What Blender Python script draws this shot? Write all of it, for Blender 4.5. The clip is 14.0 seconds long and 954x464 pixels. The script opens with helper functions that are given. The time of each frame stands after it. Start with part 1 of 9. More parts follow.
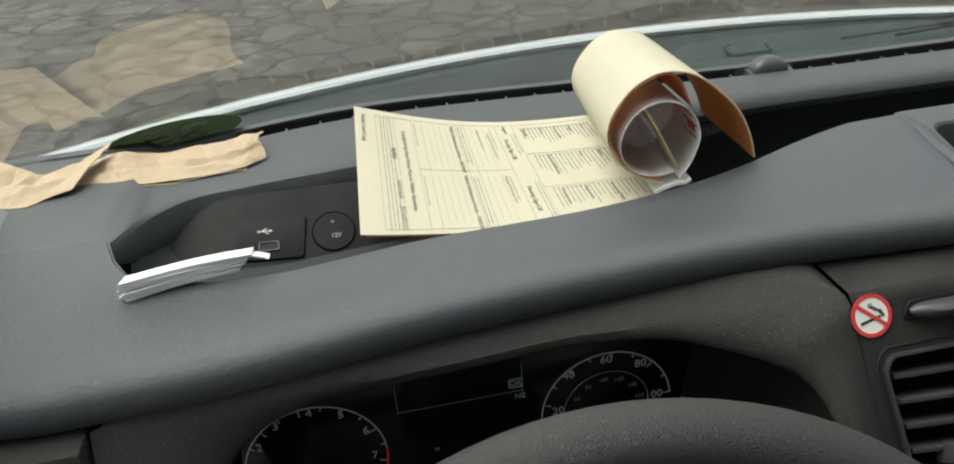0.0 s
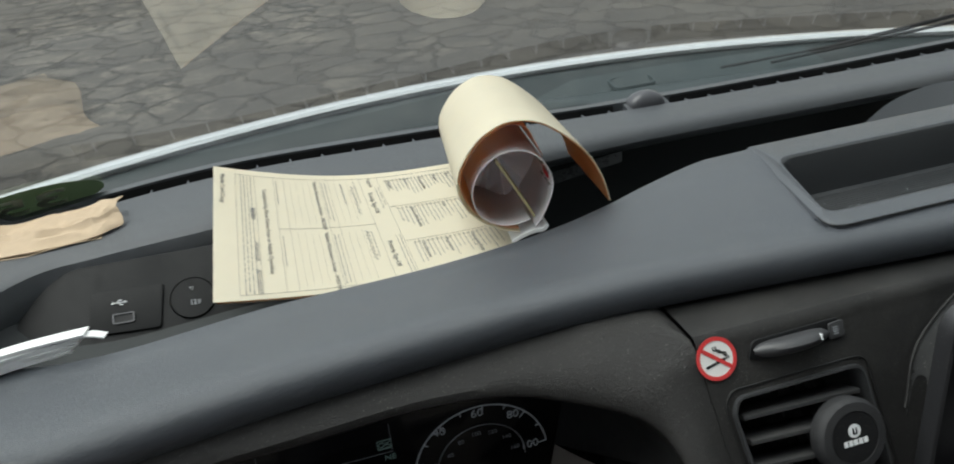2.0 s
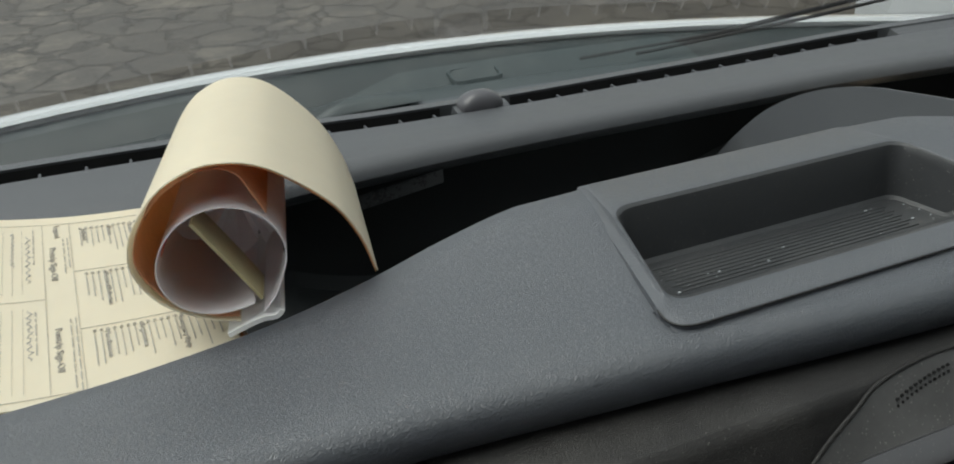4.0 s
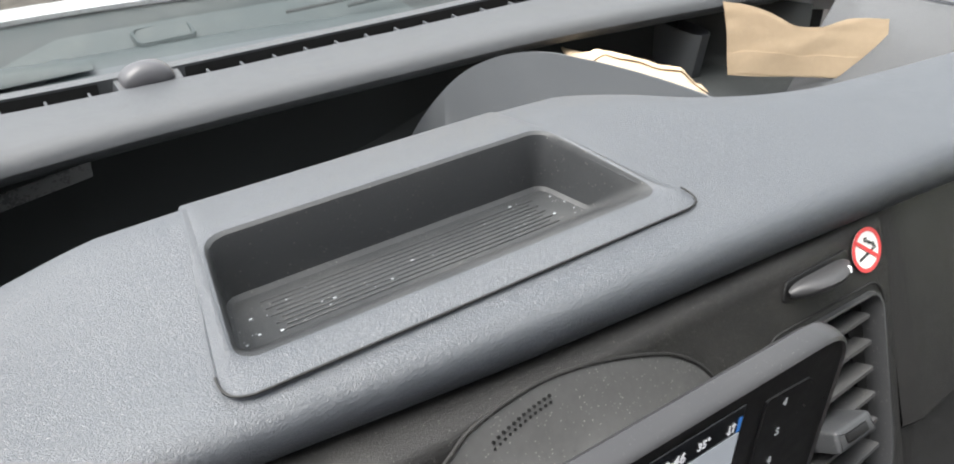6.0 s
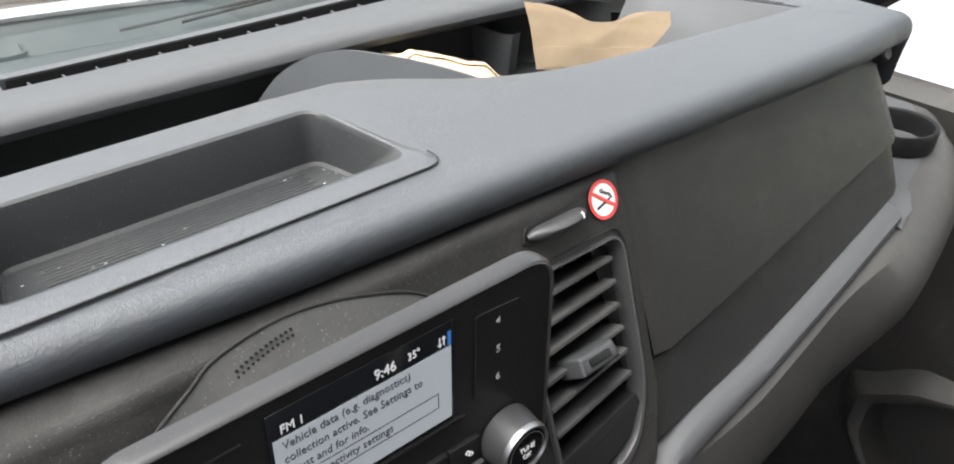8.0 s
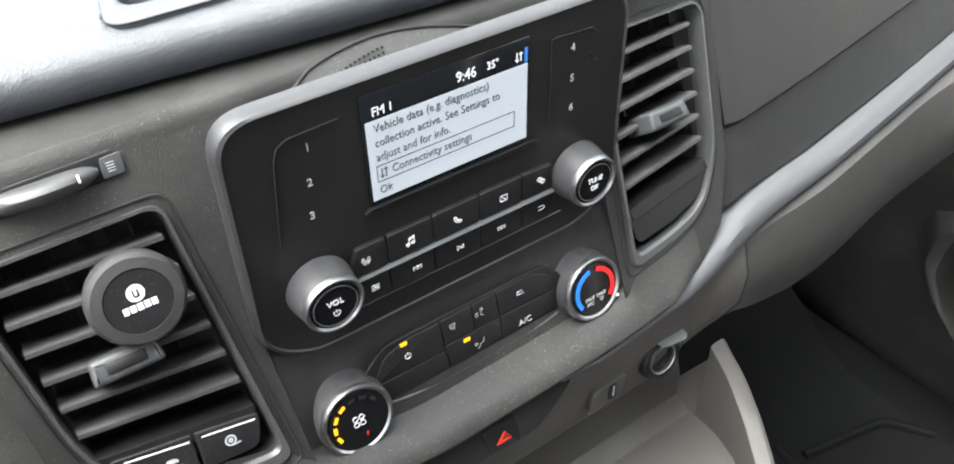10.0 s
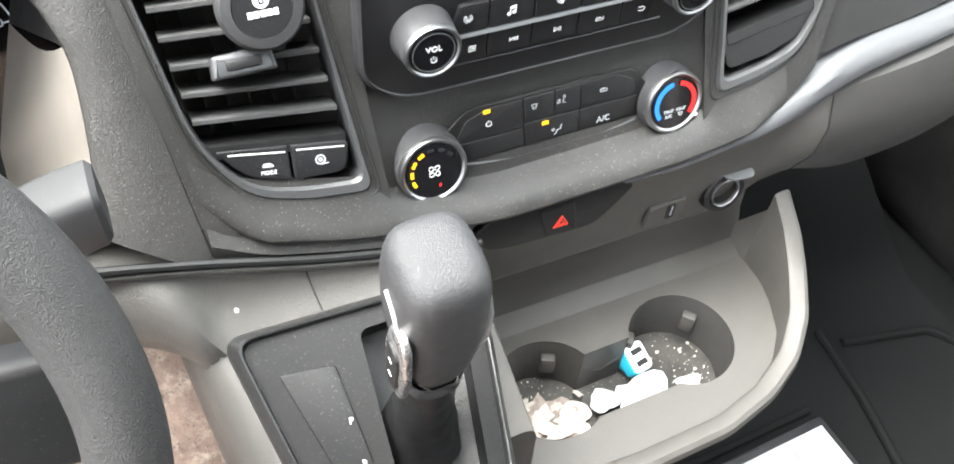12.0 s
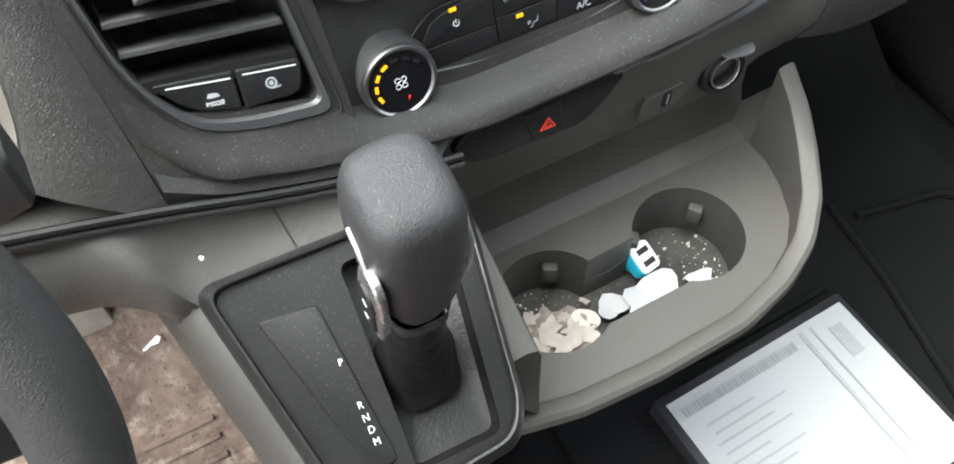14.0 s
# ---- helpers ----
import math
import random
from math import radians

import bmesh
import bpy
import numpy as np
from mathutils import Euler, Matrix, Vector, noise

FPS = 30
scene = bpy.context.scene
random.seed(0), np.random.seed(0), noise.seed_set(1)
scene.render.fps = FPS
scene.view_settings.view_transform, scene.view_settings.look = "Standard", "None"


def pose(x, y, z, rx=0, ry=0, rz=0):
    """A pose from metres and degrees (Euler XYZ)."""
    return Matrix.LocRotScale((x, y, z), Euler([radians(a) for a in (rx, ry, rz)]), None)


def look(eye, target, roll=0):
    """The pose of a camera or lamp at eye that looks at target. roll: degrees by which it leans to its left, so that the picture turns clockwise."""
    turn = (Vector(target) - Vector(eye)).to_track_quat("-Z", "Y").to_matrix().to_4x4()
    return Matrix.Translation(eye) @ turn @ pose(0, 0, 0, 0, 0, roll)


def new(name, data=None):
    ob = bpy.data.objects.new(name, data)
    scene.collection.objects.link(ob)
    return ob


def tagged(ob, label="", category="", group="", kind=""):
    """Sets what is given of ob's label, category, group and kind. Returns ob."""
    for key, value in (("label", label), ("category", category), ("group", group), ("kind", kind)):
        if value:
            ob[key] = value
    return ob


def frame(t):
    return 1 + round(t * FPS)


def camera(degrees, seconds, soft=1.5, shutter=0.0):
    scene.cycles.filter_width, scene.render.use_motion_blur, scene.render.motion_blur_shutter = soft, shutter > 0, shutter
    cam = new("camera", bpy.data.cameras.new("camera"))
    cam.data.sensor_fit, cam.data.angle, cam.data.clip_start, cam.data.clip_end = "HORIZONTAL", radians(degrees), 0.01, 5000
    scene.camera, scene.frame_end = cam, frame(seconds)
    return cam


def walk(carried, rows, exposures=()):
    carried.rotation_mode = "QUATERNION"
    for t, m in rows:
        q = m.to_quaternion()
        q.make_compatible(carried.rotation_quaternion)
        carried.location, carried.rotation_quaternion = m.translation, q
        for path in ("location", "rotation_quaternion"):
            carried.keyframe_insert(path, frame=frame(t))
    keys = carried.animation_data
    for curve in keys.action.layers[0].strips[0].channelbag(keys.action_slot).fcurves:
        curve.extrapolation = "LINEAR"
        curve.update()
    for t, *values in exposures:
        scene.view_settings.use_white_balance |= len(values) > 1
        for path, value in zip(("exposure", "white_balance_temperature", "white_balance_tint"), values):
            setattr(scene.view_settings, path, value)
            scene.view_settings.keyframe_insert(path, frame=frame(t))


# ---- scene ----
cam = camera(58.29, 14.0, soft=1.8, shutter=0.15)
PATH = [
    (0, (-0.5069, 0.0442, 1.1758), (-0.3651, 0.9183, 0.7113), -4.77),
    (0.5, (-0.5149, 0.0310, 1.1883), (-0.3997, 0.9371, 0.7814), -4.74),
    (1, (-0.5104, 0.0218, 1.1834), (-0.4274, 0.9332, 0.7803), -5.30),
    (1.5, (-0.4739, 0.0375, 1.1825), (-0.3673, 0.9402, 0.7659), -6.61),
    (2, (-0.4449, 0.0478, 1.1816), (-0.2302, 0.9200, 0.7422), -6.03),
    (2.1, (-0.4375, 0.0574, 1.1811), (-0.2026, 0.9225, 0.7379), -5.43),
    (2.2, (-0.4288, 0.0621, 1.1841), (-0.1782, 0.9206, 0.7368), -5.46),
    (4.3, (-0.2810, 0.2273, 1.1404), (0.0703, 1.0272, 0.6538), -1.61),
    (4.5, (-0.2633, 0.2385, 1.1412), (0.1212, 1.0183, 0.6470), -0.72),
    (5, (-0.2198, 0.2421, 1.1407), (0.2295, 0.9675, 0.6193), 0.45),
    (5.5, (-0.1921, 0.2279, 1.1480), (0.2495, 0.9306, 0.5902), -0.22),
    (6, (-0.1774, 0.2156, 1.1562), (0.3008, 0.8925, 0.5966), 0.63),
    (6.5, (-0.1657, 0.2035, 1.1587), (0.3199, 0.8745, 0.5983), 0.21),
    (7, (-0.1611, 0.1704, 1.1671), (0.3745, 0.8319, 0.6422), 1.19),
    (7.5, (-0.1585, 0.1326, 1.1755), (0.4074, 0.7689, 0.6512), 1.86),
    (8, (-0.1492, 0.1131, 1.1544), (0.4146, 0.7452, 0.6227), 0.49),
    (8.5, (-0.1387, 0.0961, 1.1201), (0.4056, 0.6969, 0.5347), -0.92),
    (8.7, (-0.1363, 0.0941, 1.1173), (0.3896, 0.6812, 0.5019), -1.34),
    (10.8, (-0.2198, 0.0182, 1.1067), (0.1536, 0.6807, 0.4574), 1.48),
    (11, (-0.2172, 0.0126, 1.1090), (0.1367, 0.6750, 0.4488), 2.31),
    (11.5, (-0.2245, 0.0079, 1.1065), (0.0910, 0.6209, 0.3821), 3.79),
    (12, (-0.2225, 0.0011, 1.0980), (0.0803, 0.5769, 0.3385), 4.82),
    (12.5, (-0.2082, 0.0264, 1.0925), (0.0717, 0.5884, 0.3142), 4.53),
    (13, (-0.2010, 0.0365, 1.0875), (0.0404, 0.5392, 0.2574), 4.26),
    (13.5, (-0.1998, 0.0263, 1.0863), (0.0184, 0.4921, 0.2288), 3.41),
    (14, (-0.1963, 0.0249, 1.0682), (0.0623, 0.5216, 0.2397), -1.08),
]
EXPOSURES = [
    (0.0, 0.36, 6650, 5), (0.5, 0.02, 6900, 4), (1.0, 0.0, 6780, 5), (1.5, 0.10, 6480, 7), (2.0, 0.20, 6300, 8), (4.3, 0.05, 6450, 9), (4.6, 0.05, 6400, 8), (5.0, 0.55, 6000, 6), (5.5, 1.45, 6350, 12), (6.0, 1.62, 6550, 15),
    (7.5, 1.52, 6600, 15), (8.0, 1.6, 6600, 15), (8.5, 2.36, 6520, 13), (8.7, 2.5, 6500, 13), (10.8, 2.68, 6450, 13), (11.5, 3.3, 6450, 12), (12.0, 3.3, 6450, 12), (13.0, 3.1, 6450, 11), (13.5, 2.4, 6350, 10), (14.0, 2.3, 6350, 10),
]
walk(cam, [(t, look(eye, target, roll)) for t, eye, target, roll in PATH], EXPOSURES)

# ---- daylight: a bright overcast sky ----
world = bpy.data.worlds.new("overcast_sky")
scene.world = world
world.use_nodes = True
wn, wl = world.node_tree.nodes, world.node_tree.links
wn.clear()
sky = wn.new("ShaderNodeTexSky")
sky.sky_type = "NISHITA"
sky.sun_disc = False
sky.sun_elevation, sky.sun_rotation = radians(65), radians(290)
sky.air_density, sky.dust_density, sky.ozone_density = 1.0, 6.0, 1.0
grey = wn.new("ShaderNodeMix")
grey.data_type = "RGBA"
grey.inputs["Factor"].default_value = 0.72
grey.inputs["B"].default_value = (8.0, 8.1, 8.2, 1)
back = wn.new("ShaderNodeBackground")
back.inputs["Strength"].default_value = 0.14
out = wn.new("ShaderNodeOutputWorld")
wl.new(sky.outputs["Color"], grey.inputs["A"])
wl.new(grey.outputs["Result"], back.inputs["Color"])
wl.new(back.outputs["Background"], out.inputs["Surface"])

sun = new("sun", bpy.data.lights.new("sun", "SUN"))
sun.data.energy, sun.data.angle, sun.data.color = 3.8, radians(55), (1.0, 0.975, 0.94)
sun.matrix_world = look((-1.4, 0.85, 4.0), (0.0, 0.35, 0.7))


# ---- helpers ----
BASE = {}


def curve(xs, ys):
    """A smooth function through a few knots."""
    xs, ys = np.array(xs, float), np.array(ys, float)
    slope = np.gradient(ys, xs)

    def at(x):
        x = min(max(x, xs[0]), xs[-1])
        i = min(max(int(np.searchsorted(xs, x)) - 1, 0), len(xs) - 2)
        h = xs[i + 1] - xs[i]
        u = (x - xs[i]) / h
        return float((2 * u**3 - 3 * u**2 + 1) * ys[i] + (u**3 - 2 * u**2 + u) * h * slope[i]
                     + (3 * u**2 - 2 * u**3) * ys[i + 1] + (u**3 - u**2) * h * slope[i + 1])
    return at


def thing(name, base, label, category, group="", kind=""):
    """An Empty at the base of a thing, to which parts are given."""
    ob = new(name)
    ob.empty_display_size = 0.02
    ob.location = base
    BASE[ob] = Vector(base)
    return tagged(ob, label, category, group, kind)


def part(name, bm, material, parent=None, label="", smooth=True, angle=35):
    """Links a bmesh, built in world metres, as one mesh object under a thing or a part."""
    base = BASE[parent] if parent else Vector((0, 0, 0))
    bmesh.ops.recalc_face_normals(bm, faces=bm.faces)
    bmesh.ops.translate(bm, verts=bm.verts, vec=-base)
    for f in bm.faces:
        f.smooth = smooth
    for e in bm.edges:
        if len(e.link_faces) == 2 and e.calc_face_angle(0) > radians(angle):
            e.smooth = False
    me = bpy.data.meshes.new(name)
    bm.to_mesh(me)
    bm.free()
    me.materials.append(material)
    ob = new(name, me)
    if parent:
        ob.parent = parent
        BASE[ob] = base
    if label:
        tagged(ob, label)
    return ob


def solo(name, bm, material, label, category, group="", kind="", smooth=True, angle=35):
    """A thing that is one mesh, with its origin at the middle of its base."""
    lo = [min(v.co[k] for v in bm.verts) for k in range(3)]
    hi = [max(v.co[k] for v in bm.verts) for k in range(3)]
    base = Vector(((lo[0] + hi[0]) / 2, (lo[1] + hi[1]) / 2, lo[2]))
    bmesh.ops.translate(bm, verts=bm.verts, vec=-base)
    ob = part(name, bm, material, None, "", smooth, angle)
    ob.location = base
    BASE[ob] = base
    return tagged(ob, label, category, group, kind)


def loft(bm, rows, close_u=False, close_v=False):
    """A skin over rows of points, all rows of one length."""
    vs = [[bm.verts.new(p) for p in row] for row in rows]
    n, m = len(vs), len(vs[0])
    for i in range(n if close_u else n - 1):
        for j in range(m if close_v else m - 1):
            quad = (vs[i][j], vs[(i + 1) % n][j], vs[(i + 1) % n][(j + 1) % m], vs[i][(j + 1) % m])
            if len(set(quad)) == 4:
                bm.faces.new(quad)
    return vs


def cap(bm, ring):
    return bm.faces.new(ring)


def box(bm, lo, hi, bevel=0.0, m=None, segments=2):
    """A box, bevelled, turned by m."""
    made = bmesh.ops.create_cube(bm, size=1)["verts"]
    size = [b - a for a, b in zip(lo, hi)]
    mid = [(a + b) / 2 for a, b in zip(lo, hi)]
    for v in made:
        v.co = Vector([v.co[k] * size[k] + mid[k] for k in range(3)])
    if bevel:
        edges = list({e for v in made for e in v.link_edges})
        made = bmesh.ops.bevel(bm, geom=edges, offset=bevel, segments=segments, affect="EDGES", profile=0.5)["verts"]
    if m is not None:
        for v in made:
            v.co = m @ v.co
    return made


def rounded(points, radius, steps=5):
    """A closed outline in 2D with its corners rounded; radius may be a list."""
    res, n = [], len(points)
    for i, p in enumerate(points):
        r = radius[i] if isinstance(radius, (list, tuple)) else radius
        p, a, b = Vector(p), Vector(points[i - 1]), Vector(points[(i + 1) % n])
        if r <= 0:
            res.append(p)
            continue
        da, db = (a - p), (b - p)
        d = min(r, da.length * 0.48, db.length * 0.48)
        s, e = p + da.normalized() * d, p + db.normalized() * d
        for k in range(steps + 1):
            u = k / steps
            res.append(s * (1 - u) ** 2 + p * 2 * u * (1 - u) + e * u * u)
    return res


def plate(bm, outline, depth, m, bevel=0.0, steps=3):
    """A plate from a 2D outline, from 0 to depth along the local z, its upper rim rounded, placed by m."""
    n = len(outline)
    c = Vector((sum(p[0] for p in outline) / n, sum(p[1] for p in outline) / n))
    rings = [[Vector((p[0], p[1], 0)) for p in outline]]
    for k in range(steps + 1 if bevel else 1):
        a = (k / steps) * math.pi / 2 if bevel else 0
        inset, z = bevel * (1 - math.cos(a)), depth - bevel * (1 - math.sin(a))
        ring = []
        for i, p in enumerate(outline):
            t = (Vector(outline[(i + 1) % n]) - Vector(outline[i - 1])).normalized()
            q = Vector(p) + Vector((-t.y, t.x)) * inset
            ring.append(Vector((q.x, q.y, z)))
        rings.append(ring)
    vs = loft(bm, [[m @ p for p in r] for r in rings], close_v=True)
    cap(bm, vs[-1])
    cap(bm, list(reversed(vs[0])))
    return vs


def frame_ring(bm, outer, inner, depth, m, lip=0.002):
    """A flat ring between two outlines of one length, raised by depth."""
    rows = [[Vector((p[0], p[1], 0)) for p in outer], [Vector((p[0], p[1], depth - lip)) for p in outer],
            [Vector((p[0] + (q[0] - p[0]) * 0.2, p[1] + (q[1] - p[1]) * 0.2, depth)) for p, q in zip(outer, inner)],
            [Vector((p[0] + (q[0] - p[0]) * 0.8, p[1] + (q[1] - p[1]) * 0.8, depth)) for p, q in zip(outer, inner)],
            [Vector((q[0], q[1], depth - lip)) for q in inner], [Vector((q[0], q[1], -0.012)) for q in inner]]
    loft(bm, [[m @ p for p in r] for r in rows], close_v=True)


def tube(bm, path, radii, sides=10, close=False, ends=True):
    """A round bar along a path."""
    rows, n = [], len(path)
    path = [Vector(p) for p in path]
    prev = None
    for i, p in enumerate(path):
        a = path[i - 1] if (i > 0 or close) else p
        b = path[(i + 1) % n] if (i < n - 1 or close) else p
        t = (b - a).normalized()
        if prev is None:
            prev = t.orthogonal()
        u = (prev - t * prev.dot(t)).normalized()
        prev = u
        v = t.cross(u)
        r = radii[i] if isinstance(radii, (list, tuple)) else radii
        rows.append([p + (u * math.cos(k * math.tau / sides) + v * math.sin(k * math.tau / sides)) * r for k in range(sides)])
    vs = loft(bm, rows, close_u=close, close_v=True)
    if ends and not close:
        cap(bm, vs[0])
        cap(bm, vs[-1])
    return vs


def lathe(bm, profile, m, sides=40, closed=True):
    """A turned body: (radius, height) pairs round the local z."""
    rows = [[m @ Vector((r * math.cos(k * math.tau / sides), r * math.sin(k * math.tau / sides), z)) for k in range(sides)]
            for r, z in profile]
    vs = loft(bm, rows, close_v=True)
    if closed:
        cap(bm, vs[0])
        cap(bm, vs[-1])
    return vs



def letters(text, size, m, material, parent, name="lettering", label="", bold=0.0, spread=1.0, align="CENTER", mirror=False, depth=0.0002, shear=0.0, narrow=1.0):
    """Writing as a thin mesh, lying in the local xy plane of m."""
    cu = bpy.data.curves.new("writing", "FONT")
    cu.body, cu.size, cu.align_x, cu.align_y = text, size, align, "CENTER"
    cu.offset, cu.space_character, cu.extrude, cu.resolution_u, cu.shear = bold, spread, depth, 3, shear
    tmp = bpy.data.objects.new("writing", cu)
    scene.collection.objects.link(tmp)
    dg = bpy.context.evaluated_depsgraph_get()
    me = bpy.data.meshes.new_from_object(tmp.evaluated_get(dg))
    bpy.data.objects.remove(tmp)
    bpy.data.curves.remove(cu)
    bm = bmesh.new()
    bm.from_mesh(me)
    bpy.data.meshes.remove(me)
    for v in bm.verts:
        v.co = m @ Vector((v.co.x * (-narrow if mirror else narrow), v.co.y, v.co.z))
    return part(name, bm, material, parent, label, smooth=False)


def bars(bm, m, rows):
    """Thin flat bars (x0, y0, x1, y1) in the local xy plane of m."""
    for x0, y0, x1, y1 in rows:
        box(bm, (x0, y0, -0.0001), (x1, y1, 0.0002), 0, m)


# ---- materials ----
def node_material(name):
    ma = bpy.data.materials.new(name)
    ma.use_nodes = True
    nt = ma.node_tree
    bsdf = nt.nodes["Principled BSDF"]
    return ma, nt, bsdf


def surface(name, colour, rough=0.5, metal=0.0, vary=0.12, vary_scale=14.0, grain=0.0, grain_scale=900.0, leather=0.0,
            leather_scale=420.0, dust=0.0, dust_scale=700.0, dust_colour=(0.42, 0.40, 0.36), rough_vary=0.12, spec=0.5, coat=0.0, per_object=0.0, smear=0.0, thin=0.0):
    """A procedural surface: colour that varies at two scales, worn gloss, fine grain, leather pores and dust specks."""
    ma, nt, b = node_material(name)
    nodes, links = nt.nodes, nt.links
    tc = nodes.new("ShaderNodeTexCoord")

    def noise_at(scale, detail=4.0, rough_=0.6):
        n = nodes.new("ShaderNodeTexNoise")
        n.inputs["Scale"].default_value, n.inputs["Detail"].default_value, n.inputs["Roughness"].default_value = scale, detail, rough_
        links.new(tc.outputs["Object"], n.inputs["Vector"])
        return n

    def ramp(src, a, z, lo, hi):
        r = nodes.new("ShaderNodeMapRange")
        r.inputs["From Min"].default_value, r.inputs["From Max"].default_value = a, z
        r.inputs["To Min"].default_value, r.inputs["To Max"].default_value = lo, hi
        links.new(src, r.inputs["Value"])
        return r.outputs["Result"]

    def mix(fac, a, c):
        n = nodes.new("ShaderNodeMix")
        n.data_type = "RGBA"
        for sock, val in (("Factor", fac), ("A", a), ("B", c)):
            if isinstance(val, tuple):
                n.inputs[sock].default_value = (*val, 1) if len(val) == 3 else val
            elif isinstance(val, float):
                n.inputs[sock].default_value = val
            else:
                links.new(val, n.inputs[sock])
        return n.outputs["Result"]
    big, fine = noise_at(vary_scale), noise_at(vary_scale * 11, 3)
    f = nodes.new("ShaderNodeMath")
    f.operation = "MULTIPLY_ADD"
    f.inputs[1].default_value, f.inputs[2].default_value = 0.35, 0.0
    links.new(fine.outputs["Fac"], f.inputs[0])
    s = nodes.new("ShaderNodeMath")
    s.operation = "MULTIPLY_ADD"
    s.inputs[1].default_value = 0.65
    links.new(big.outputs["Fac"], s.inputs[0])
    links.new(f.outputs[0], s.inputs[2])
    dark = tuple(c * (1 - vary) for c in colour)
    light = tuple(min(1.0, c * (1 + vary)) for c in colour)
    col = mix(ramp(s.outputs[0], 0.3, 0.7, 0, 1), dark, light)
    if per_object:
        oi = nodes.new("ShaderNodeObjectInfo")
        hs = nodes.new("ShaderNodeHueSaturation")
        links.new(ramp(oi.outputs["Random"], 0, 1, 1 - per_object, 1 + per_object), hs.inputs["Value"])
        links.new(col, hs.inputs["Color"])
        col = hs.outputs["Color"]
    if smear:
        sm = noise_at(5.0, 6, 0.7)
        col = mix(ramp(sm.outputs["Fac"], 0.48, 0.75, 0, smear), col, dust_colour)
    if dust:
        v = nodes.new("ShaderNodeTexVoronoi")
        v.inputs["Scale"].default_value = dust_scale
        links.new(tc.outputs["Object"], v.inputs["Vector"])
        gate = noise_at(dust_scale * 0.85, 2)
        spots = ramp(v.outputs["Distance"], 0.11, 0.24, 1, 0)
        gates = ramp(gate.outputs["Fac"], 0.47, 0.58, 0, 1)
        area = ramp(noise_at(9.0, 3).outputs["Fac"], 0.35, 0.65, 0.25, 1)
        m1 = nodes.new("ShaderNodeMath")
        m1.operation = "MULTIPLY"
        links.new(spots, m1.inputs[0])
        links.new(gates, m1.inputs[1])
        m2 = nodes.new("ShaderNodeMath")
        m2.operation = "MULTIPLY"
        links.new(m1.outputs[0], m2.inputs[0])
        links.new(area, m2.inputs[1])
        m3 = nodes.new("ShaderNodeMath")
        m3.operation = "MULTIPLY"
        m3.inputs[1].default_value = dust
        links.new(m2.outputs[0], m3.inputs[0])
        col = mix(m3.outputs[0], col, dust_colour)
    links.new(col, b.inputs["Base Color"])
    links.new(ramp(s.outputs[0], 0.3, 0.7, max(0.02, rough - rough_vary), min(1, rough + rough_vary)), b.inputs["Roughness"])
    b.inputs["Metallic"].default_value = metal
    b.inputs["Specular IOR Level"].default_value = spec
    b.inputs["Coat Weight"].default_value = coat
    normal = None
    if grain:
        g = noise_at(grain_scale, 3, 0.7)
        bp = nodes.new("ShaderNodeBump")
        bp.inputs["Strength"].default_value, bp.inputs["Distance"].default_value = grain, 0.0006
        links.new(g.outputs["Fac"], bp.inputs["Height"])
        normal = bp.outputs["Normal"]
    if leather:
        v = nodes.new("ShaderNodeTexVoronoi")
        v.feature = "DISTANCE_TO_EDGE"
        v.inputs["Scale"].default_value = leather_scale
        w = noise_at(leather_scale * 0.6, 2)
        warp = nodes.new("ShaderNodeMix")
        warp.data_type = "RGBA"
        warp.inputs["Factor"].default_value = 0.006
        links.new(tc.outputs["Object"], warp.inputs["A"])
        links.new(w.outputs["Color"], warp.inputs["B"])
        links.new(warp.outputs["Result"], v.inputs["Vector"])
        bp = nodes.new("ShaderNodeBump")
        bp.inputs["Strength"].default_value, bp.inputs["Distance"].default_value = leather, 0.0009
        links.new(ramp(v.outputs["Distance"], 0.0, 0.25, 0, 1), bp.inputs["Height"])
        if normal:
            links.new(normal, bp.inputs["Normal"])
        normal = bp.outputs["Normal"]
    if normal:
        links.new(normal, b.inputs["Normal"])
    if thin:
        tl, mx = nodes.new("ShaderNodeBsdfTranslucent"), nodes.new("ShaderNodeMixShader")
        links.new(col, tl.inputs["Color"])
        mx.inputs[0].default_value = thin
        links.new(b.outputs[0], mx.inputs[1])
        links.new(tl.outputs[0], mx.inputs[2])
        links.new(mx.outputs[0], nodes["Material Output"].inputs["Surface"])
    return ma


def glowing(name, colour, strength, base=(0.02, 0.02, 0.02)):
    ma, nt, b = node_material(name)
    b.inputs["Base Color"].default_value = (*base, 1)
    b.inputs["Emission Color"].default_value = (*colour, 1)
    b.inputs["Emission Strength"].default_value = strength
    b.inputs["Roughness"].default_value = 0.25
    return ma


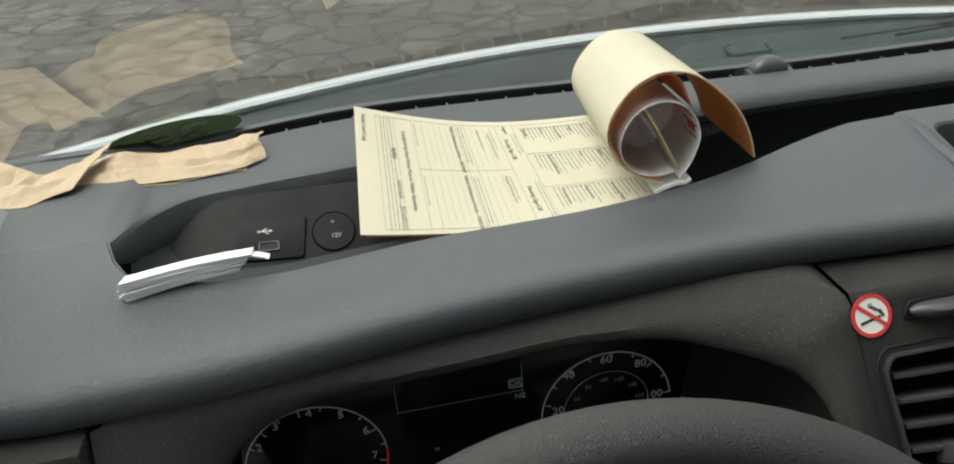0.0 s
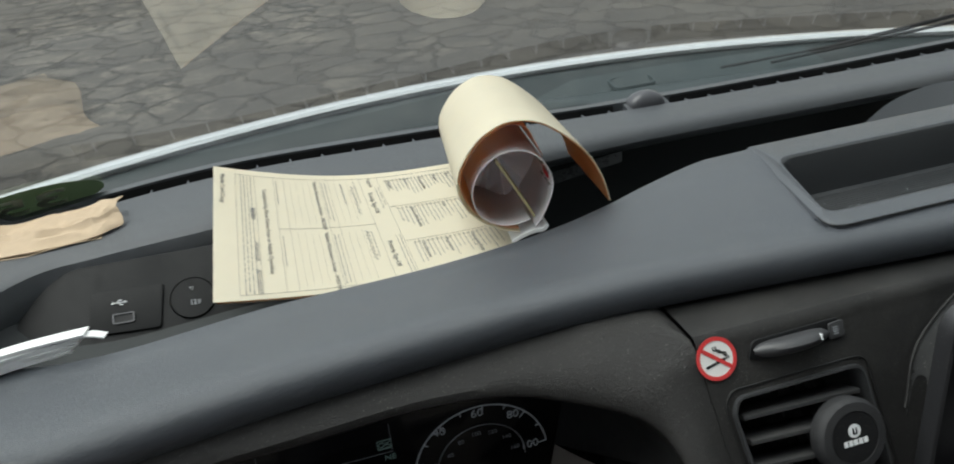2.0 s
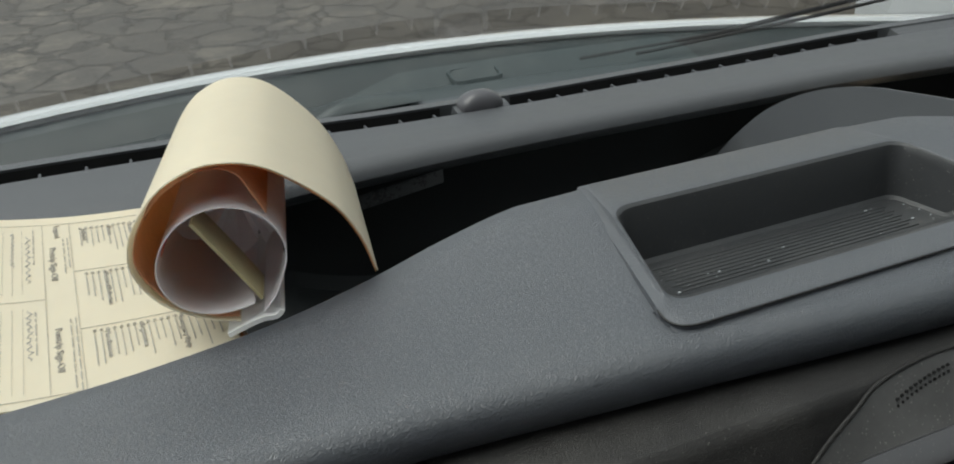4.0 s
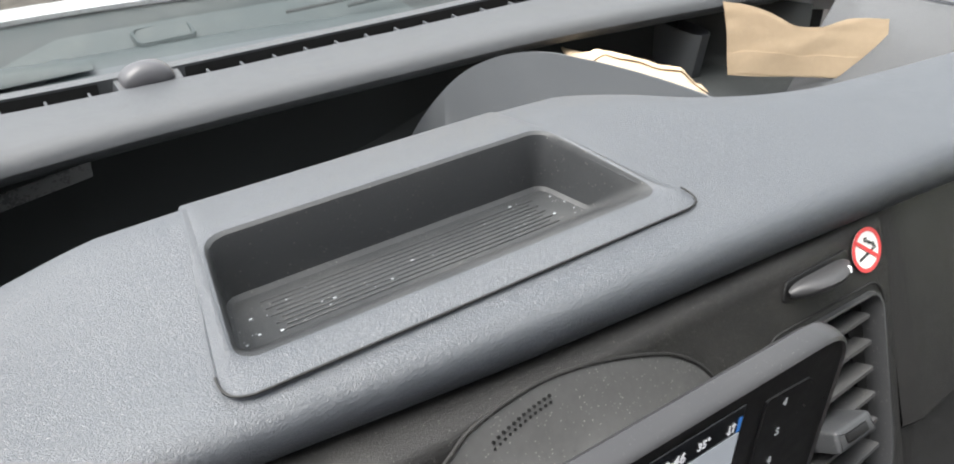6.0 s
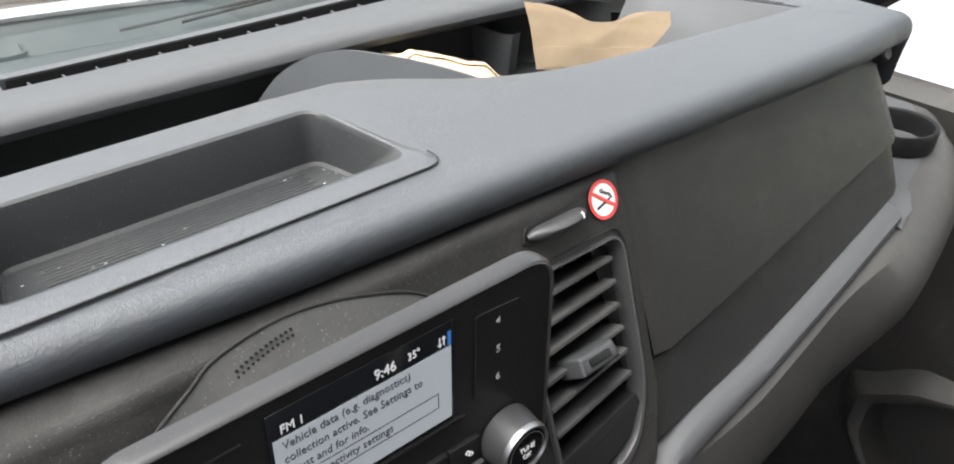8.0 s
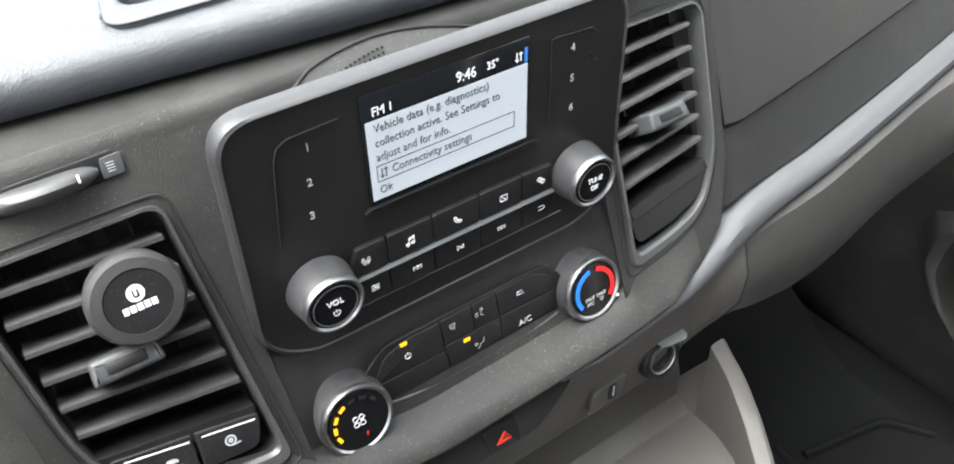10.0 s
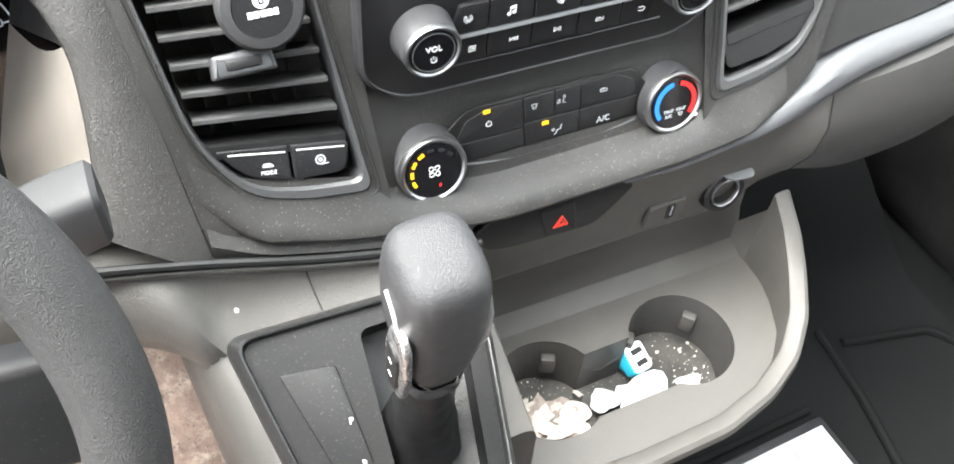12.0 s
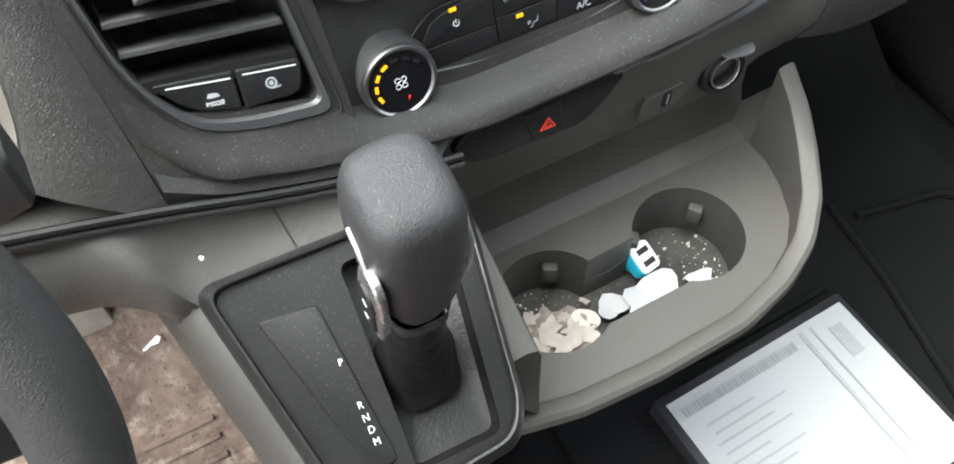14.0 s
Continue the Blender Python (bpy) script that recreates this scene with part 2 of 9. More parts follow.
def clear_glass(name, tint=(0.93, 0.96, 0.95), gloss=1.0):
    """A thin pane: it lets light through and mirrors by Fresnel."""
    ma, nt, b = node_material(name)
    nodes, links = nt.nodes, nt.links
    nodes.remove(b)
    tr, gl = nodes.new("ShaderNodeBsdfTransparent"), nodes.new("ShaderNodeBsdfGlossy")
    tr.inputs["Color"].default_value = (*tint, 1)
    gl.inputs["Roughness"].default_value = 0.01
    fr, mx, k = nodes.new("ShaderNodeFresnel"), nodes.new("ShaderNodeMixShader"), nodes.new("ShaderNodeMath")
    fr.inputs["IOR"].default_value = 1.5
    k.operation = "MULTIPLY"
    k.inputs[1].default_value = gloss
    links.new(fr.outputs[0], k.inputs[0])
    links.new(k.outputs[0], mx.inputs[0])
    links.new(tr.outputs[0], mx.inputs[1])
    links.new(gl.outputs[0], mx.inputs[2])
    links.new(mx.outputs[0], nodes["Material Output"].inputs["Surface"])
    return ma


PAD = surface("soft_dash_plastic", (0.048, 0.054, 0.063), 0.42, spec=0.75, vary=0.06, vary_scale=6, leather=0.38, leather_scale=620, dust=0.05, dust_scale=500, rough_vary=0.06, smear=0.03)
RIDGE = surface("hard_dash_plastic", (0.045, 0.049, 0.054), 0.46, spec=0.7, vary=0.06, leather=0.32, leather_scale=640, dust=0.05, dust_scale=500, rough_vary=0.06)
TRAY = surface("tray_plastic", (0.028, 0.031, 0.0315), 0.6, spec=0.25, vary=0.08, grain=0.5, grain_scale=1600, dust=0.02, dust_scale=420)
FASCIA = surface("fascia_plastic", (0.0145, 0.0141, 0.0138), 0.43, vary=0.14, vary_scale=9, grain=0.9, grain_scale=1300, dust=0.45, dust_scale=700, smear=0.06, spec=0.36)
BLACK = surface("black_plastic", (0.008, 0.008, 0.0085), 0.46, vary=0.15, grain=0.25, grain_scale=1500, dust=0.16, dust_scale=700, spec=0.3)
GLOSS = surface("gloss_black", (0.006, 0.006, 0.007), 0.12, vary=0.2, rough_vary=0.05, smear=0.02)
KEYCAP = surface("key_plastic", (0.010, 0.010, 0.011), 0.52, spec=0.3, vary=0.1, grain=0.15, grain_scale=2000, dust=0.15, dust_scale=500)
SLOT = surface("duct_black", (0.006, 0.006, 0.006), 0.7, vary=0.2)
GREIGE = surface("grey_lower_plastic", (0.055, 0.0515, 0.047), 0.55, vary=0.08, vary_scale=7, grain=0.45, grain_scale=1300, dust=0.20, dust_scale=800, smear=0.06, dust_colour=(0.36, 0.33, 0.29))
SILVER = surface("satin_silver", (0.105, 0.109, 0.116), 0.40, metal=0.3, vary=0.06, rough_vary=0.06)
CHROME = surface("brushed_chrome", (0.34, 0.34, 0.35), 0.38, metal=1.0, vary=0.06, rough_vary=0.05)
WHITEPRINT = surface("white_print", (0.78, 0.79, 0.80), 0.5, vary=0.03)
DIMPRINT = surface("grey_print", (0.34, 0.36, 0.38), 0.5, vary=0.05)
RIMLEATHER = surface("rim_leather", (0.030, 0.0298, 0.030), 0.50, vary=0.10, leather=0.42, leather_scale=640, spec=0.42)
RUBBER = surface("leather_grip", (0.026, 0.026, 0.0275), 0.52, vary=0.10, leather=0.34, leather_scale=680, spec=0.40)
CARPET = surface("rubber_mat", (0.0075, 0.0078, 0.0082), 0.8, vary=0.2, grain=0.6, grain_scale=500, dust=0.02, dust_scale=500, spec=0.10)
PAPER = surface("white_paper", (0.80, 0.80, 0.79), 0.75, vary=0.03)
THINPAPER = surface("thin_white_paper", (0.90, 0.885, 0.90), 0.75, vary=0.03, thin=0.55)
MANILA = surface("manila_card", (0.80, 0.755, 0.62), 0.7, vary=0.03, vary_scale=8, thin=0.5)
ORANGE = surface("orange_card", (0.74, 0.42, 0.20), 0.7, vary=0.04, thin=0.6)
KRAFT = surface("kraft_paper", (0.44, 0.335, 0.225), 0.75, vary=0.08, vary_scale=20, grain=0.3, grain_scale=500)
INK = surface("dark_ink", (0.30, 0.285, 0.25), 0.7, vary=0.1)
PENCIL = surface("blue_grey_ink", (0.22, 0.23, 0.26), 0.7, vary=0.1)
BODY = surface("white_body_paint", (0.55, 0.58, 0.59), 0.25, vary=0.02, coat=0.5, rough_vary=0.04)
COWL = surface("cowl_plastic", (0.023, 0.034, 0.0355), 0.5, vary=0.15, grain=0.3, grain_scale=600, smear=0.1)
TRIM_LIGHT = surface("pale_grey_trim", (0.30, 0.32, 0.31), 0.6, vary=0.04, grain=0.3, grain_scale=1300)
HEADLINER = surface("headliner_cloth", (0.26, 0.255, 0.245), 0.9, vary=0.05, grain=0.4, grain_scale=700)
GLASS = clear_glass("windscreen_glass", (0.82, 0.86, 0.84), gloss=1.6)
SIDEGLASS = clear_glass("side_glass", (0.86, 0.90, 0.88))


# ---- the dashboard's lines, seen from above (x across, y ahead) ----
lip_y = curve([-0.74, -0.70, -0.62, -0.45, -0.27, -0.15, 0.0, 0.16, 0.35, 0.57, 0.64], [0.440, 0.425, 0.424, 0.446, 0.456, 0.448, 0.4345, 0.4255, 0.4130, 0.4085, 0.420])
rear_y = curve([-0.69, -0.672, -0.662, -0.650, -0.62, -0.45, -0.32, -0.27, -0.225, -0.18, -0.14, -0.09, 0.0, 0.115, 0.15, 0.18, 0.207, 0.235, 0.28, 0.36, 0.45, 0.53, 0.60],
               [0.612, 0.600, 0.572, 0.550, 0.534, 0.536, 0.541, 0.548, 0.560, 0.576, 0.586, 0.5875, 0.5875, 0.586, 0.577, 0.562, 0.543, 0.529, 0.515, 0.506, 0.499, 0.491, 0.489])
ridge_y = curve([-0.69, -0.672, -0.661, -0.634, -0.588, -0.52, -0.40, -0.25, -0.10, 0.0, 0.15, 0.28, 0.40, 0.46, 0.53, 0.552, 0.564, 0.572], [0.614, 0.616, 0.642, 0.675, 0.690, 0.705, 0.736, 0.780, 0.806, 0.8130, 0.810, 0.793, 0.759, 0.741, 0.716, 0.696, 0.663, 0.626])
ridge_z = curve([-0.75, -0.5, -0.3, -0.1, 0.2, 0.4, 0.55, 0.66], [0.908, 0.900, 0.884, 0.873, 0.871, 0.885, 0.896, 0.905])
pad_rear_z = curve([-0.75, -0.5, -0.3, -0.18, -0.1, 0.1, 0.2, 0.35, 0.65], [0.918, 0.919, 0.922, 0.929, 0.935, 0.937, 0.932, 0.926, 0.922])
vent_y = curve([-0.66, -0.58, -0.49, -0.37, -0.25, -0.114, 0.0, 0.14, 0.35, 0.45, 0.62], [0.785, 0.818, 0.848, 0.874, 0.889, 0.8895, 0.8905, 0.889, 0.858, 0.832, 0.78])
bin_floor = curve([-0.69, -0.66, -0.40, -0.30, -0.22, 0.16, 0.26, 0.45, 0.60], [0.850, 0.842, 0.838, 0.820, 0.765, 0.765, 0.800, 0.805, 0.810])


def glass_base(x):
    return 1.000 - 0.25 * (x + 0.12) ** 2


def hood_edge(x):
    return 1.112 - 0.32 * (x + 0.15) ** 2


def pad_section(x, stop=None):
    """The soft pad's cut at x, from under its front lip to its rear rim."""
    a, b, zr = lip_y(x), rear_y(x), pad_rear_z(x)
    if stop is not None:
        b, zr = stop, 0.9313
    a -= 0.014
    pts = [(a + 0.036, 0.9000), (a + 0.016, 0.9018), (a + 0.0060, 0.9050), (a + 0.0022, 0.9105), (a + 0.0014, 0.9165), (a + 0.0026, 0.9222), (a + 0.0062, 0.9266), (a + 0.0130, 0.9292)]
    span = 8
    y0, z0 = pts[-1]
    for k in range(1, span):
        u = k / span
        pts.append((y0 + (b - 0.010 - y0) * u, z0 + (zr - z0) * (u * u * (3 - 2 * u))))
    if stop is None and x < -0.672:
        k = pad_rear_z(x) - 0.004 + (ridge_z(x) - pad_rear_z(x)) * 0.2 + 0.0032
        pts = pts[:8] + [(y0 + (0.612 - y0) * u, z0 + (k - z0) * (u * u * (3 - 2 * u))) for u in [q / span for q in range(1, span)]]
        pts += [(0.605, k), (0.608, k - 0.0001), (0.612, k - 0.0004), (0.6125, k - 0.003), (0.613, k - 0.008)]
    elif stop is None:
        d = max(0.12, min(1.0, (x + 0.672) / 0.040))
        pts += [(b - 0.006, zr - 0.0006), (b - 0.002, zr - 0.003), (b, zr - 0.008 * d), (b + 0.002, zr - 0.02 * d), (b + 0.004, zr - 0.04 * d)]
    else:
        pts += [(b - 0.0035, zr), (b - 0.0012, zr - 0.0004), (b, zr - 0.0018), (b, zr - 0.006), (b, zr - 0.01)]
    return [Vector((x, y, z)) for y, z in pts]


def spaced(a, b, n):
    return [a + (b - a) * k / n for k in range(n + 1)]


dash = thing("dashboard", (0, 0.45, 0.62), "dark grey plastic van dashboard with a grained pad and open shelf", "dashboard")



# The tray insert narrows towards the rear; the pad follows its seam.
def seam_x(y):
    return 0.1215 - 0.029 * max(0.0, min(1.0, (y - 0.447) / 0.14))


bm = bmesh.new()
left = []
for k, x in enumerate(spaced(-0.775, -0.1225, 58)):
    s = pad_section(x)
    if k == 0:
        left.append([Vector((x - 0.010, p.y + 0.004, p.z - 0.030)) for p in s])
        left.append([Vector((x - 0.006, p.y + 0.002, p.z - 0.010)) for p in s])
    left.append(s)
for row in left[-3:]:
    for p in row:
        if p.y > 0.447 and row is left[-1]:
            p.x = -seam_x(p.y) + 0.006
loft(bm, left)
loft(bm, [pad_section(x, 0.4645) for x in spaced(-0.1225, 0.1225, 14)])
right = []
for k, x in enumerate(spaced(0.1225, 0.568, 46)):
    s = pad_section(x)
    if k == 0:
        for p in s:
            if p.y > 0.447:
                p.x = seam_x(p.y) - 0.006
    right.append(s)
loft(bm, right)
bmesh.ops.remove_doubles(bm, verts=bm.verts, dist=0.0002)
part("top_pad", bm, PAD, dash, "soft grained blue-grey dash pad")

# The open shelf behind the pad: front wall, floor, and a rear wall set back under the ridge.
def ramp01(x, a, b):
    u = max(0.0, min(1.0, (x - a) / (b - a)))
    return u * u * (3 - 2 * u)


def set_back(x):
    return 0.004 + 0.044 * ramp01(x, -0.34, -0.22) * (1 - 0.8 * ramp01(x, 0.47, 0.54))


bm = bmesh.new()
rows = []
for x in spaced(-0.668, 0.560, 108):
    b, r, f, zr, zt = rear_y(x), ridge_y(x), bin_floor(x), pad_rear_z(x), ridge_z(x)
    r = max(r, b + 0.012)
    rise = 0.036 * max(0.0, min(1.0, (-0.30 - x) / 0.08))
    w = r + set_back(x)
    d = max(0.12, min(1.0, (x + 0.672) / 0.040))
    rows.append([Vector((x, y, z)) for y, z in ((b + 0.0035, zr - 0.036 * d), (b + 0.004, min(f + 0.012, zr - 0.038 * d)), (min(b + 0.012, (b + r) / 2), f), ((b + r) / 2, f + rise * 0.5),
                                               (max(w - 0.008, (b + r) / 2), f + rise), (w + 0.002, f + 0.010 + rise), (w + 0.006, zt - 0.020))])
loft(bm, rows)
part("shelf_bin", bm, TRAY, dash, "deep open storage shelf")
bm = bmesh.new()
# the shelf's end slopes up to a groove
end = []
for u in spaced(0, 1, 12):
    y = 0.478 + 0.190 * u
    w = (y - 0.4205) / 0.3795
    zt = 0.9292 - 0.052 * w + 0.018 * w * w
    end.append([Vector((x, y, z)) for x, z in ((0.506, 0.806), (0.522, 0.838), (0.541, 0.872), (0.554, 0.894), (0.562, zt - 0.008), (0.566, zt - 0.0015), (0.570, zt - 0.0003))])
loft(bm, end)
part("shelf_end", bm, RIDGE, dash, "grey sloping end wall of the shelf")

# The rear ridge with its rounded front edge and demister slots.
bm = bmesh.new()
rows, back = [], []
for x in spaced(-0.860, 0.570, 138):
    r, zt, v = ridge_y(x), ridge_z(x), vent_y(x)
    if x < -0.672:
        r = 0.5905
        zt = pad_rear_z(x) - 0.004 + (ridge_z(x) - pad_rear_z(x)) * 0.2
    v = max(v, r + 0.03)
    d = 0.045 if (-0.60 < x < -0.062 or 0.004 < x < 0.405) else 0.0006
    g = glass_base(x)
    zt += 0.016 * ramp01(x, 0.520, 0.572)
    k = (1.0 + 1.1 * ramp01(-x, 0.38, 0.62)) * (1 - 0.6 * ramp01(x, 0.55, 0.572)) * (1 - 0.75 * ramp01(-x, 0.655, 0.672))
    inner = r + (set_back(x) + 0.012 if -0.668 < x < 0.560 else 0.014)
    rows.append([Vector((x, y, z)) for y, z in ((inner, zt - 0.0215 * k), (r + 0.010, zt - 0.0215 * k), (r + 0.004, zt - 0.0195 * k), (r, zt - 0.0155 * k), (r - 0.0015, zt - 0.0105 * k), (r + 0.0005, zt - 0.0055 * k), (r + 0.0050, zt - 0.0010), (r + 0.0120, zt + 0.0018),
                                               ((r + v) / 2, zt + 0.0022), (v - 0.0112, zt - 0.0004), (v - 0.0104, zt - 0.003 - d), (v + 0.0084, zt + 0.001 - d), (v + 0.0092, zt + 0.0022),
                                               (v + 0.0210, zt + 0.0020), (v + 0.0237, zt - 0.001), (v + 0.0245, zt - 0.034))])
    back.append([Vector((x, y, z)) for y, z in ((v + 0.0247, zt - 0.012), (v + 0.0265, zt - 0.040), (max(g + 0.01, v + 0.05), zt - 0.040))])
loft(bm, rows)
# black lining: the shade inside the demister slots is put into its colour
for lo, hi in ((-0.598, -0.064), (0.006, 0.403)):
    gap = bmesh.new()
    loft(gap, [[Vector((x, y, z)) for y, z in ((vent_y(x) - 0.0105, ridge_z(x) - 0.0034), (vent_y(x) - 0.0095, ridge_z(x) - 0.044), (vent_y(x) + 0.0080, ridge_z(x) - 0.044), (vent_y(x) + 0.0087, ridge_z(x) + 0.0002))] for x in spaced(lo, hi, 40)])
    part("demister_slot", gap, SLOT, dash)
part("rear_ridge", bm, RIDGE, dash, "grained grey plastic ridge with demister slots")
bm = bmesh.new()
loft(bm, back)
part("glass_channel", bm, SLOT, dash, "black channel at the foot of the windscreen")

# The passenger end: one smooth top from the lip to the ridge, rounded off at the side.
bm = bmesh.new()


def end_row(w, fall):
    line = []
    front = pad_section(0.568)[:8]
    for p in front + [Vector((0.568, 0.4205 + (0.800 - 0.4205) * u, 0.9292 - 0.052 * u + 0.018 * u * u)) for u in (0.05, 0.12, 0.2, 0.32, 0.45, 0.6, 0.8, 1.0)]:
        span = 0.032 + 0.048 * ramp01(p.y, 0.400, 0.520)
        line.append(Vector((p.x + 0.003 * w + span * w, p.y + 0.010 * fall * (p.y < 0.43), p.z - 0.050 * fall * fall - 0.004 * fall)))
    return line


loft(bm, [end_row(w, fall) for w, fall in ((0.0, 0.0), (0.25, 0.0), (0.5, 0.0), (0.7, 0.02), (0.85, 0.10), (0.95, 0.25), (1.0, 0.5), (1.01, 0.9))])
part("end_cover", bm, PAD, dash)
bm = bmesh.new()
tube(bm, [Vector((0.5715, y, 0.9292 - 0.052 * (y - 0.4205) / 0.3795 + 0.018 * ((y - 0.4205) / 0.3795) ** 2)) for y in (0.505, 0.54, 0.58, 0.615)], 0.0009, 6)
part("end_groove", bm, SLOT, dash)

# Fins of the demister slots.
fin = bmesh.new()
box(fin, (-0.0010, -0.0106, -0.030), (0.0010, 0.0015, -0.0022), 0.0003)
fin_mesh = None
for x in [-0.585 + 0.032 * k for k in range(17)] + [0.022 + 0.0295 * k for k in range(13)]:
    if fin_mesh is None:
        first = part("fin", fin, RIDGE, dash)
        fin_mesh = first.data
        for vtx in fin_mesh.vertices:
            vtx.co += BASE[dash]
        ob = first
    else:
        ob = new("fin", fin_mesh)
        ob.parent = dash
    ob.location = Vector((x, vent_y(x), ridge_z(x))) - BASE[dash]

# ---- outside: ground, bonnet, scuttle ----
asphalt, nt, b = node_material("cracked_asphalt")
nodes, links = nt.nodes, nt.links
tc = nodes.new("ShaderNodeTexCoord")


def tex_noise(scale, detail=6.0, rough=0.6):
    n = nodes.new("ShaderNodeTexNoise")
    n.inputs["Scale"].default_value, n.inputs["Detail"].default_value, n.inputs["Roughness"].default_value = scale, detail, rough
    links.new(tc.outputs["Object"], n.inputs["Vector"])
    return n


def map_range(src, a, z, lo, hi):
    r = nodes.new("ShaderNodeMapRange")
    for key, val in (("From Min", a), ("From Max", z), ("To Min", lo), ("To Max", hi)):
        r.inputs[key].default_value = val
    links.new(src, r.inputs["Value"])
    return r.outputs["Result"]


def mix_colour(fac, a, c):
    n = nodes.new("ShaderNodeMix")
    n.data_type = "RGBA"
    for key, val in (("Factor", fac), ("A", a), ("B", c)):
        if isinstance(val, tuple):
            n.inputs[key].default_value = (*val, 1)
        else:
            links.new(val, n.inputs[key])
    return n.outputs["Result"]


warp = nodes.new("ShaderNodeMix")
warp.data_type = "RGBA"
warp.inputs["Factor"].default_value = 0.34
links.new(tc.outputs["Object"], warp.inputs["A"])
links.new(tex_noise(2.6, 9, 0.68).outputs["Color"], warp.inputs["B"])
cells = nodes.new("ShaderNodeTexVoronoi")
cells.feature = "DISTANCE_TO_EDGE"
cells.inputs["Scale"].default_value = 3.3
links.new(warp.outputs["Result"], cells.inputs["Vector"])
plates = nodes.new("ShaderNodeTexVoronoi")
plates.inputs["Scale"].default_value = 3.3
links.new(warp.outputs["Result"], plates.inputs["Vector"])
tone = mix_colour(map_range(tex_noise(1.1, 9, 0.72).outputs["Fac"], 0.36, 0.66, 0, 1), (0.034, 0.031, 0.028), (0.072, 0.065, 0.054))
bw = nodes.new("ShaderNodeRGBToBW")
links.new(plates.outputs["Color"], bw.inputs["Color"])
shade = nodes.new("ShaderNodeMix")
shade.data_type, shade.blend_type = "RGBA", "MULTIPLY"
shade.inputs["Factor"].default_value = 1.0
links.new(tone, shade.inputs["A"])
links.new(map_range(bw.outputs["Val"], 0.2, 0.8, 0.82, 1.2), shade.inputs["B"])
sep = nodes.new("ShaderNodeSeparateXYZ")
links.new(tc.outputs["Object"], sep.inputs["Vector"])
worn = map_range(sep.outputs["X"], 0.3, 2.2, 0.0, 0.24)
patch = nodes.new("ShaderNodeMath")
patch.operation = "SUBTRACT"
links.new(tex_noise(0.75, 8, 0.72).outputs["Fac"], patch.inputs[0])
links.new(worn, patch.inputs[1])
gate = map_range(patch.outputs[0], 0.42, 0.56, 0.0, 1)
crack = nodes.new("ShaderNodeMath")
crack.operation = "MULTIPLY"
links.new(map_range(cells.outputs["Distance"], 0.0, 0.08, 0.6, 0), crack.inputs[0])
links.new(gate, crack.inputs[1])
fine = nodes.new("ShaderNodeTexVoronoi")
fine.feature = "DISTANCE_TO_EDGE"
fine.inputs["Scale"].default_value = 13.0
links.new(warp.outputs["Result"], fine.inputs["Vector"])
fgate = nodes.new("ShaderNodeMath")
fgate.operation = "MULTIPLY"
links.new(map_range(fine.outputs["Distance"], 0.0, 0.10, 0.85, 0), fgate.inputs[0])
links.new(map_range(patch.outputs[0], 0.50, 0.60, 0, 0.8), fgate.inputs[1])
both = nodes.new("ShaderNodeMath")
both.operation = "MAXIMUM"
links.new(crack.outputs[0], both.inputs[0])
links.new(fgate.outputs[0], both.inputs[1])
pale = nodes.new("ShaderNodeMath")
pale.operation = "MULTIPLY"
links.new(map_range(tex_noise(3.2, 8, 0.75).outputs["Fac"], 0.46, 0.60, 0, 0.85), pale.inputs[0])
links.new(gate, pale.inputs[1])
stones = mix_colour(map_range(tex_noise(60, 3).outputs["Fac"], 0.35, 0.7, 0, 0.5), shade.outputs["Result"], (0.11, 0.10, 0.085))
links.new(mix_colour(both.outputs[0], mix_colour(pale.outputs[0], stones, (0.150, 0.134, 0.108)), (0.013, 0.012, 0.011)), b.inputs["Base Color"])
b.inputs["Roughness"].default_value = 0.88
bump = nodes.new("ShaderNodeBump")
bump.inputs["Strength"].default_value, bump.inputs["Distance"].default_value = 0.7, 0.02
links.new(map_range(cells.outputs["Distance"], 0.0, 0.06, 0, 1), bump.inputs["Height"])
links.new(bump.outputs["Normal"], b.inputs["Normal"])

bm = bmesh.new()
bmesh.ops.create_grid(bm, x_segments=24, y_segments=24, size=400)
for v in bm.verts:
    v.co.z = -0.60
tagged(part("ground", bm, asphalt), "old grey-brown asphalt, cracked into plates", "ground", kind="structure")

bm = bmesh.new()
rows = []
for x in spaced(-0.95, 1.10, 44):
    e = hood_edge(x)
    rows.append([Vector((x, e + y, 0.868 + z - 0.03 * (x + 0.1) ** 2)) for y, z in ((0.05, -0.07), (0.03, -0.025), (0.002, -0.0055), (0.0, -0.0035), (0.004, 0.0), (0.014, 0.0005), (0.03, -0.002), (0.08, -0.020), (0.18, -0.065), (0.3, -0.14), (0.5, -0.30), (0.62, -0.5), (0.66, -0.8))])
loft(bm, rows)
solo("bonnet", bm, BODY, "white painted van bonnet outside the windscreen", "bonnet", kind="structure")

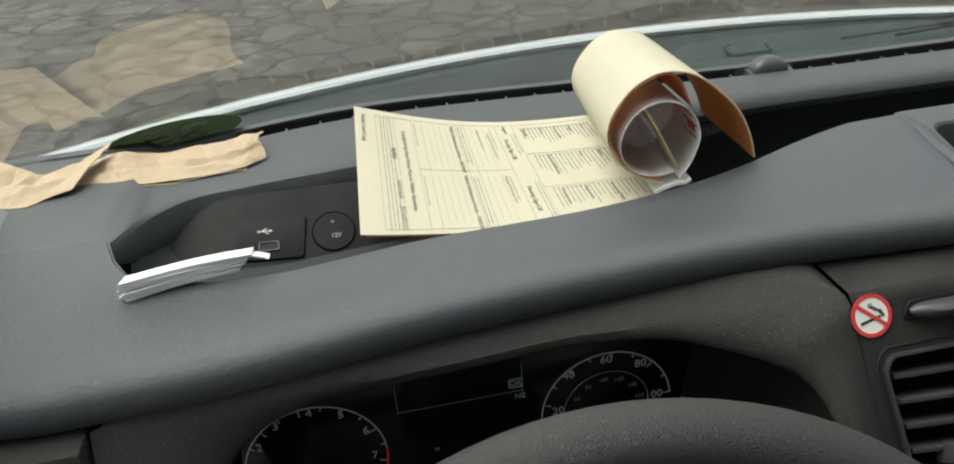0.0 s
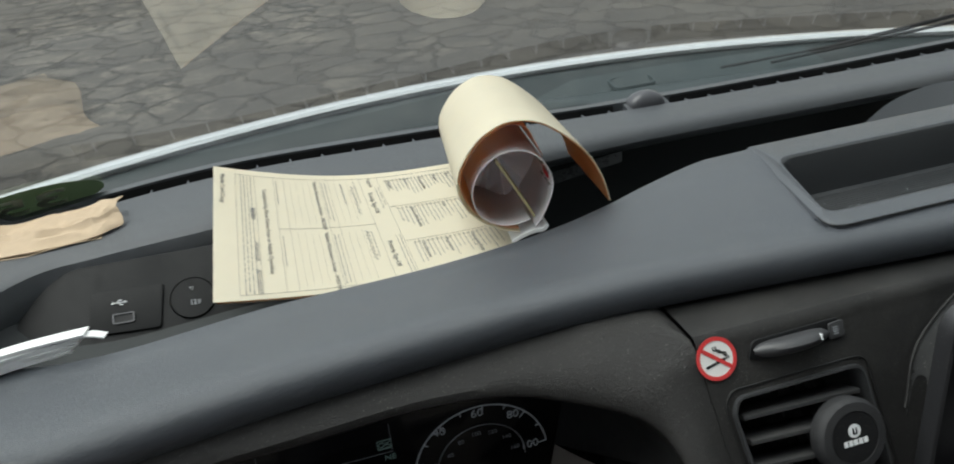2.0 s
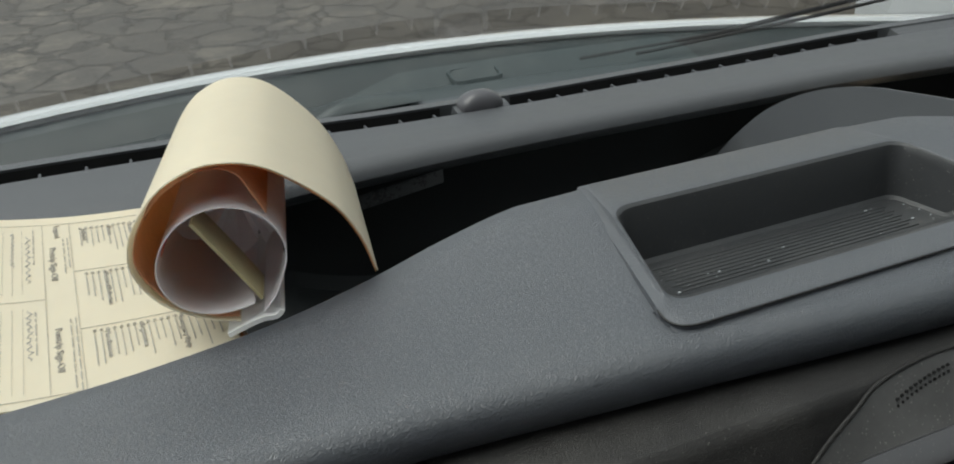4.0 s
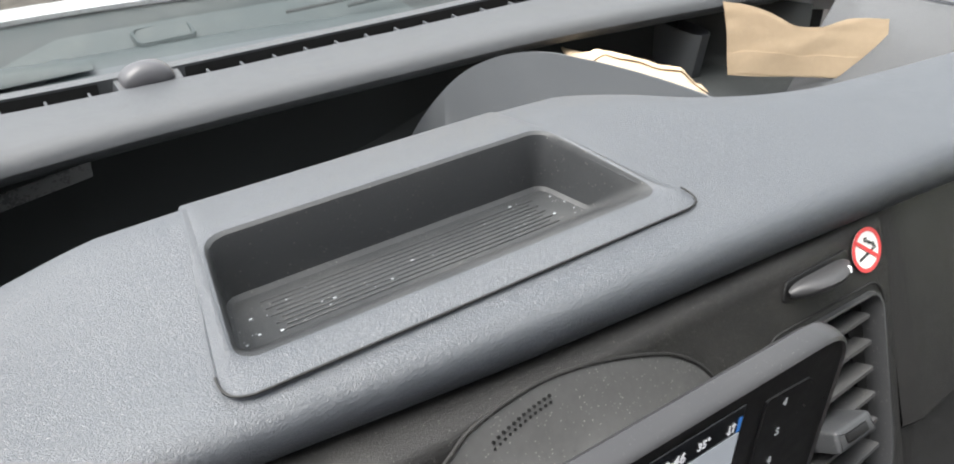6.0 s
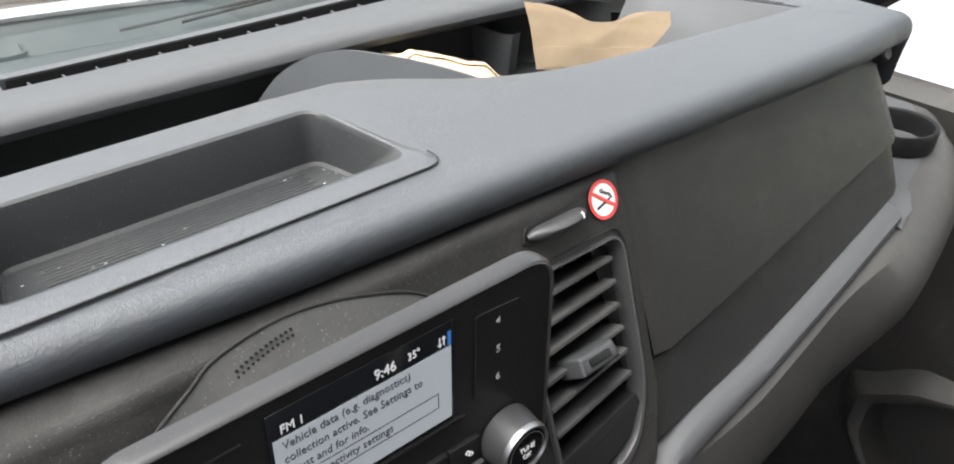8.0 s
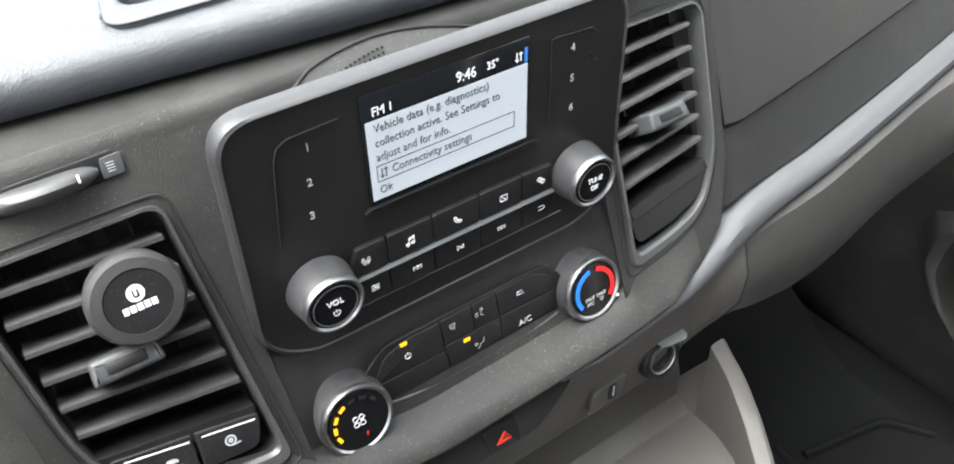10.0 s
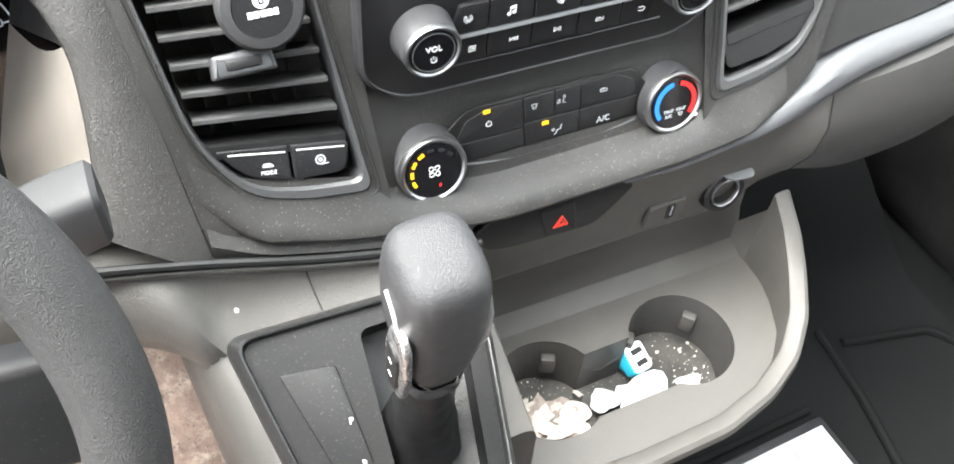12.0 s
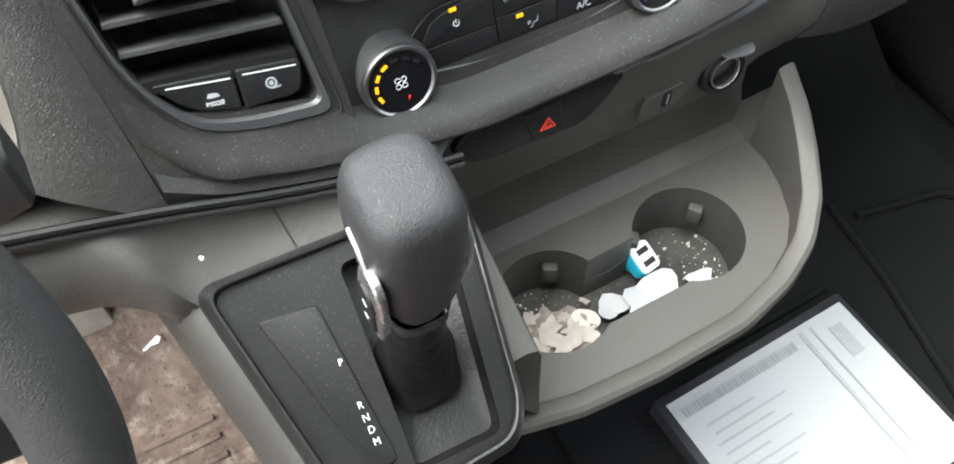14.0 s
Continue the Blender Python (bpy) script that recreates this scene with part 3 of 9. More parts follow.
bm = bmesh.new()
loft(bm, [[Vector((x, y, z)) for y, z in ((glass_base(x) - 0.03, 0.832), (glass_base(x) + 0.012, 0.836), (glass_base(x) + 0.03, 0.842), (hood_edge(x) - 0.05, 0.836), (hood_edge(x) - 0.03, 0.846), (hood_edge(x) - 0.006, 0.857 - 0.03 * (x + 0.1) ** 2), (hood_edge(x) + 0.006, 0.8575 - 0.03 * (x + 0.1) ** 2), (hood_edge(x) + 0.05, 0.835))] for x in spaced(-0.9, 0.9, 40)])
solo("scuttle_panel", bm, COWL, "grey-green plastic scuttle panel below the windscreen", "scuttle", kind="structure")

# ---- windscreen ----
bm = bmesh.new()
rows = []
for x in spaced(-0.86, 1.02, 26):
    rows.append([Vector((x * (1 - 0.10 * u), glass_base(x) + 0.004 - 1.10 * u + 0.02 * math.sin(u * math.pi), 0.842 + 0.70 * u)) for u in spaced(0, 1, 14)])
loft(bm, rows)
wind = part("window_1", bm, GLASS)
if sum(p.normal.z for p in wind.data.polygons) > 0:
    wind.data.flip_normals()
tagged(wind, "clear raked windscreen with a slight green tint", "windscreen", kind="structure")

# ---- the cab's shell: floor, roof, rear wall, pillars and doors with open windows ----
bm = bmesh.new()
box(bm, (-0.93, -0.9, 0.02), (0.93, 0.66, 0.06))
tagged(part("floor", bm, CARPET, smooth=False), "black rubber cab floor covering", "floor", kind="structure")
bm = bmesh.new()
loft(bm, [[Vector((x, y, z)) for y, z in ((0.62, 0.06), (0.70, 0.12), (0.86, 0.40), (0.93, 0.60), (0.93, 0.80))] for x in spaced(-0.95, 0.95, 6)])
tagged(part("wall_front", bm, CARPET), "black lined bulkhead under the dashboard", "bulkhead", kind="structure")
bm = bmesh.new()
box(bm, (-0.84, -1.0, 1.56), (0.84, -0.06, 1.60), 0.01)
# unseen front panel, added to limit the light through the windscreen
for drop in (0.0, 0.02):
    loft(bm, [[Vector((x * (1 - 0.10 * u) * 0.97, glass_base(x) - 0.03 - 1.10 * u + 0.02 * math.sin(u * math.pi), 0.832 + 0.70 * u - drop)) for u in spaced(0.90, 1.04, 8)] for x in spaced(-0.86, 0.98, 12)])
tagged(part("ceiling", bm, HEADLINER), "unseen grey cloth cab headliner", "headliner", kind="structure")
# unseen wall closing the cab, dark so that it bounces little light
DARKWALL = surface("bulkhead_trim", (0.035, 0.035, 0.036), 0.8, vary=0.1, grain=0.3)
bm = bmesh.new()
box(bm, (-0.86, -0.96, 0.06), (0.86, -0.92, 1.56))
tagged(part("wall_rear", bm, DARKWALL, smooth=False), "plain dark grey unseen rear wall that cuts bounced light", "wall", kind="structure")


# ---- the fascia under the pad ----
FTOP = Vector((0, 0.4065, 0.89))
FM = Matrix.Translation(FTOP) @ Matrix(((1, 0, 0, 0), (0, 0.4422, -0.8969, 0), (0, 0.8969, 0.4422, 0), (0, 0, 0, 1)))


def fz(z):
    """The fascia's own height coordinate for a height z."""
    return (z - 0.89) / 0.8969


def fy(z):
    return 0.4065 + 0.493 * (z - 0.89)


def holed(bm, outer, holes, m, depth):
    """A panel with holes, with walls going back by depth."""
    loops = []
    for pts in [outer] + holes:
        vs = [bm.verts.new((p[0], p[1], 0)) for p in pts]
        loops.append(vs)
    edges = [bm.edges.new((vs[i - 1], vs[i])) for vs in loops for i in range(len(vs))]
    bmesh.ops.triangle_fill(bm, use_beauty=True, use_dissolve=False, edges=edges)
    for vs in loops:
        low = [bm.verts.new((v.co.x, v.co.y, -depth)) for v in vs]
        for i in range(len(vs)):
            bm.faces.new((vs[i - 1], vs[i], low[i], low[i - 1]))
    for v in bm.verts:
        v.co = m @ v.co


def resample(points, n):
    points = [Vector(p) for p in points]
    acc = [0.0]
    for a, c in zip(points, points[1:]):
        acc.append(acc[-1] + (c - a).length)
    res = []
    for k in range(n):
        d = acc[-1] * k / (n - 1)
        i = max(j for j in range(len(acc) - 1) if acc[j] <= d + 1e-12)
        u = (d - acc[i]) / max(acc[i + 1] - acc[i], 1e-9)
        res.append(points[i].lerp(points[i + 1], min(1, u)))
    return res


VENT = [(0.134, 0.8685), (0.2175, 0.8682), (0.2225, 0.8605), (0.2100, 0.778), (0.1900, 0.7475), (0.162, 0.7380), (0.120, 0.7330)]
VIN = [(0.1358, 0.8664), (0.2163, 0.8660), (0.2203, 0.8600), (0.2078, 0.780), (0.1880, 0.7525), (0.161, 0.7450), (0.125, 0.7410)]


def vent_outline(pts, side, grow=0.0):
    o = rounded([(x * side, fz(z)) for x, z in pts], [0.008, 0.006, 0.006, 0.02, 0.02, 0.02, 0.008], 4)
    return o if side < 0 else list(reversed(o))


outer = [(-0.2355, fz(0.893)), (0.2325, fz(0.893)), (0.2335, fz(0.877)), (0.2275, fz(0.826)), (0.2200, fz(0.772)), (0.203, fz(0.733)), (0.17, fz(0.709)), (0.118, fz(0.700)),
         (-0.118, fz(0.700)), (-0.17, fz(0.706)), (-0.2155, fz(0.7195)), (-0.2265, fz(0.818)), (-0.2340, fz(0.880))]
middle = rounded([(-0.114, fz(0.80)), (-0.110, fz(0.708)), (0.110, fz(0.708)), (0.114, fz(0.80))], 0.015)
bm = bmesh.new()
holed(bm, list(reversed(outer)), [vent_outline(VENT, -1), list(reversed(vent_outline(VENT, 1))), middle], FM, 0.0012)
part("centre_fascia", bm, FASCIA, dash, "dusty black plastic centre fascia")
# the fascia rolls back under the pad's lip
bm = bmesh.new()
rows = []
for x in spaced(-0.2355, 0.2325, 30):
    a = max(lip_y(x) - 0.014, 0.406)
    rows.append([Vector((x, y, z)) for y, z in ((0.4078, 0.8926), (0.4092, 0.8962), (0.4112, 0.8995), (0.4145, 0.9020), (max(0.4165, a + 0.006), 0.9028), (a + 0.022, 0.9024), (a + 0.036, 0.9010))])
loft(bm, rows)
part("fascia_brow", bm, FASCIA, dash, "rounded top edge of the fascia")

# added dark sheet behind the glovebox lid's joint, painting in its shade
bm = bmesh.new()
loft(bm, [[Vector((x, fy(z) + 0.012, z)) for z in spaced(0.722, 0.905, 8)] for x in (0.205, 0.262)])
part("joint_backing", bm, SLOT, dash)

# the dished middle that holds the climate controls
bm = bmesh.new()
rows = []
for z in spaced(0.697, 0.812, 24):
    u = (z - 0.697) / 0.115
    su = min(1, 7.0 * u)
    dish = 0.011 * su * su * (3 - 2 * su)
    row = []
    for x in spaced(-0.122, 0.122, 40):
        e = min(1, (0.122 - abs(x)) / 0.034)
        row.append(Vector((x, fy(z) + 0.0008 + dish * e * e * (3 - 2 * e), z)))
    rows.append(row)
loft(bm, rows)
part("control_panel", bm, FASCIA, dash)

# the trim strip that runs out from under the chin
strip_top = curve([0.045, 0.10, 0.16, 0.205, 0.222, 0.329, 0.421, 0.529, 0.60], [0.7000, 0.7020, 0.7090, 0.7235, 0.7305, 0.747, 0.761, 0.779, 0.790])
strip_base = curve([0.045, 0.10, 0.16, 0.205, 0.222, 0.361, 0.46, 0.551, 0.60], [0.6965, 0.6955, 0.6965, 0.7005, 0.7035, 0.7255, 0.742, 0.7575, 0.765])


def strip_low(x):
    return strip_base(x) + 0.008 * ramp01(x, 0.19, 0.26)


# the chin below: a ledge that catches the light, then a drop
chin_x = [-0.236, -0.2155, -0.1977, -0.1676, -0.1351, -0.1178, -0.0441, 0.0, 0.06, 0.118, 0.16, 0.195, 0.222]
chin_up = curve(chin_x, [0.772, 0.7510, 0.7367, 0.7274, 0.7197, 0.7168, 0.7068, 0.7070, 0.7082, 0.7110, 0.7170, 0.7290, 0.748])
bead_z = curve([-0.46, -0.34, -0.281, -0.2158, -0.1694, -0.1184, -0.0668, 0.0], [0.757, 0.745, 0.7346, 0.7208, 0.7093, 0.6988, 0.6889, 0.6865])


def chin_low(x):
    return chin_up(x) - 0.0145


bm = bmesh.new()
rows = []
for x in spaced(-0.2155, 0.178, 52):
    a = chin_up(x)
    y = fy(a)
    fade = min(1.0, ramp01(x, -0.2155, -0.180) + 0.03, ramp01(-x, -0.196, -0.135) + 0.02)
    w = max(0.0, min(1.0, (0.120 - abs(x)) / 0.025))
    zb = min(a - 0.014, bead_z(x)) if x < -0.066 else a - 0.0092 - 0.006 * ramp01(abs(x), 0.060, 0.075)
    if x > 0.11:
        zb += (max(zb, min(strip_top(x), a - 0.0095)) - zb) * ramp01(x, 0.11, 0.165)
    rows.append([Vector((x, yy, z)) for yy, z in ((y + 0.0125 + 0.0115 * w, a + 0.024 - 0.0130 * w), (y + 0.0060 + 0.0080 * w, a + 0.0150 - 0.0070 * w), (y + 0.0028 - 0.0028 * fade + 0.0050 * w, a + 0.0085 - 0.0025 * w), (y - 0.0062 * fade + 0.0022 * w, a + 0.0028 + 0.0004 * w),
                                                 (y - 0.0102 * fade, a - 0.0012), (y - 0.0115 * fade, a - 0.0036), (y - 0.0108 * fade, a - 0.0058), (y - 0.0070 * fade, a - 0.0088), (fy(zb) - 0.0030 * fade, (a - 0.0088) * 0.45 + zb * 0.55), (fy(zb) - 0.001, zb), (fy(zb) + 0.03, zb - 0.001))])
loft(bm, rows)
part("chin_ledge", bm, surface("chin_plastic", (0.0165, 0.0162, 0.016), 0.42, vary=0.14, vary_scale=9, grain=0.4, grain_scale=1500, dust=0.45, dust_scale=700, smear=0.05, spec=0.38), dash, "curved dark plastic ledge under the controls")

# the hollow cradle behind the top of the display, with its raised rim
ARCH = [(-0.112, 0.838), (-0.098, 0.866), (-0.078, 0.882), (-0.0555, 0.8936), (-0.040, 0.9008), (-0.008, 0.9048), (0.024, 0.9017), (0.057, 0.8930), (0.074, 0.8850), (0.088, 0.872), (0.100, 0.848)]
arch_x, arch_z = curve(range(len(ARCH)), [p[0] for p in ARCH]), curve(range(len(ARCH)), [p[1] for p in ARCH])
path = resample([FM @ Vector((arch_x(t), fz(arch_z(t)), 0.0012)) for t in spaced(0, len(ARCH) - 1, 160)], 64)
bm = bmesh.new()
tube(bm, path, 0.0010, 8)
part("arch_rim", bm, FASCIA, dash)
bm = bmesh.new()
rows = []
for p in path:
    q = Vector((p.x * 0.90, 0.362, p.z - 0.030))
    rows.append([p.lerp(q, u) + Vector((0, 0, -0.016 * math.sin(u * math.pi) - 0.003 * u)) for u in spaced(0, 1, 8)])
loft(bm, rows)
part("display_cradle", bm, surface("dusty_cradle", (0.080, 0.080, 0.080), 0.36, vary=0.2, vary_scale=20, dust=0.8, dust_scale=520, smear=0.25, dust_colour=(0.36, 0.35, 0.32)), dash, "dusty hollow behind the display")
bm = bmesh.new()
holes_at = [FM @ Vector((-0.034 + 0.0028 * k, fz(0.8925 + 0.0009 * k - 0.00003 * k * k), 0.0022)) for k in range(12)]
for p in holes_at:
    for dy in (0, 0.003):
        lathe(bm, [(0.0008, 0.0), (0.0008, 0.0008)], Matrix.Translation(p + Vector((0, -0.001 * dy / 0.003, -dy))) @ FM.to_3x3().to_4x4(), 6)
tagged(part("grille_holes", bm, SLOT, dash), kind="stuff")

# ---- air vents ----
SLATMAT = surface("vent_slat", (0.054, 0.054, 0.055), 0.4, vary=0.1, grain=0.2, grain_scale=1800, dust=0.5, dust_scale=520, smear=0.12)
VENTRIM = surface("vent_satin", (0.040, 0.041, 0.043), 0.36, vary=0.1, grain=0.2, grain_scale=1800, dust=0.35, dust_scale=520, smear=0.06)
DUCT = surface("duct_grey", (0.030, 0.030, 0.029), 0.6, vary=0.2, vary_scale=30, dust=0.2, dust_scale=520)
SLAT_ROT = Matrix.Rotation(radians(2), 4, "X")


def air_vent(side, label):
    x0 = 0.166 * side
    v = thing("air_vent", FM @ Vector((x0, fz(0.735), 0)), label, "air vent", "dashboard air vents")
    bm = bmesh.new()
    a, c = vent_outline(VENT, side), vent_outline(VIN, side)
    frame_ring(bm, a, c, 0.003, FM)
    part("surround", bm, VENTRIM, v, "satin dark grey surround")
    bm = bmesh.new()
    cx0, cy0 = sum(p[0] for p in a) / len(a), sum(p[1] for p in a) / len(a)
    groove = [FM @ Vector((cx0 + (p[0] - cx0) * 1.075, cy0 + (p[1] - cy0) * 1.05, 0.0004)) for p in a]
    tube(bm, groove + groove[:2], 0.0007, 6)
    part("groove", bm, SLOT, v)
    bm = bmesh.new()
    o = vent_outline(VENT, side)
    ring = [FM @ Vector((p[0], p[1], -0.045)) for p in o]
    vs = loft(bm, [[FM @ Vector((p[0], p[1], -0.008)) for p in o], ring], close_v=True)
    cap(bm, vs[1])
    part("duct", bm, DUCT, v)
    # the slats fan out: each leans a little more, its inner end low; the last one is the sill
    for k in range(7):
        z = 0.8560 - 0.01335 * k
        lo = 0.1385 - 0.0016 * k
        hi = 0.2150 - 0.0016 * k if side < 0 else 0.2115 - 0.00195 * k
        bm = bmesh.new()
        m = FM @ Matrix.Translation((hi * side, fz(z), -0.010)) @ Matrix.Rotation((0.035 + 0.018 * k) * side, 4, "Z") @ SLAT_ROT
        sect = [(-0.0010, -0.014), (0.0009, -0.014), (0.0016, 0.004), (0.0017, 0.0085), (0.0012, 0.0100), (-0.0010, 0.0098), (-0.0016, 0.0085), (-0.0015, 0.004)]
        if k == 6:
            sect = [(-0.0060, -0.014), (0.0012, -0.014), (0.0016, 0.004), (0.0016, 0.0088), (0.0010, 0.0104), (-0.0060, 0.0108), (-0.0066, 0.0102), (-0.0066, 0.004)]
        vs = loft(bm, [[m @ Vector((x, yy, zz)) for yy, zz in sect] for x in (0.0, (lo - hi) * side)], close_v=True)
        cap(bm, vs[0])
        cap(bm, vs[1])
        part("slat" if k < 6 else "sill", bm, SLATMAT if k < 6 else BLACK, v)
    for k in range(6):
        bm = bmesh.new()
        x = (0.146 + 0.0125 * k) * side
        box(bm, (x - 0.0006, fz(0.774), -0.044), (x + 0.0006, fz(0.862), -0.034), 0, FM)
        part("vane", bm, DUCT, v)
    # the thumb tab that slides on a slat
    bm = bmesh.new()
    cx = 0.1675 * side if side > 0 else -0.1755
    zc = 0.8115
    m = FM @ Matrix.Translation((cx, fz(zc), 0.0)) @ Matrix.Rotation(radians(-12), 4, "X")
    o = rounded([(-0.0165, -0.006), (0.0165, -0.006), (0.0150, 0.006), (-0.0150, 0.006)], 0.002, 3)
    plate(bm, o, 0.022, m @ Matrix.Translation((0, 0, -0.008)), 0.0025)
    tab = part("slider_tab", bm, surface("tab_plastic", (0.045, 0.047, 0.050), 0.45, dust=0.3, dust_scale=500, grain=0.2) if side > 0 else TABMAT, v, "grey thumb tab")
    bm = bmesh.new()
    box(bm, (-0.009, -0.0025, 0.0), (0.009, 0.0025, 0.0012), 0.0008, m @ Matrix.Translation((0, 0, 0.0138)))
    part("tab_ridge", bm, BLACK, tab)
    return v


TABMAT = surface("tab_plastic_dusty", (0.045, 0.047, 0.050), 0.45, dust=0.3, dust_scale=500, grain=0.2)
vent_left = air_vent(-1, "black slatted air vent holding two push buttons and a phone holder")
vent_right = air_vent(1, "black slatted air vent with a grey thumb tab")


def key(name, pts, depth, m, parent, material=KEYCAP, bevel=0.0012, r=0.002, label=""):
    bm = bmesh.new()
    plate(bm, rounded(pts, r, 3), depth, m, bevel)
    return part(name, bm, material, parent, label)


# two buttons at the foot of the driver's vent, a blank on the other
KM = FM @ Matrix.Translation((0, 0, -0.004))
b1 = key("push_button", [(-0.2010, fz(0.7735)), (-0.1870, fz(0.7565)), (-0.1640, fz(0.7500)), (-0.1625, fz(0.7682))], 0.0055, KM, vent_left, r=[0.003, 0.009, 0.0012, 0.0012], label="black drive mode button")
b2 = key("push_button", [(-0.1612, fz(0.7680)), (-0.1625, fz(0.7497)), (-0.1335, fz(0.7475)), (-0.1285, fz(0.7632))], 0.0055, KM, vent_left, r=[0.0012, 0.0012, 0.006, 0.004], label="black trailer hitch button")
for b_, x0, z0, x1, z1 in ((b1, -0.1945, 0.7702, -0.1645, 0.7652), (b2, -0.1585, 0.7648, -0.1320, 0.7608)):
    bm = bmesh.new()
    tube(bm, [FM @ Vector((x0, fz(z0), 0.0016)), FM @ Vector((x1, fz(z1), 0.0016))], 0.00050, 6)
    part("light_line", bm, surface("pale_line", (0.42, 0.43, 0.43), 0.4, vary=0.1), b_, "pale line")
letters("MODE", 0.0031, FM @ Matrix.Translation((-0.1755, fz(0.7570), 0.0017)) @ Matrix.Rotation(radians(-8), 4, "Z"), WHITEPRINT, b1, bold=-0.00003)
bm = bmesh.new()
plate(bm, rounded([(-0.0032, 0.0), (0.0032, 0.0), (0.0028, 0.0012), (0.001, 0.0022), (-0.0025, 0.0022)], 0.0005, 2), 0.0003, FM @ Matrix.Translation((-0.1752, fz(0.7598), 0.0015)) @ Matrix.Rotation(radians(-8), 4, "Z"))
part("car_symbol", bm, DIMPRINT, b1)
bm = bmesh.new()
for r in (0.0012, 0.0029):
    lathe(bm, [(r, 0), (r, 0.0003), (r - 0.0008, 0.0003), (r - 0.0008, 0)], FM @ Matrix.Translation((-0.1465, fz(0.7570), 0.0015)), 24, closed=False)
box(bm, (-0.1465, fz(0.7570) - 0.0031, 0.0015), (-0.1422, fz(0.7570) - 0.0025, 0.0018), 0, FM)
part("hitch_symbol", bm, DIMPRINT, b2)
key("blank_cover", [(0.1285, fz(0.7660)), (0.1310, fz(0.7480)), (0.163, fz(0.7510)), (0.1860, fz(0.7570)), (0.2000, fz(0.7720))][::-1], 0.004, KM, vent_right, BLACK, r=0.004)

# ---- slim sliders above the vents ----
SLIDER = surface("slider_plastic", (0.040, 0.040, 0.042), 0.45, dust=0.2, dust_scale=500, grain=0.2)


def vent_wheel(side):
    s = thing("vent_wheel", FM @ Vector((0.177 * side, fz(0.889), 0)), "dark grey ribbed thumb wheel of an air vent in the fascia", "thumb wheel", "vent thumb wheels")
    bm = bmesh.new()
    end = 0.034 if side < 0 else 0.0265
    o = [(-0.029, -0.0040), (-0.020, -0.0066), (end - 0.008, -0.0058), (end, 0.0020), (end - 0.001, 0.0070), (-0.024, 0.0060)]
    m = FM @ Matrix.Translation((-0.177 if side < 0 else 0.174, fz(0.8885), 0.0))
    plate(bm, rounded(o, 0.003, 4), 0.0012, m, 0.0006)
    part("recess", bm, BLACK, s)
    bm = bmesh.new()
    rows = []
    for k in range(17):
        u = -1 + k / 8
        h = 0.0052 * math.sqrt(max(0.06, 1 - abs(u) ** 4))
        bulge = 0.0105 * (1 - u * u) + 0.0015
        rows.append([m @ Vector((0.0245 * u - 0.001, h * math.cos(a) - 0.0008 * (1 - u * u), 0.0015 + bulge * max(0, math.sin(a)) + 0.001)) for a in [math.pi * j / 8 for j in range(9)]])
    loft(bm, rows)
    part("wheel", bm, SLIDER, s)
    bm = bmesh.new()
    box(bm, (0.0137, -0.0018, 0.0068), (0.0146, 0.0020, 0.0112), 0.0003, m)
    part("index_mark", bm, WHITEPRINT, s, "white index mark")
    if side < 0:
        bm = bmesh.new()
        plate(bm, rounded([(0.0245, -0.0048), (0.0345, -0.0046), (0.0352, 0.0052), (0.0255, 0.0046)], 0.0015, 3), 0.0012, m @ Matrix.Translation((0, 0, 0.0012)), 0.0004)
        part("end_plate", bm, SLIDER, s)
        bm = bmesh.new()
        for k in range(4):
            box(bm, (0.0275, -0.0022 + 0.0013 * k, 0.0024), (0.0308, -0.0018 + 0.0013 * k, 0.0027), 0, m)
        part("symbol", bm, DIMPRINT, s)
    return s


vent_wheel(-1)
vent_wheel(1)

# ---- no-smoking stickers ----
RED = surface("sticker_red", (0.62, 0.05, 0.05), 0.45, vary=0.05)
STICKWHITE = surface("sticker_white", (0.80, 0.79, 0.76), 0.45, vary=0.04)
STICKBLACK = surface("sticker_black", (0.02, 0.02, 0.02), 0.45)


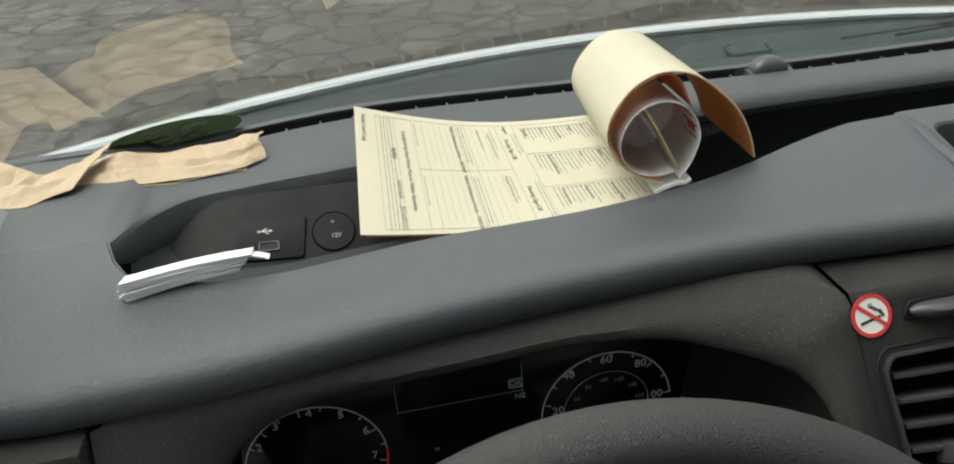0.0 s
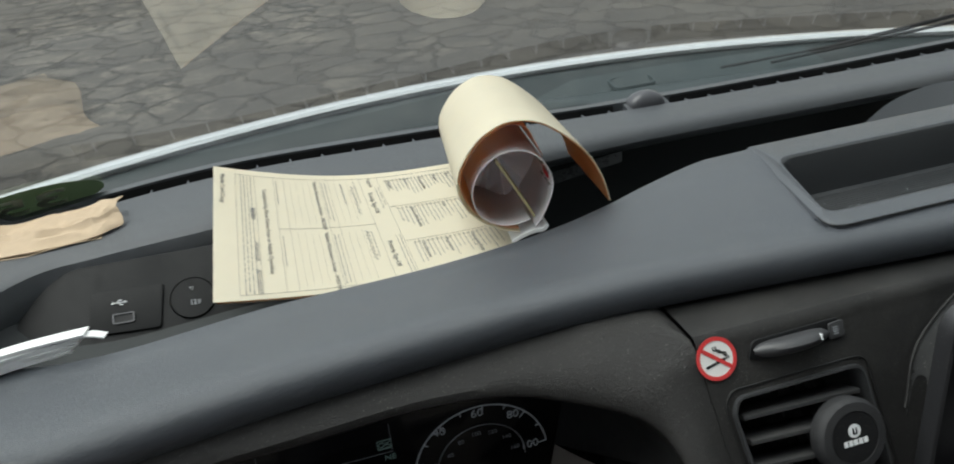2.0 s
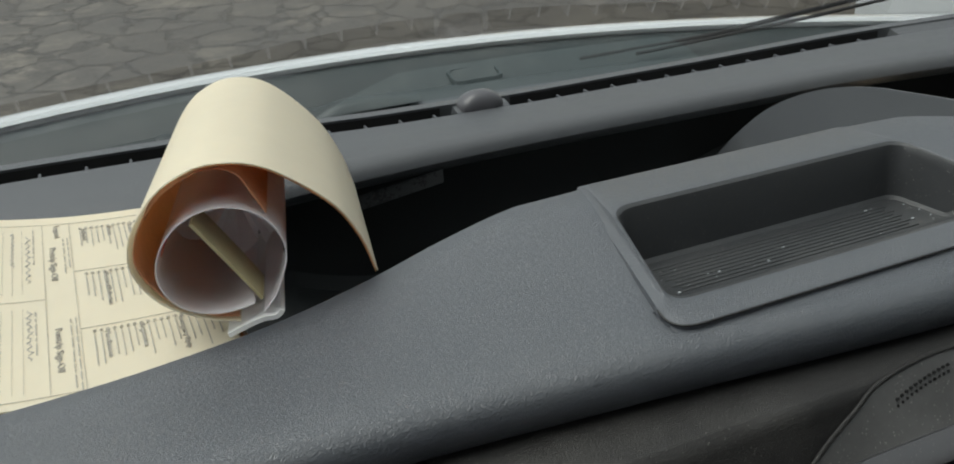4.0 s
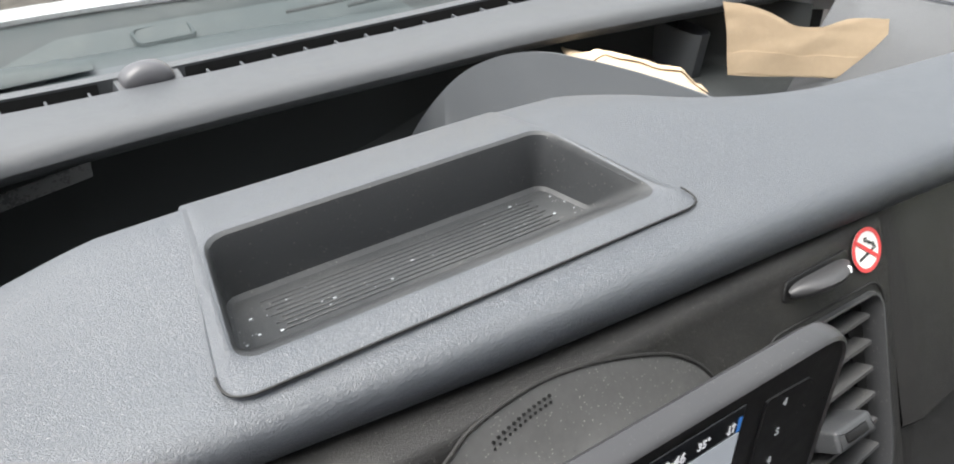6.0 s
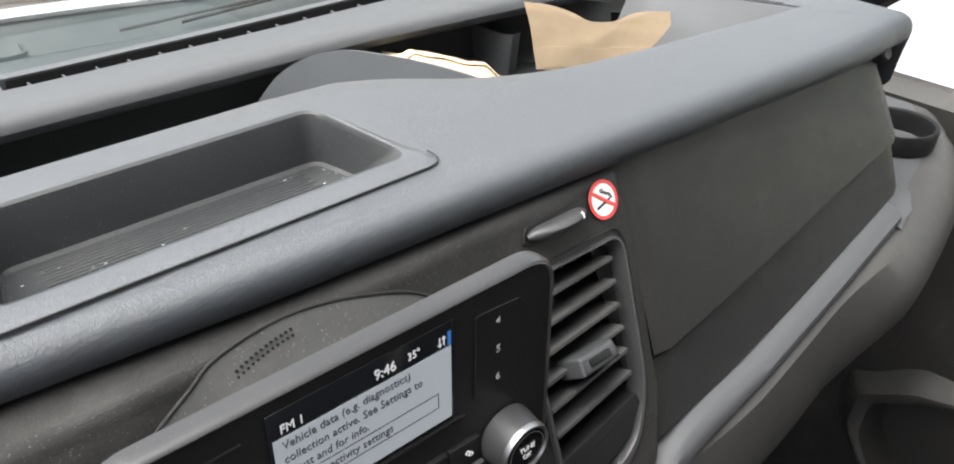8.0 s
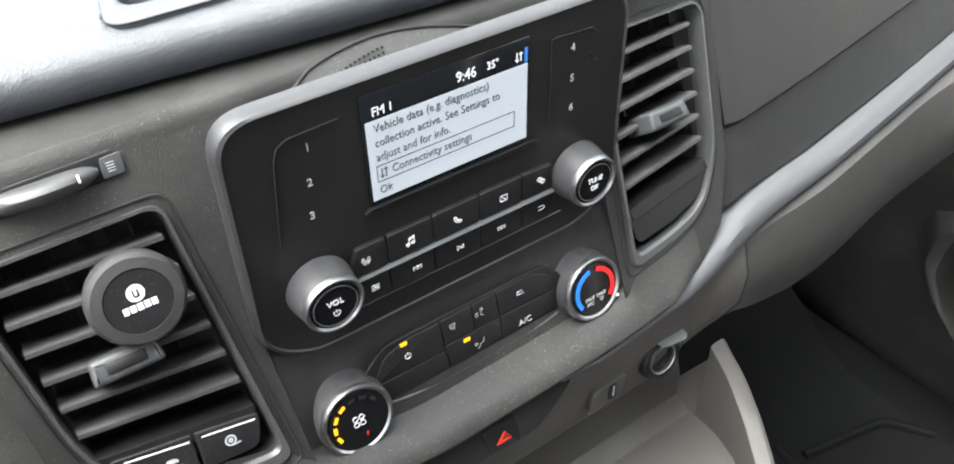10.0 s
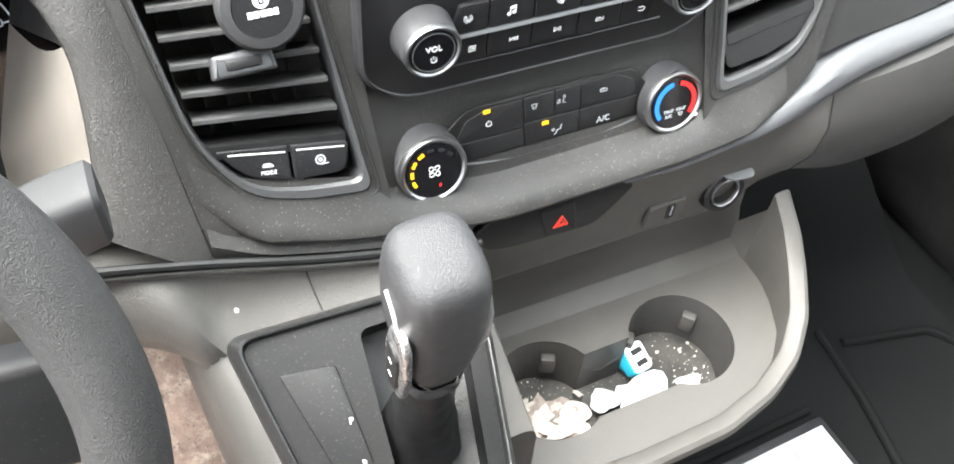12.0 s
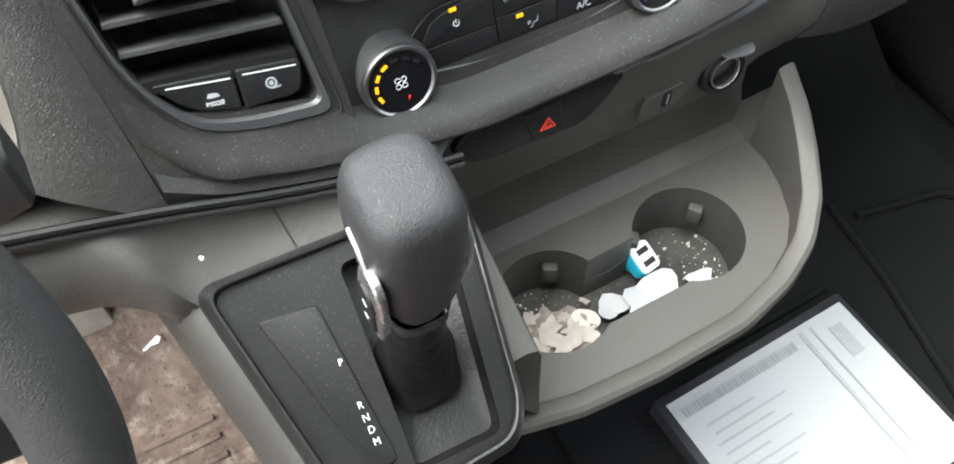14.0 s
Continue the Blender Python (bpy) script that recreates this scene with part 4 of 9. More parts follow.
def sticker(x, z, turn, flip):
    m = FM @ Matrix.Translation((x, fz(z), 0.0012)) @ Matrix.Rotation(radians(turn), 4, "Z")
    s = thing("sticker", m.translation, "round red and white no-smoking sticker on black plastic", "sticker", "no-smoking stickers")
    bm = bmesh.new()
    lathe(bm, [(0.0124, 0), (0.0124, 0.0003)], m, 40)
    part("disc", bm, STICKWHITE, s)
    bm = bmesh.new()
    lathe(bm, [(0.0125, 0.0002), (0.0125, 0.0006), (0.0103, 0.0006), (0.0103, 0.0002)], m, 40, closed=False)
    ring = part("red_ring", bm, RED, s)
    bm = bmesh.new()
    box(bm, (-0.0112, -0.0011, 0.0004), (0.0112, 0.0011, 0.0008), 0, m @ Matrix.Rotation(radians(-38), 4, "Z"))
    part("red_bar", bm, RED, s)
    bm = bmesh.new()
    mm = m @ Matrix.Rotation(radians(14), 4, "Z")
    box(bm, (-0.0080, -0.0030, 0.0003), (0.0048, -0.0015, 0.0006), 0, mm)
    box(bm, (0.0055, -0.0030, 0.0003), (0.0062, -0.0015, 0.0006), 0, mm)
    box(bm, (0.0068, -0.0030, 0.0003), (0.0075, -0.0015, 0.0006), 0, mm)
    part("cigarette", bm, STICKBLACK, s)
    bm = bmesh.new()
    for off in (0.0, 0.0016):
        pts = [(-0.0010 + off, 0.0070), (-0.0012 + off, 0.0050), (0.0012 + off, 0.0043), (0.0020 + off, 0.0030), (0.0045 + off, 0.0026), (0.0056 + off * 0.6, 0.0005)]
        tube(bm, [m @ Vector((x_, y_, 0.0005)) for x_, y_ in pts], 0.00042, 5)
    part("smoke", bm, STICKBLACK, s)


sticker(-0.2252, 0.8898, 0, 1)
sticker(0.2158, 0.8892, 0, 1)

# ---- driver's side: cluster surround, tunnel and dials ----
outer = [(-0.2155, fy(0.712), 0.712), (-0.2265, fy(0.818), 0.818), (-0.2345, fy(0.880), 0.880), (-0.2365, fy(0.898), 0.899), (-0.250, 0.424, 0.9035), (-0.30, 0.442, 0.9050), (-0.38, 0.449, 0.9050), (-0.46, 0.443, 0.9050),
         (-0.55, 0.427, 0.9050), (-0.651, 0.4115, 0.9050), (-0.651, fy(0.85), 0.85), (-0.651, fy(0.74), 0.74)]
inner = [(-0.272, 0.338, 0.752), (-0.2610, 0.351, 0.7774), (-0.2555, 0.3672, 0.8102), (-0.2543, 0.3762, 0.8285), (-0.2570, 0.3830, 0.8420), (-0.2630, 0.3935, 0.8550), (-0.276, 0.4040, 0.8650), (-0.3058, 0.4170, 0.8745), (-0.339, 0.4262, 0.8835), (-0.3735, 0.430, 0.8868),
         (-0.4095, 0.4307, 0.8878), (-0.4507, 0.4297, 0.8863), (-0.490, 0.4292, 0.8860), (-0.525, 0.4287, 0.8858), (-0.5455, 0.4265, 0.8840), (-0.5695, 0.4225, 0.8775), (-0.5895, 0.4145, 0.8640), (-0.606, 0.400, 0.835), (-0.615, 0.380, 0.80), (-0.610, 0.345, 0.76)]


def round_line(points, n):
    """A smooth line through 3D points, evenly spaced."""
    ts = range(len(points))
    f = [curve(ts, [p[k] for p in points]) for k in range(3)]
    return resample([Vector([g(t) for g in f]) for t in spaced(0, len(points) - 1, 200)], n)


N = 96
oo, ii = resample(outer, N), round_line(inner, N)
deep = []
for p in ii:
    low = 1 - ramp01(p.z, 0.815, 0.850)
    right = ramp01(p.x, -0.36, -0.28)
    deep.append(Vector((p.x - 0.055 * low * right - 0.012 * right, 0.532 - 0.050 * low, 0.775 + (p.z - 0.800) * 0.90 - 0.095 * low)))
bm = bmesh.new()
rings = []
for w, out in ((0.0, 0.0), (0.25, 0.0035), (0.5, 0.0055), (0.75, 0.0055), (0.92, 0.0030), (0.975, 0.0012), (1.0, -0.0012)):
    rings.append([a.lerp(c, w) + Vector((0, -out, out * 0.5)) for a, c in zip(oo, ii)])
loft(bm, rings)
SURROUND = surface("grained_surround", (0.031, 0.0298, 0.0285), 0.46, vary=0.1, leather=0.5, leather_scale=640, spec=0.35, dust=0.5, dust_scale=700)
top = [p for p in oo if p.z > 0.868]
top.sort(key=lambda p: p.x)
loft(bm, [top, [p + Vector((0, 0.006, 0.003)) for p in top], [p + Vector((0, 0.060, 0.004)) for p in top]])
part("cluster_surround", bm, SURROUND, dash, "grained dark plastic round the dials")
soft = [a.lerp(c, 0.06) + Vector((0, 0.002, -0.0005)) for a, c in zip(ii, deep)]
split = max(k for k in range(N // 2) if ii[k].z < 0.836)
bm = bmesh.new()
loft(bm, [[r[k] for r in (ii, soft, deep)] for k in range(split, N)])
part("cluster_tunnel", bm, surface("tunnel_plastic", (0.010, 0.010, 0.0102), 0.5, vary=0.15, grain=0.4, grain_scale=1300, spec=0.25), dash, "black hood over the dials")
bm = bmesh.new()
rows = [[a.lerp(c, u) + Vector((0, 0, -0.010 * math.sin(u * math.pi))) for u in spaced(0, 1, 6)] for a, c in zip(ii[:split + 1], deep[:split + 1])]
rows = [[Vector((-0.60, p.y, p.z - 0.004)) for p in rows[0]]] + rows
loft(bm, rows)
part("cluster_floor", bm, surface("dusty_tunnel_floor", (0.135, 0.120, 0.106), 0.6, vary=0.15, vary_scale=30, grain=0.4, grain_scale=1300, dust=0.55, dust_scale=620, smear=0.20), dash, "dusty grey-brown shelf under the dials")
bm = bmesh.new()
box(bm, (-0.651, 0.38, 0.60), (-0.2165, 0.40, 0.712), 0.004)
part("column_shroud_panel", bm, FASCIA, dash)

cluster = thing("instrument_cluster", (-0.44, 0.535, 0.70), "black instrument cluster with two white-marked round dials", "instrument cluster")
bm = bmesh.new()
box(bm, (-0.66, 0.533, 0.68), (-0.24, 0.545, 0.86), 0.002)
part("face", bm, GLOSS, cluster)
CM = Matrix.Translation((0, 0.5325, 0)) @ Matrix(((1, 0, 0, 0), (0, 0, -1, 0), (0, 1, 0, 0), (0, 0, 0, 1)))
DIALWHITE = glowing("dial_white", (0.80, 0.86, 0.9), 0.025, (0.22, 0.24, 0.26))
DIALDIM = glowing("dial_dim", (0.5, 0.55, 0.6), 0.008, (0.16, 0.17, 0.18))
DIALRED = glowing("dial_red", (0.9, 0.05, 0.05), 0.06, (0.5, 0.02, 0.02))
DIALGREEN = glowing("dial_green", (0.6, 0.85, 0.8), 0.02, (0.14, 0.22, 0.20))


def dial(cx, cz, r, a0, a1, ticks, name, label):
    d = None
    bm = bmesh.new()
    path = [CM @ Vector((cx + r * math.cos(radians(a)), cz + r * math.sin(radians(a)), 0.0008)) for a in spaced(a0, a1, 40)]
    tube(bm, path, 0.0006, 6)
    d = part(name, bm, DIALWHITE, cluster, label)
    bm = bmesh.new()
    for k in range(ticks + 1):
        a = radians(a0 + (a1 - a0) * k / ticks)
        m = CM @ Matrix.Translation((cx, cz, 0.0006)) @ Matrix.Rotation(a, 4, "Z")
        long = 0.006 if k % 2 == 0 else 0.0035
        box(bm, (r - long, -0.0004, 0), (r, 0.0004, 0.0004), 0, m)
    part("ticks", bm, DIALWHITE, d)
    return d


speed = dial(-0.340, 0.7505, 0.0505, 205, 5, 10, "speed_dial", "thin white speed scale")
for text, x, z in (("40", -0.3690, 0.7870), ("60", -0.3400, 0.8010 - 0.006), ("80", -0.3135, 0.7860), ("100", -0.3025, 0.7545), ("20", -0.3775, 0.7560)):
    letters(text, 0.0095, CM @ Matrix.Translation((x, z, 0.0005)), DIALWHITE, speed, "numeral")
bm = bmesh.new()
tube(bm, [CM @ Vector((-0.340 + 0.0335 * math.cos(radians(a)), 0.7505 + 0.0335 * math.sin(radians(a)), 0.0006)) for a in spaced(205, -5, 30)], 0.0004, 5)
part("inner_scale", bm, DIALDIM, speed)
for text, a in (("60", 150), ("80", 122), ("100", 95), ("120", 68), ("140", 40), ("160", 12)):
    letters(text, 0.0050, CM @ Matrix.Translation((-0.340 + 0.0265 * math.cos(radians(a)), 0.7505 + 0.0265 * math.sin(radians(a)), 0.0005)), DIALDIM, speed, "numeral")
rev = dial(-0.5575, 0.7505, 0.0505, 205, -10, 12, "rev_dial", "thin white engine speed scale")
for text, x, z in (("2", -0.5950, 0.7740), ("3", -0.5810, 0.7900), ("4", -0.5570, 0.7960), ("5", -0.5355, 0.7900), ("6", -0.5200, 0.7715), ("7", -0.5165, 0.7480)):
    letters(text, 0.0095, CM @ Matrix.Translation((x, z, 0.0005)), DIALWHITE, rev, "numeral")
bm = bmesh.new()
tube(bm, [CM @ Vector((-0.5575 + 0.0505 * math.cos(radians(a)), 0.7505 + 0.0505 * math.sin(radians(a)), 0.0012)) for a in spaced(4, -30, 10)], 0.0008, 6)
part("red_zone", bm, DIALRED, rev, "red zone mark")
bm = bmesh.new()
for x0, z0, x1, z1 in ((-0.4960, 0.782, -0.4955, 0.806), (-0.4040, 0.782, -0.4035, 0.806), (-0.4960, 0.7815, -0.4035, 0.782)):
    box(bm, (x0, z0, 0.0002), (x1, z1, 0.0006), 0, CM)
part("display_border", bm, DIALDIM, cluster)
bm = bmesh.new()
frame_ring(bm, rounded([(-0.4140, 0.7850), (-0.4035, 0.7850), (-0.4035, 0.7930), (-0.4140, 0.7930)], 0.001, 2), rounded([(-0.4134, 0.7856), (-0.4041, 0.7856), (-0.4041, 0.7924), (-0.4134, 0.7924)], 0.001, 2), 0.0006, CM, 0.0001)
okb = part("ok_frame", bm, DIALGREEN, cluster)
letters("OK", 0.0066, CM @ Matrix.Translation((-0.4088, 0.7890, 0.0005)), DIALGREEN, okb)
letters("NE", 0.0066, CM @ Matrix.Translation((-0.4060, 0.7770, 0.0005)), DIALGREEN, cluster)
letters("H", 0.005, CM @ Matrix.Translation((-0.4710, 0.7420, 0.0005)), DIALWHITE, cluster)

# the outer vent on the driver's side
lv = thing("outer_vent", (-0.69, 0.40, 0.85), "black slatted outer air vent beside the dials", "air vent", "dashboard air vents")
bm = bmesh.new()
box(bm, (-0.735, 0.395, 0.80), (-0.6525, 0.43, 0.9035), 0.004)
part("housing", bm, SURROUND, lv)
bm = bmesh.new()
box(bm, (-0.728, 0.388, 0.83), (-0.668, 0.397, 0.884), 0.004)
part("slat", bm, BLACK, lv)

# ---- passenger side: glovebox lid, silver strip, lower dash ----
gb = thing("glovebox_lid", (0.40, 0.37, 0.74), "closed matt black upper glovebox lid", "glovebox")
crease = curve([0.22, 0.313, 0.495, 0.60], [0.787, 0.797, 0.821, 0.832])
bm = bmesh.new()
rows = []
for k, x in enumerate(spaced(0.2355, 0.574, 26)):
    edge = 0.004 if k in (0, 26) else 0.0
    top_z, cz, low = 0.9055 - 0.012 * max(0, (x - 0.45) / 0.13), crease(x), strip_top(x) + 0.001
    e = 1 - k / 26
    xs = [x, x - 0.0008 * e, x - 0.0022 * e, x - 0.0120 * e, x - 0.0128 * e, x - 0.029 * e, x - 0.029 * e]
    prof = [(fy(top_z) + 0.02, top_z), (fy(top_z) + edge, top_z - 0.001), (fy(0.87) - 0.002 + edge, 0.87), (fy(cz) - 0.004 + edge, cz + 0.002), (fy(cz) - 0.001 + edge, cz - 0.004), (fy(low) + 0.004 + edge, low), (fy(low) + 0.03, low)]
    rows.append([Vector((xx, y, z)) for xx, (y, z) in zip(xs, prof)])
vs = loft(bm, rows)
cap(bm, vs[-1])
part("lid", bm, FASCIA, gb, "matt black lid")
bm = bmesh.new()
lathe(bm, [(0.004, -0.01), (0.0075, 0.0), (0.0075, 0.008), (0.006, 0.010)], FM @ Matrix.Translation((0.571, fz(0.897), 0)), 16)
part("buffer", bm, RUBBER, gb)

STRIP = surface("strip_satin", (0.070, 0.072, 0.077), 0.48, spec=0.38, vary=0.06, grain=0.2, grain_scale=1500, rough_vary=0.05)
bm = bmesh.new()
rows = []
for x in spaced(0.045, 0.548, 44):
    a, c = strip_top(x), strip_low(x)
    y = fy(a) - 0.001
    w = 0.30 + 0.30 * ramp01(x, 0.15, 0.28)
    rows.append([Vector((x, yy, z)) for yy, z in ((y + 0.02, a + 0.001), (y, a), (y - 0.010 * w, a - 0.004 * w - 0.001), (y - 0.016 * w, a - 0.4 * (a - c)), (y - 0.017 * w, a - 0.7 * (a - c)), (y - 0.012 * w, c + 0.003), (y - 0.009 * w, c), (y + 0.02, c - 0.002))])
loft(bm, rows)
part("trim_strip", bm, STRIP, dash, "satin grey trim strip")

# darker copy of the grey lower plastic: the passenger side's shade in its colour
GREIGE_DIM = surface("grey_lower_plastic_dim", (0.044, 0.042, 0.040), 0.55, vary=0.08, vary_scale=7, grain=0.45, grain_scale=1300, dust=0.2, dust_scale=420)
low_end = curve([0.20, 0.241, 0.30, 0.366, 0.456, 0.602, 0.727], [0.600, 0.592, 0.575, 0.566, 0.587, 0.629, 0.673])
# the line where the roll of the lower dash meets the ledge, curving forward to the door
end_line = curve([0.53, 0.551, 0.633, 0.723, 0.786, 0.835], [0.3320, 0.3400, 0.3600, 0.3840, 0.4110, 0.4480])


def low_profile(x):
    a, c = strip_low(min(x, 0.56)), low_end(x)
    y = fy(a) - 0.002 + 0.013 * max(0.0, 1 - (x - 0.2185) / 0.10) ** 1.5
    flat = [(y + 0.03, a + 0.001), (y + 0.002, a - 0.0005), (y - 0.004, a - 0.004), (y - 0.012, a - 0.25 * (a - c)), (y - 0.010, a - 0.5 * (a - c)), (y + 0.004, a - 0.75 * (a - c)), (y + 0.022, a - 0.93 * (a - c)), (y + 0.045, c), (y + 0.16, c + 0.02)]
    if x < 0.42:
        return flat
    y, a = end_line(max(x, 0.53)) - 0.05 * max(0.0, 0.53 - x), 0.757 if x > 0.58 else a + (0.757 - a) * ramp01(x, 0.52, 0.58)
    roll = [(y + 0.03, a + 0.001), (y + 0.001, a - 0.0005), (y - 0.010, a - 0.005), (y - 0.026, a - 0.018), (y - 0.034, a - 0.040), (y - 0.030, a - 0.062), (y - 0.016, a - 0.084), (y + 0.010, a - 0.100), (y + 0.12, a - 0.095)]
    w = ramp01(x, 0.42, 0.58)
    return [(p[0] + (q[0] - p[0]) * w, p[1] + (q[1] - p[1]) * w) for p, q in zip(flat, roll)]


bm = bmesh.new()
loft(bm, [[Vector((x, y, z)) for y, z in low_profile(x)] for x in spaced(0.2285, 0.838, 56)])
part("lower_dash", bm, GREIGE_DIM, dash, "warm grey rounded lower dash moulding")
bm = bmesh.new()
rows = []
for x in spaced(-0.079, 0.2275, 30):
    a = min(chin_low(min(x, 0.2)) + 0.001, strip_low(x) if x > 0.045 else 1.0)
    y = 0.3280
    flat = [(y + 0.02, a + 0.001), (y - 0.009, a), (y - 0.008, a - 0.008), (y - 0.0055, 0.677), (y - 0.004, 0.652), (y, 0.622), (y + 0.002, 0.605), (y + 0.006, 0.596), (y + 0.02, 0.590)]
    w = ramp01(x, 0.172, 0.2275)
    rows.append([Vector((x, p[0] + (q[0] - p[0]) * w, p[1] + (q[1] - p[1]) * w)) for p, q in zip(flat, low_profile(0.2285))])
loft(bm, rows)
part("socket_panel", bm, GREIGE, dash, "grey-brown panel with the sockets")
bm = bmesh.new()
tube(bm, [Vector((0.228, y - 0.0002, z)) for y, z in low_profile(0.2285)[1:7]], 0.0007, 6)
part("panel_seam", bm, SLOT, dash)


# ---- storage tray let into the pad ----
tray = thing("storage_tray", (0, 0.515, 0.90), "dark grey plastic storage tray let into the dash pad, dusty inside", "storage tray")


def tray_ring(y0, y1, w0, w1, z0, z1, r, n=9):
    """A rounded four-sided ring: front y0 and half width w0, rear y1 and half width w1."""
    pts = rounded([(-w0, y0), (w0, y0), (w1, y1), (-w1, y1)], r, n)
    return [Vector((p.x, p.y, z0 + (z1 - z0) * (p.y - y0) / (y1 - y0))) for p in pts]


bm = bmesh.new()
RC4 = [0.016, 0.016, 0.002, 0.002]
rings = [tray_ring(0.4457, 0.5890, 0.1253, 0.0945, 0.915, 0.890, RC4),
         tray_ring(0.4457, 0.5882, 0.1253, 0.0945, 0.9318, 0.9270, RC4),
         tray_ring(0.4466, 0.5862, 0.1245, 0.0938, 0.9323, 0.9322, RC4),
         tray_ring(0.4515, 0.5800, 0.1195, 0.0920, 0.9326, 0.9352, [0.014, 0.014, 0.004, 0.004]),
         tray_ring(0.4605, 0.5470, 0.1145, 0.0985, 0.9327, 0.9393, [0.012, 0.012, 0.012, 0.012]),
         tray_ring(0.4645, 0.5440, 0.1128, 0.0970, 0.9319, 0.9390, [0.012, 0.012, 0.012, 0.012])]
bowl = [rings[-1],
        tray_ring(0.4690, 0.5420, 0.1112, 0.0960, 0.9298, 0.9376, [0.012, 0.012, 0.012, 0.012]),
        tray_ring(0.4760, 0.5408, 0.1098, 0.0953, 0.9240, 0.9340, [0.012, 0.012, 0.012, 0.012]),
        tray_ring(0.4900, 0.5385, 0.1050, 0.0945, 0.9130, 0.9150, [0.010, 0.010, 0.010, 0.010]),
        tray_ring(0.4975, 0.5370, 0.1025, 0.0938, 0.9065, 0.9068, [0.008, 0.008, 0.008, 0.008]),
        tray_ring(0.5010, 0.5345, 0.1000, 0.0918, 0.9048, 0.9050, [0.006, 0.006, 0.006, 0.006])]
loft(bm, rings, close_v=True)
part("insert", bm, PAD, tray)
bm = bmesh.new()
vs = loft(bm, bowl, close_v=True)
cap(bm, vs[-1])
BOWL = surface("tray_bowl", (0.028, 0.030, 0.032), 0.45, vary=0.08, grain=0.5, grain_scale=1600, dust=0.3, dust_scale=420, smear=0.06)
part("bowl", bm, BOWL, tray, "dusty dark grey bowl")
bm = bmesh.new()
gap = tray_ring(0.4453, 0.586, 0.1257, 0.0948, 0.9322, 0.9346, RC4)
start = max(k for k in range(len(gap)) if gap[k].y > 0.58)
tube(bm, [p + Vector((0, 0, 0.0008 * ramp01(p.y, 0.448, 0.47) + 0.0018 * ramp01(p.y, 0.49, 0.56))) for p in gap[start:] + gap[:start] if p.y < 0.572], 0.00055, 5)
part("seam_gap", bm, SLOT, tray)
for k in range(9):
    bm = bmesh.new()
    y = 0.5040 + 0.0030 * k
    half = 0.080 - 0.004 * (k % 2)
    box(bm, (-half, y - 0.0005, 0.9046), (half, y + 0.0005, 0.9054), 0.0003)
    part("floor_rib", bm, BOWL, tray)

# sun sensor on the ridge
bm = bmesh.new()
m = Matrix.Translation((-0.0265, 0.8945, ridge_z(-0.02) - 0.003))
rows = []
for k in range(9):
    a = k / 8 * math.pi / 2
    rows.append([m @ Vector((0.0215 * math.cos(a) * (abs(math.cos(b)) ** 0.6) * (1 if math.cos(b) > 0 else -1), 0.0135 * math.cos(a) ** 0.8 * (abs(math.sin(b)) ** 0.6) * (1 if math.sin(b) > 0 else -1), 0.0145 * math.sin(a) + 0.002)) for b in [math.tau * j / 28 for j in range(28)]])
loft(bm, rows, close_v=True)
solo("sun_sensor", bm, surface("sensor_grey", (0.06, 0.06, 0.066), 0.4, vary=0.05), "rounded grey sun sensor on the dash ridge", "sensor")

# ---- the radio with its display ----
radio = thing("car_radio", (0, 0.36, 0.765), "black car radio with a lit display, keys and two knobs", "car radio")
RM = Matrix.Translation((0, 0.3505, 0)) @ Matrix(((1, 0, 0, 0), (0, 0, -1, 0), (0, 1, 0, 0), (0, 0, 0, 1)))
shape = rounded([(-0.1168, 0.9225), (-0.1178, 0.792), (-0.094, 0.7745), (0.094, 0.7745), (0.1178, 0.792), (0.1168, 0.9225)], [0.020, 0.030, 0.02, 0.02, 0.030, 0.020], 7)
bm = bmesh.new()
n = len(shape)
cx, cz = 0.0, 0.8485
rings = []
for grow, depth, lift in ((0.90, -0.0155, -0.004), (0.965, -0.015, -0.001), (0.993, -0.012, 0), (1.0, -0.008, 0), (1.0, -0.004, 0), (0.992, -0.001, 0), (0.978, 0.0, 0), (0.972, -0.0012, 0)):
    rings.append([RM @ Vector((cx + (p.x - cx) * grow, cz + (p.y - cz) * grow + lift, depth)) for p in shape])
vs = loft(bm, rings, close_v=True)
cap(bm, vs[0])
part("housing", bm, surface("radio_shell", (0.024, 0.024, 0.026), 0.42, vary=0.06, dust=0.2, dust_scale=700, smear=0.03), radio, "satin dark grey shell")
bm = bmesh.new()
ring = [RM @ Vector((cx + (p.x - cx) * 0.973, cz + (p.y - cz) * 0.973, -0.0012)) for p in shape]
cap(bm, [bm.verts.new(p) for p in ring])
part("front_plate", bm, surface("radio_front", (0.012, 0.012, 0.0128), 0.36, vary=0.04, dust=0.08, dust_scale=700), radio, "black front plate", smooth=False)


def rad(x, z, h=0.0):
    return RM @ Matrix.Translation((x, z, h))


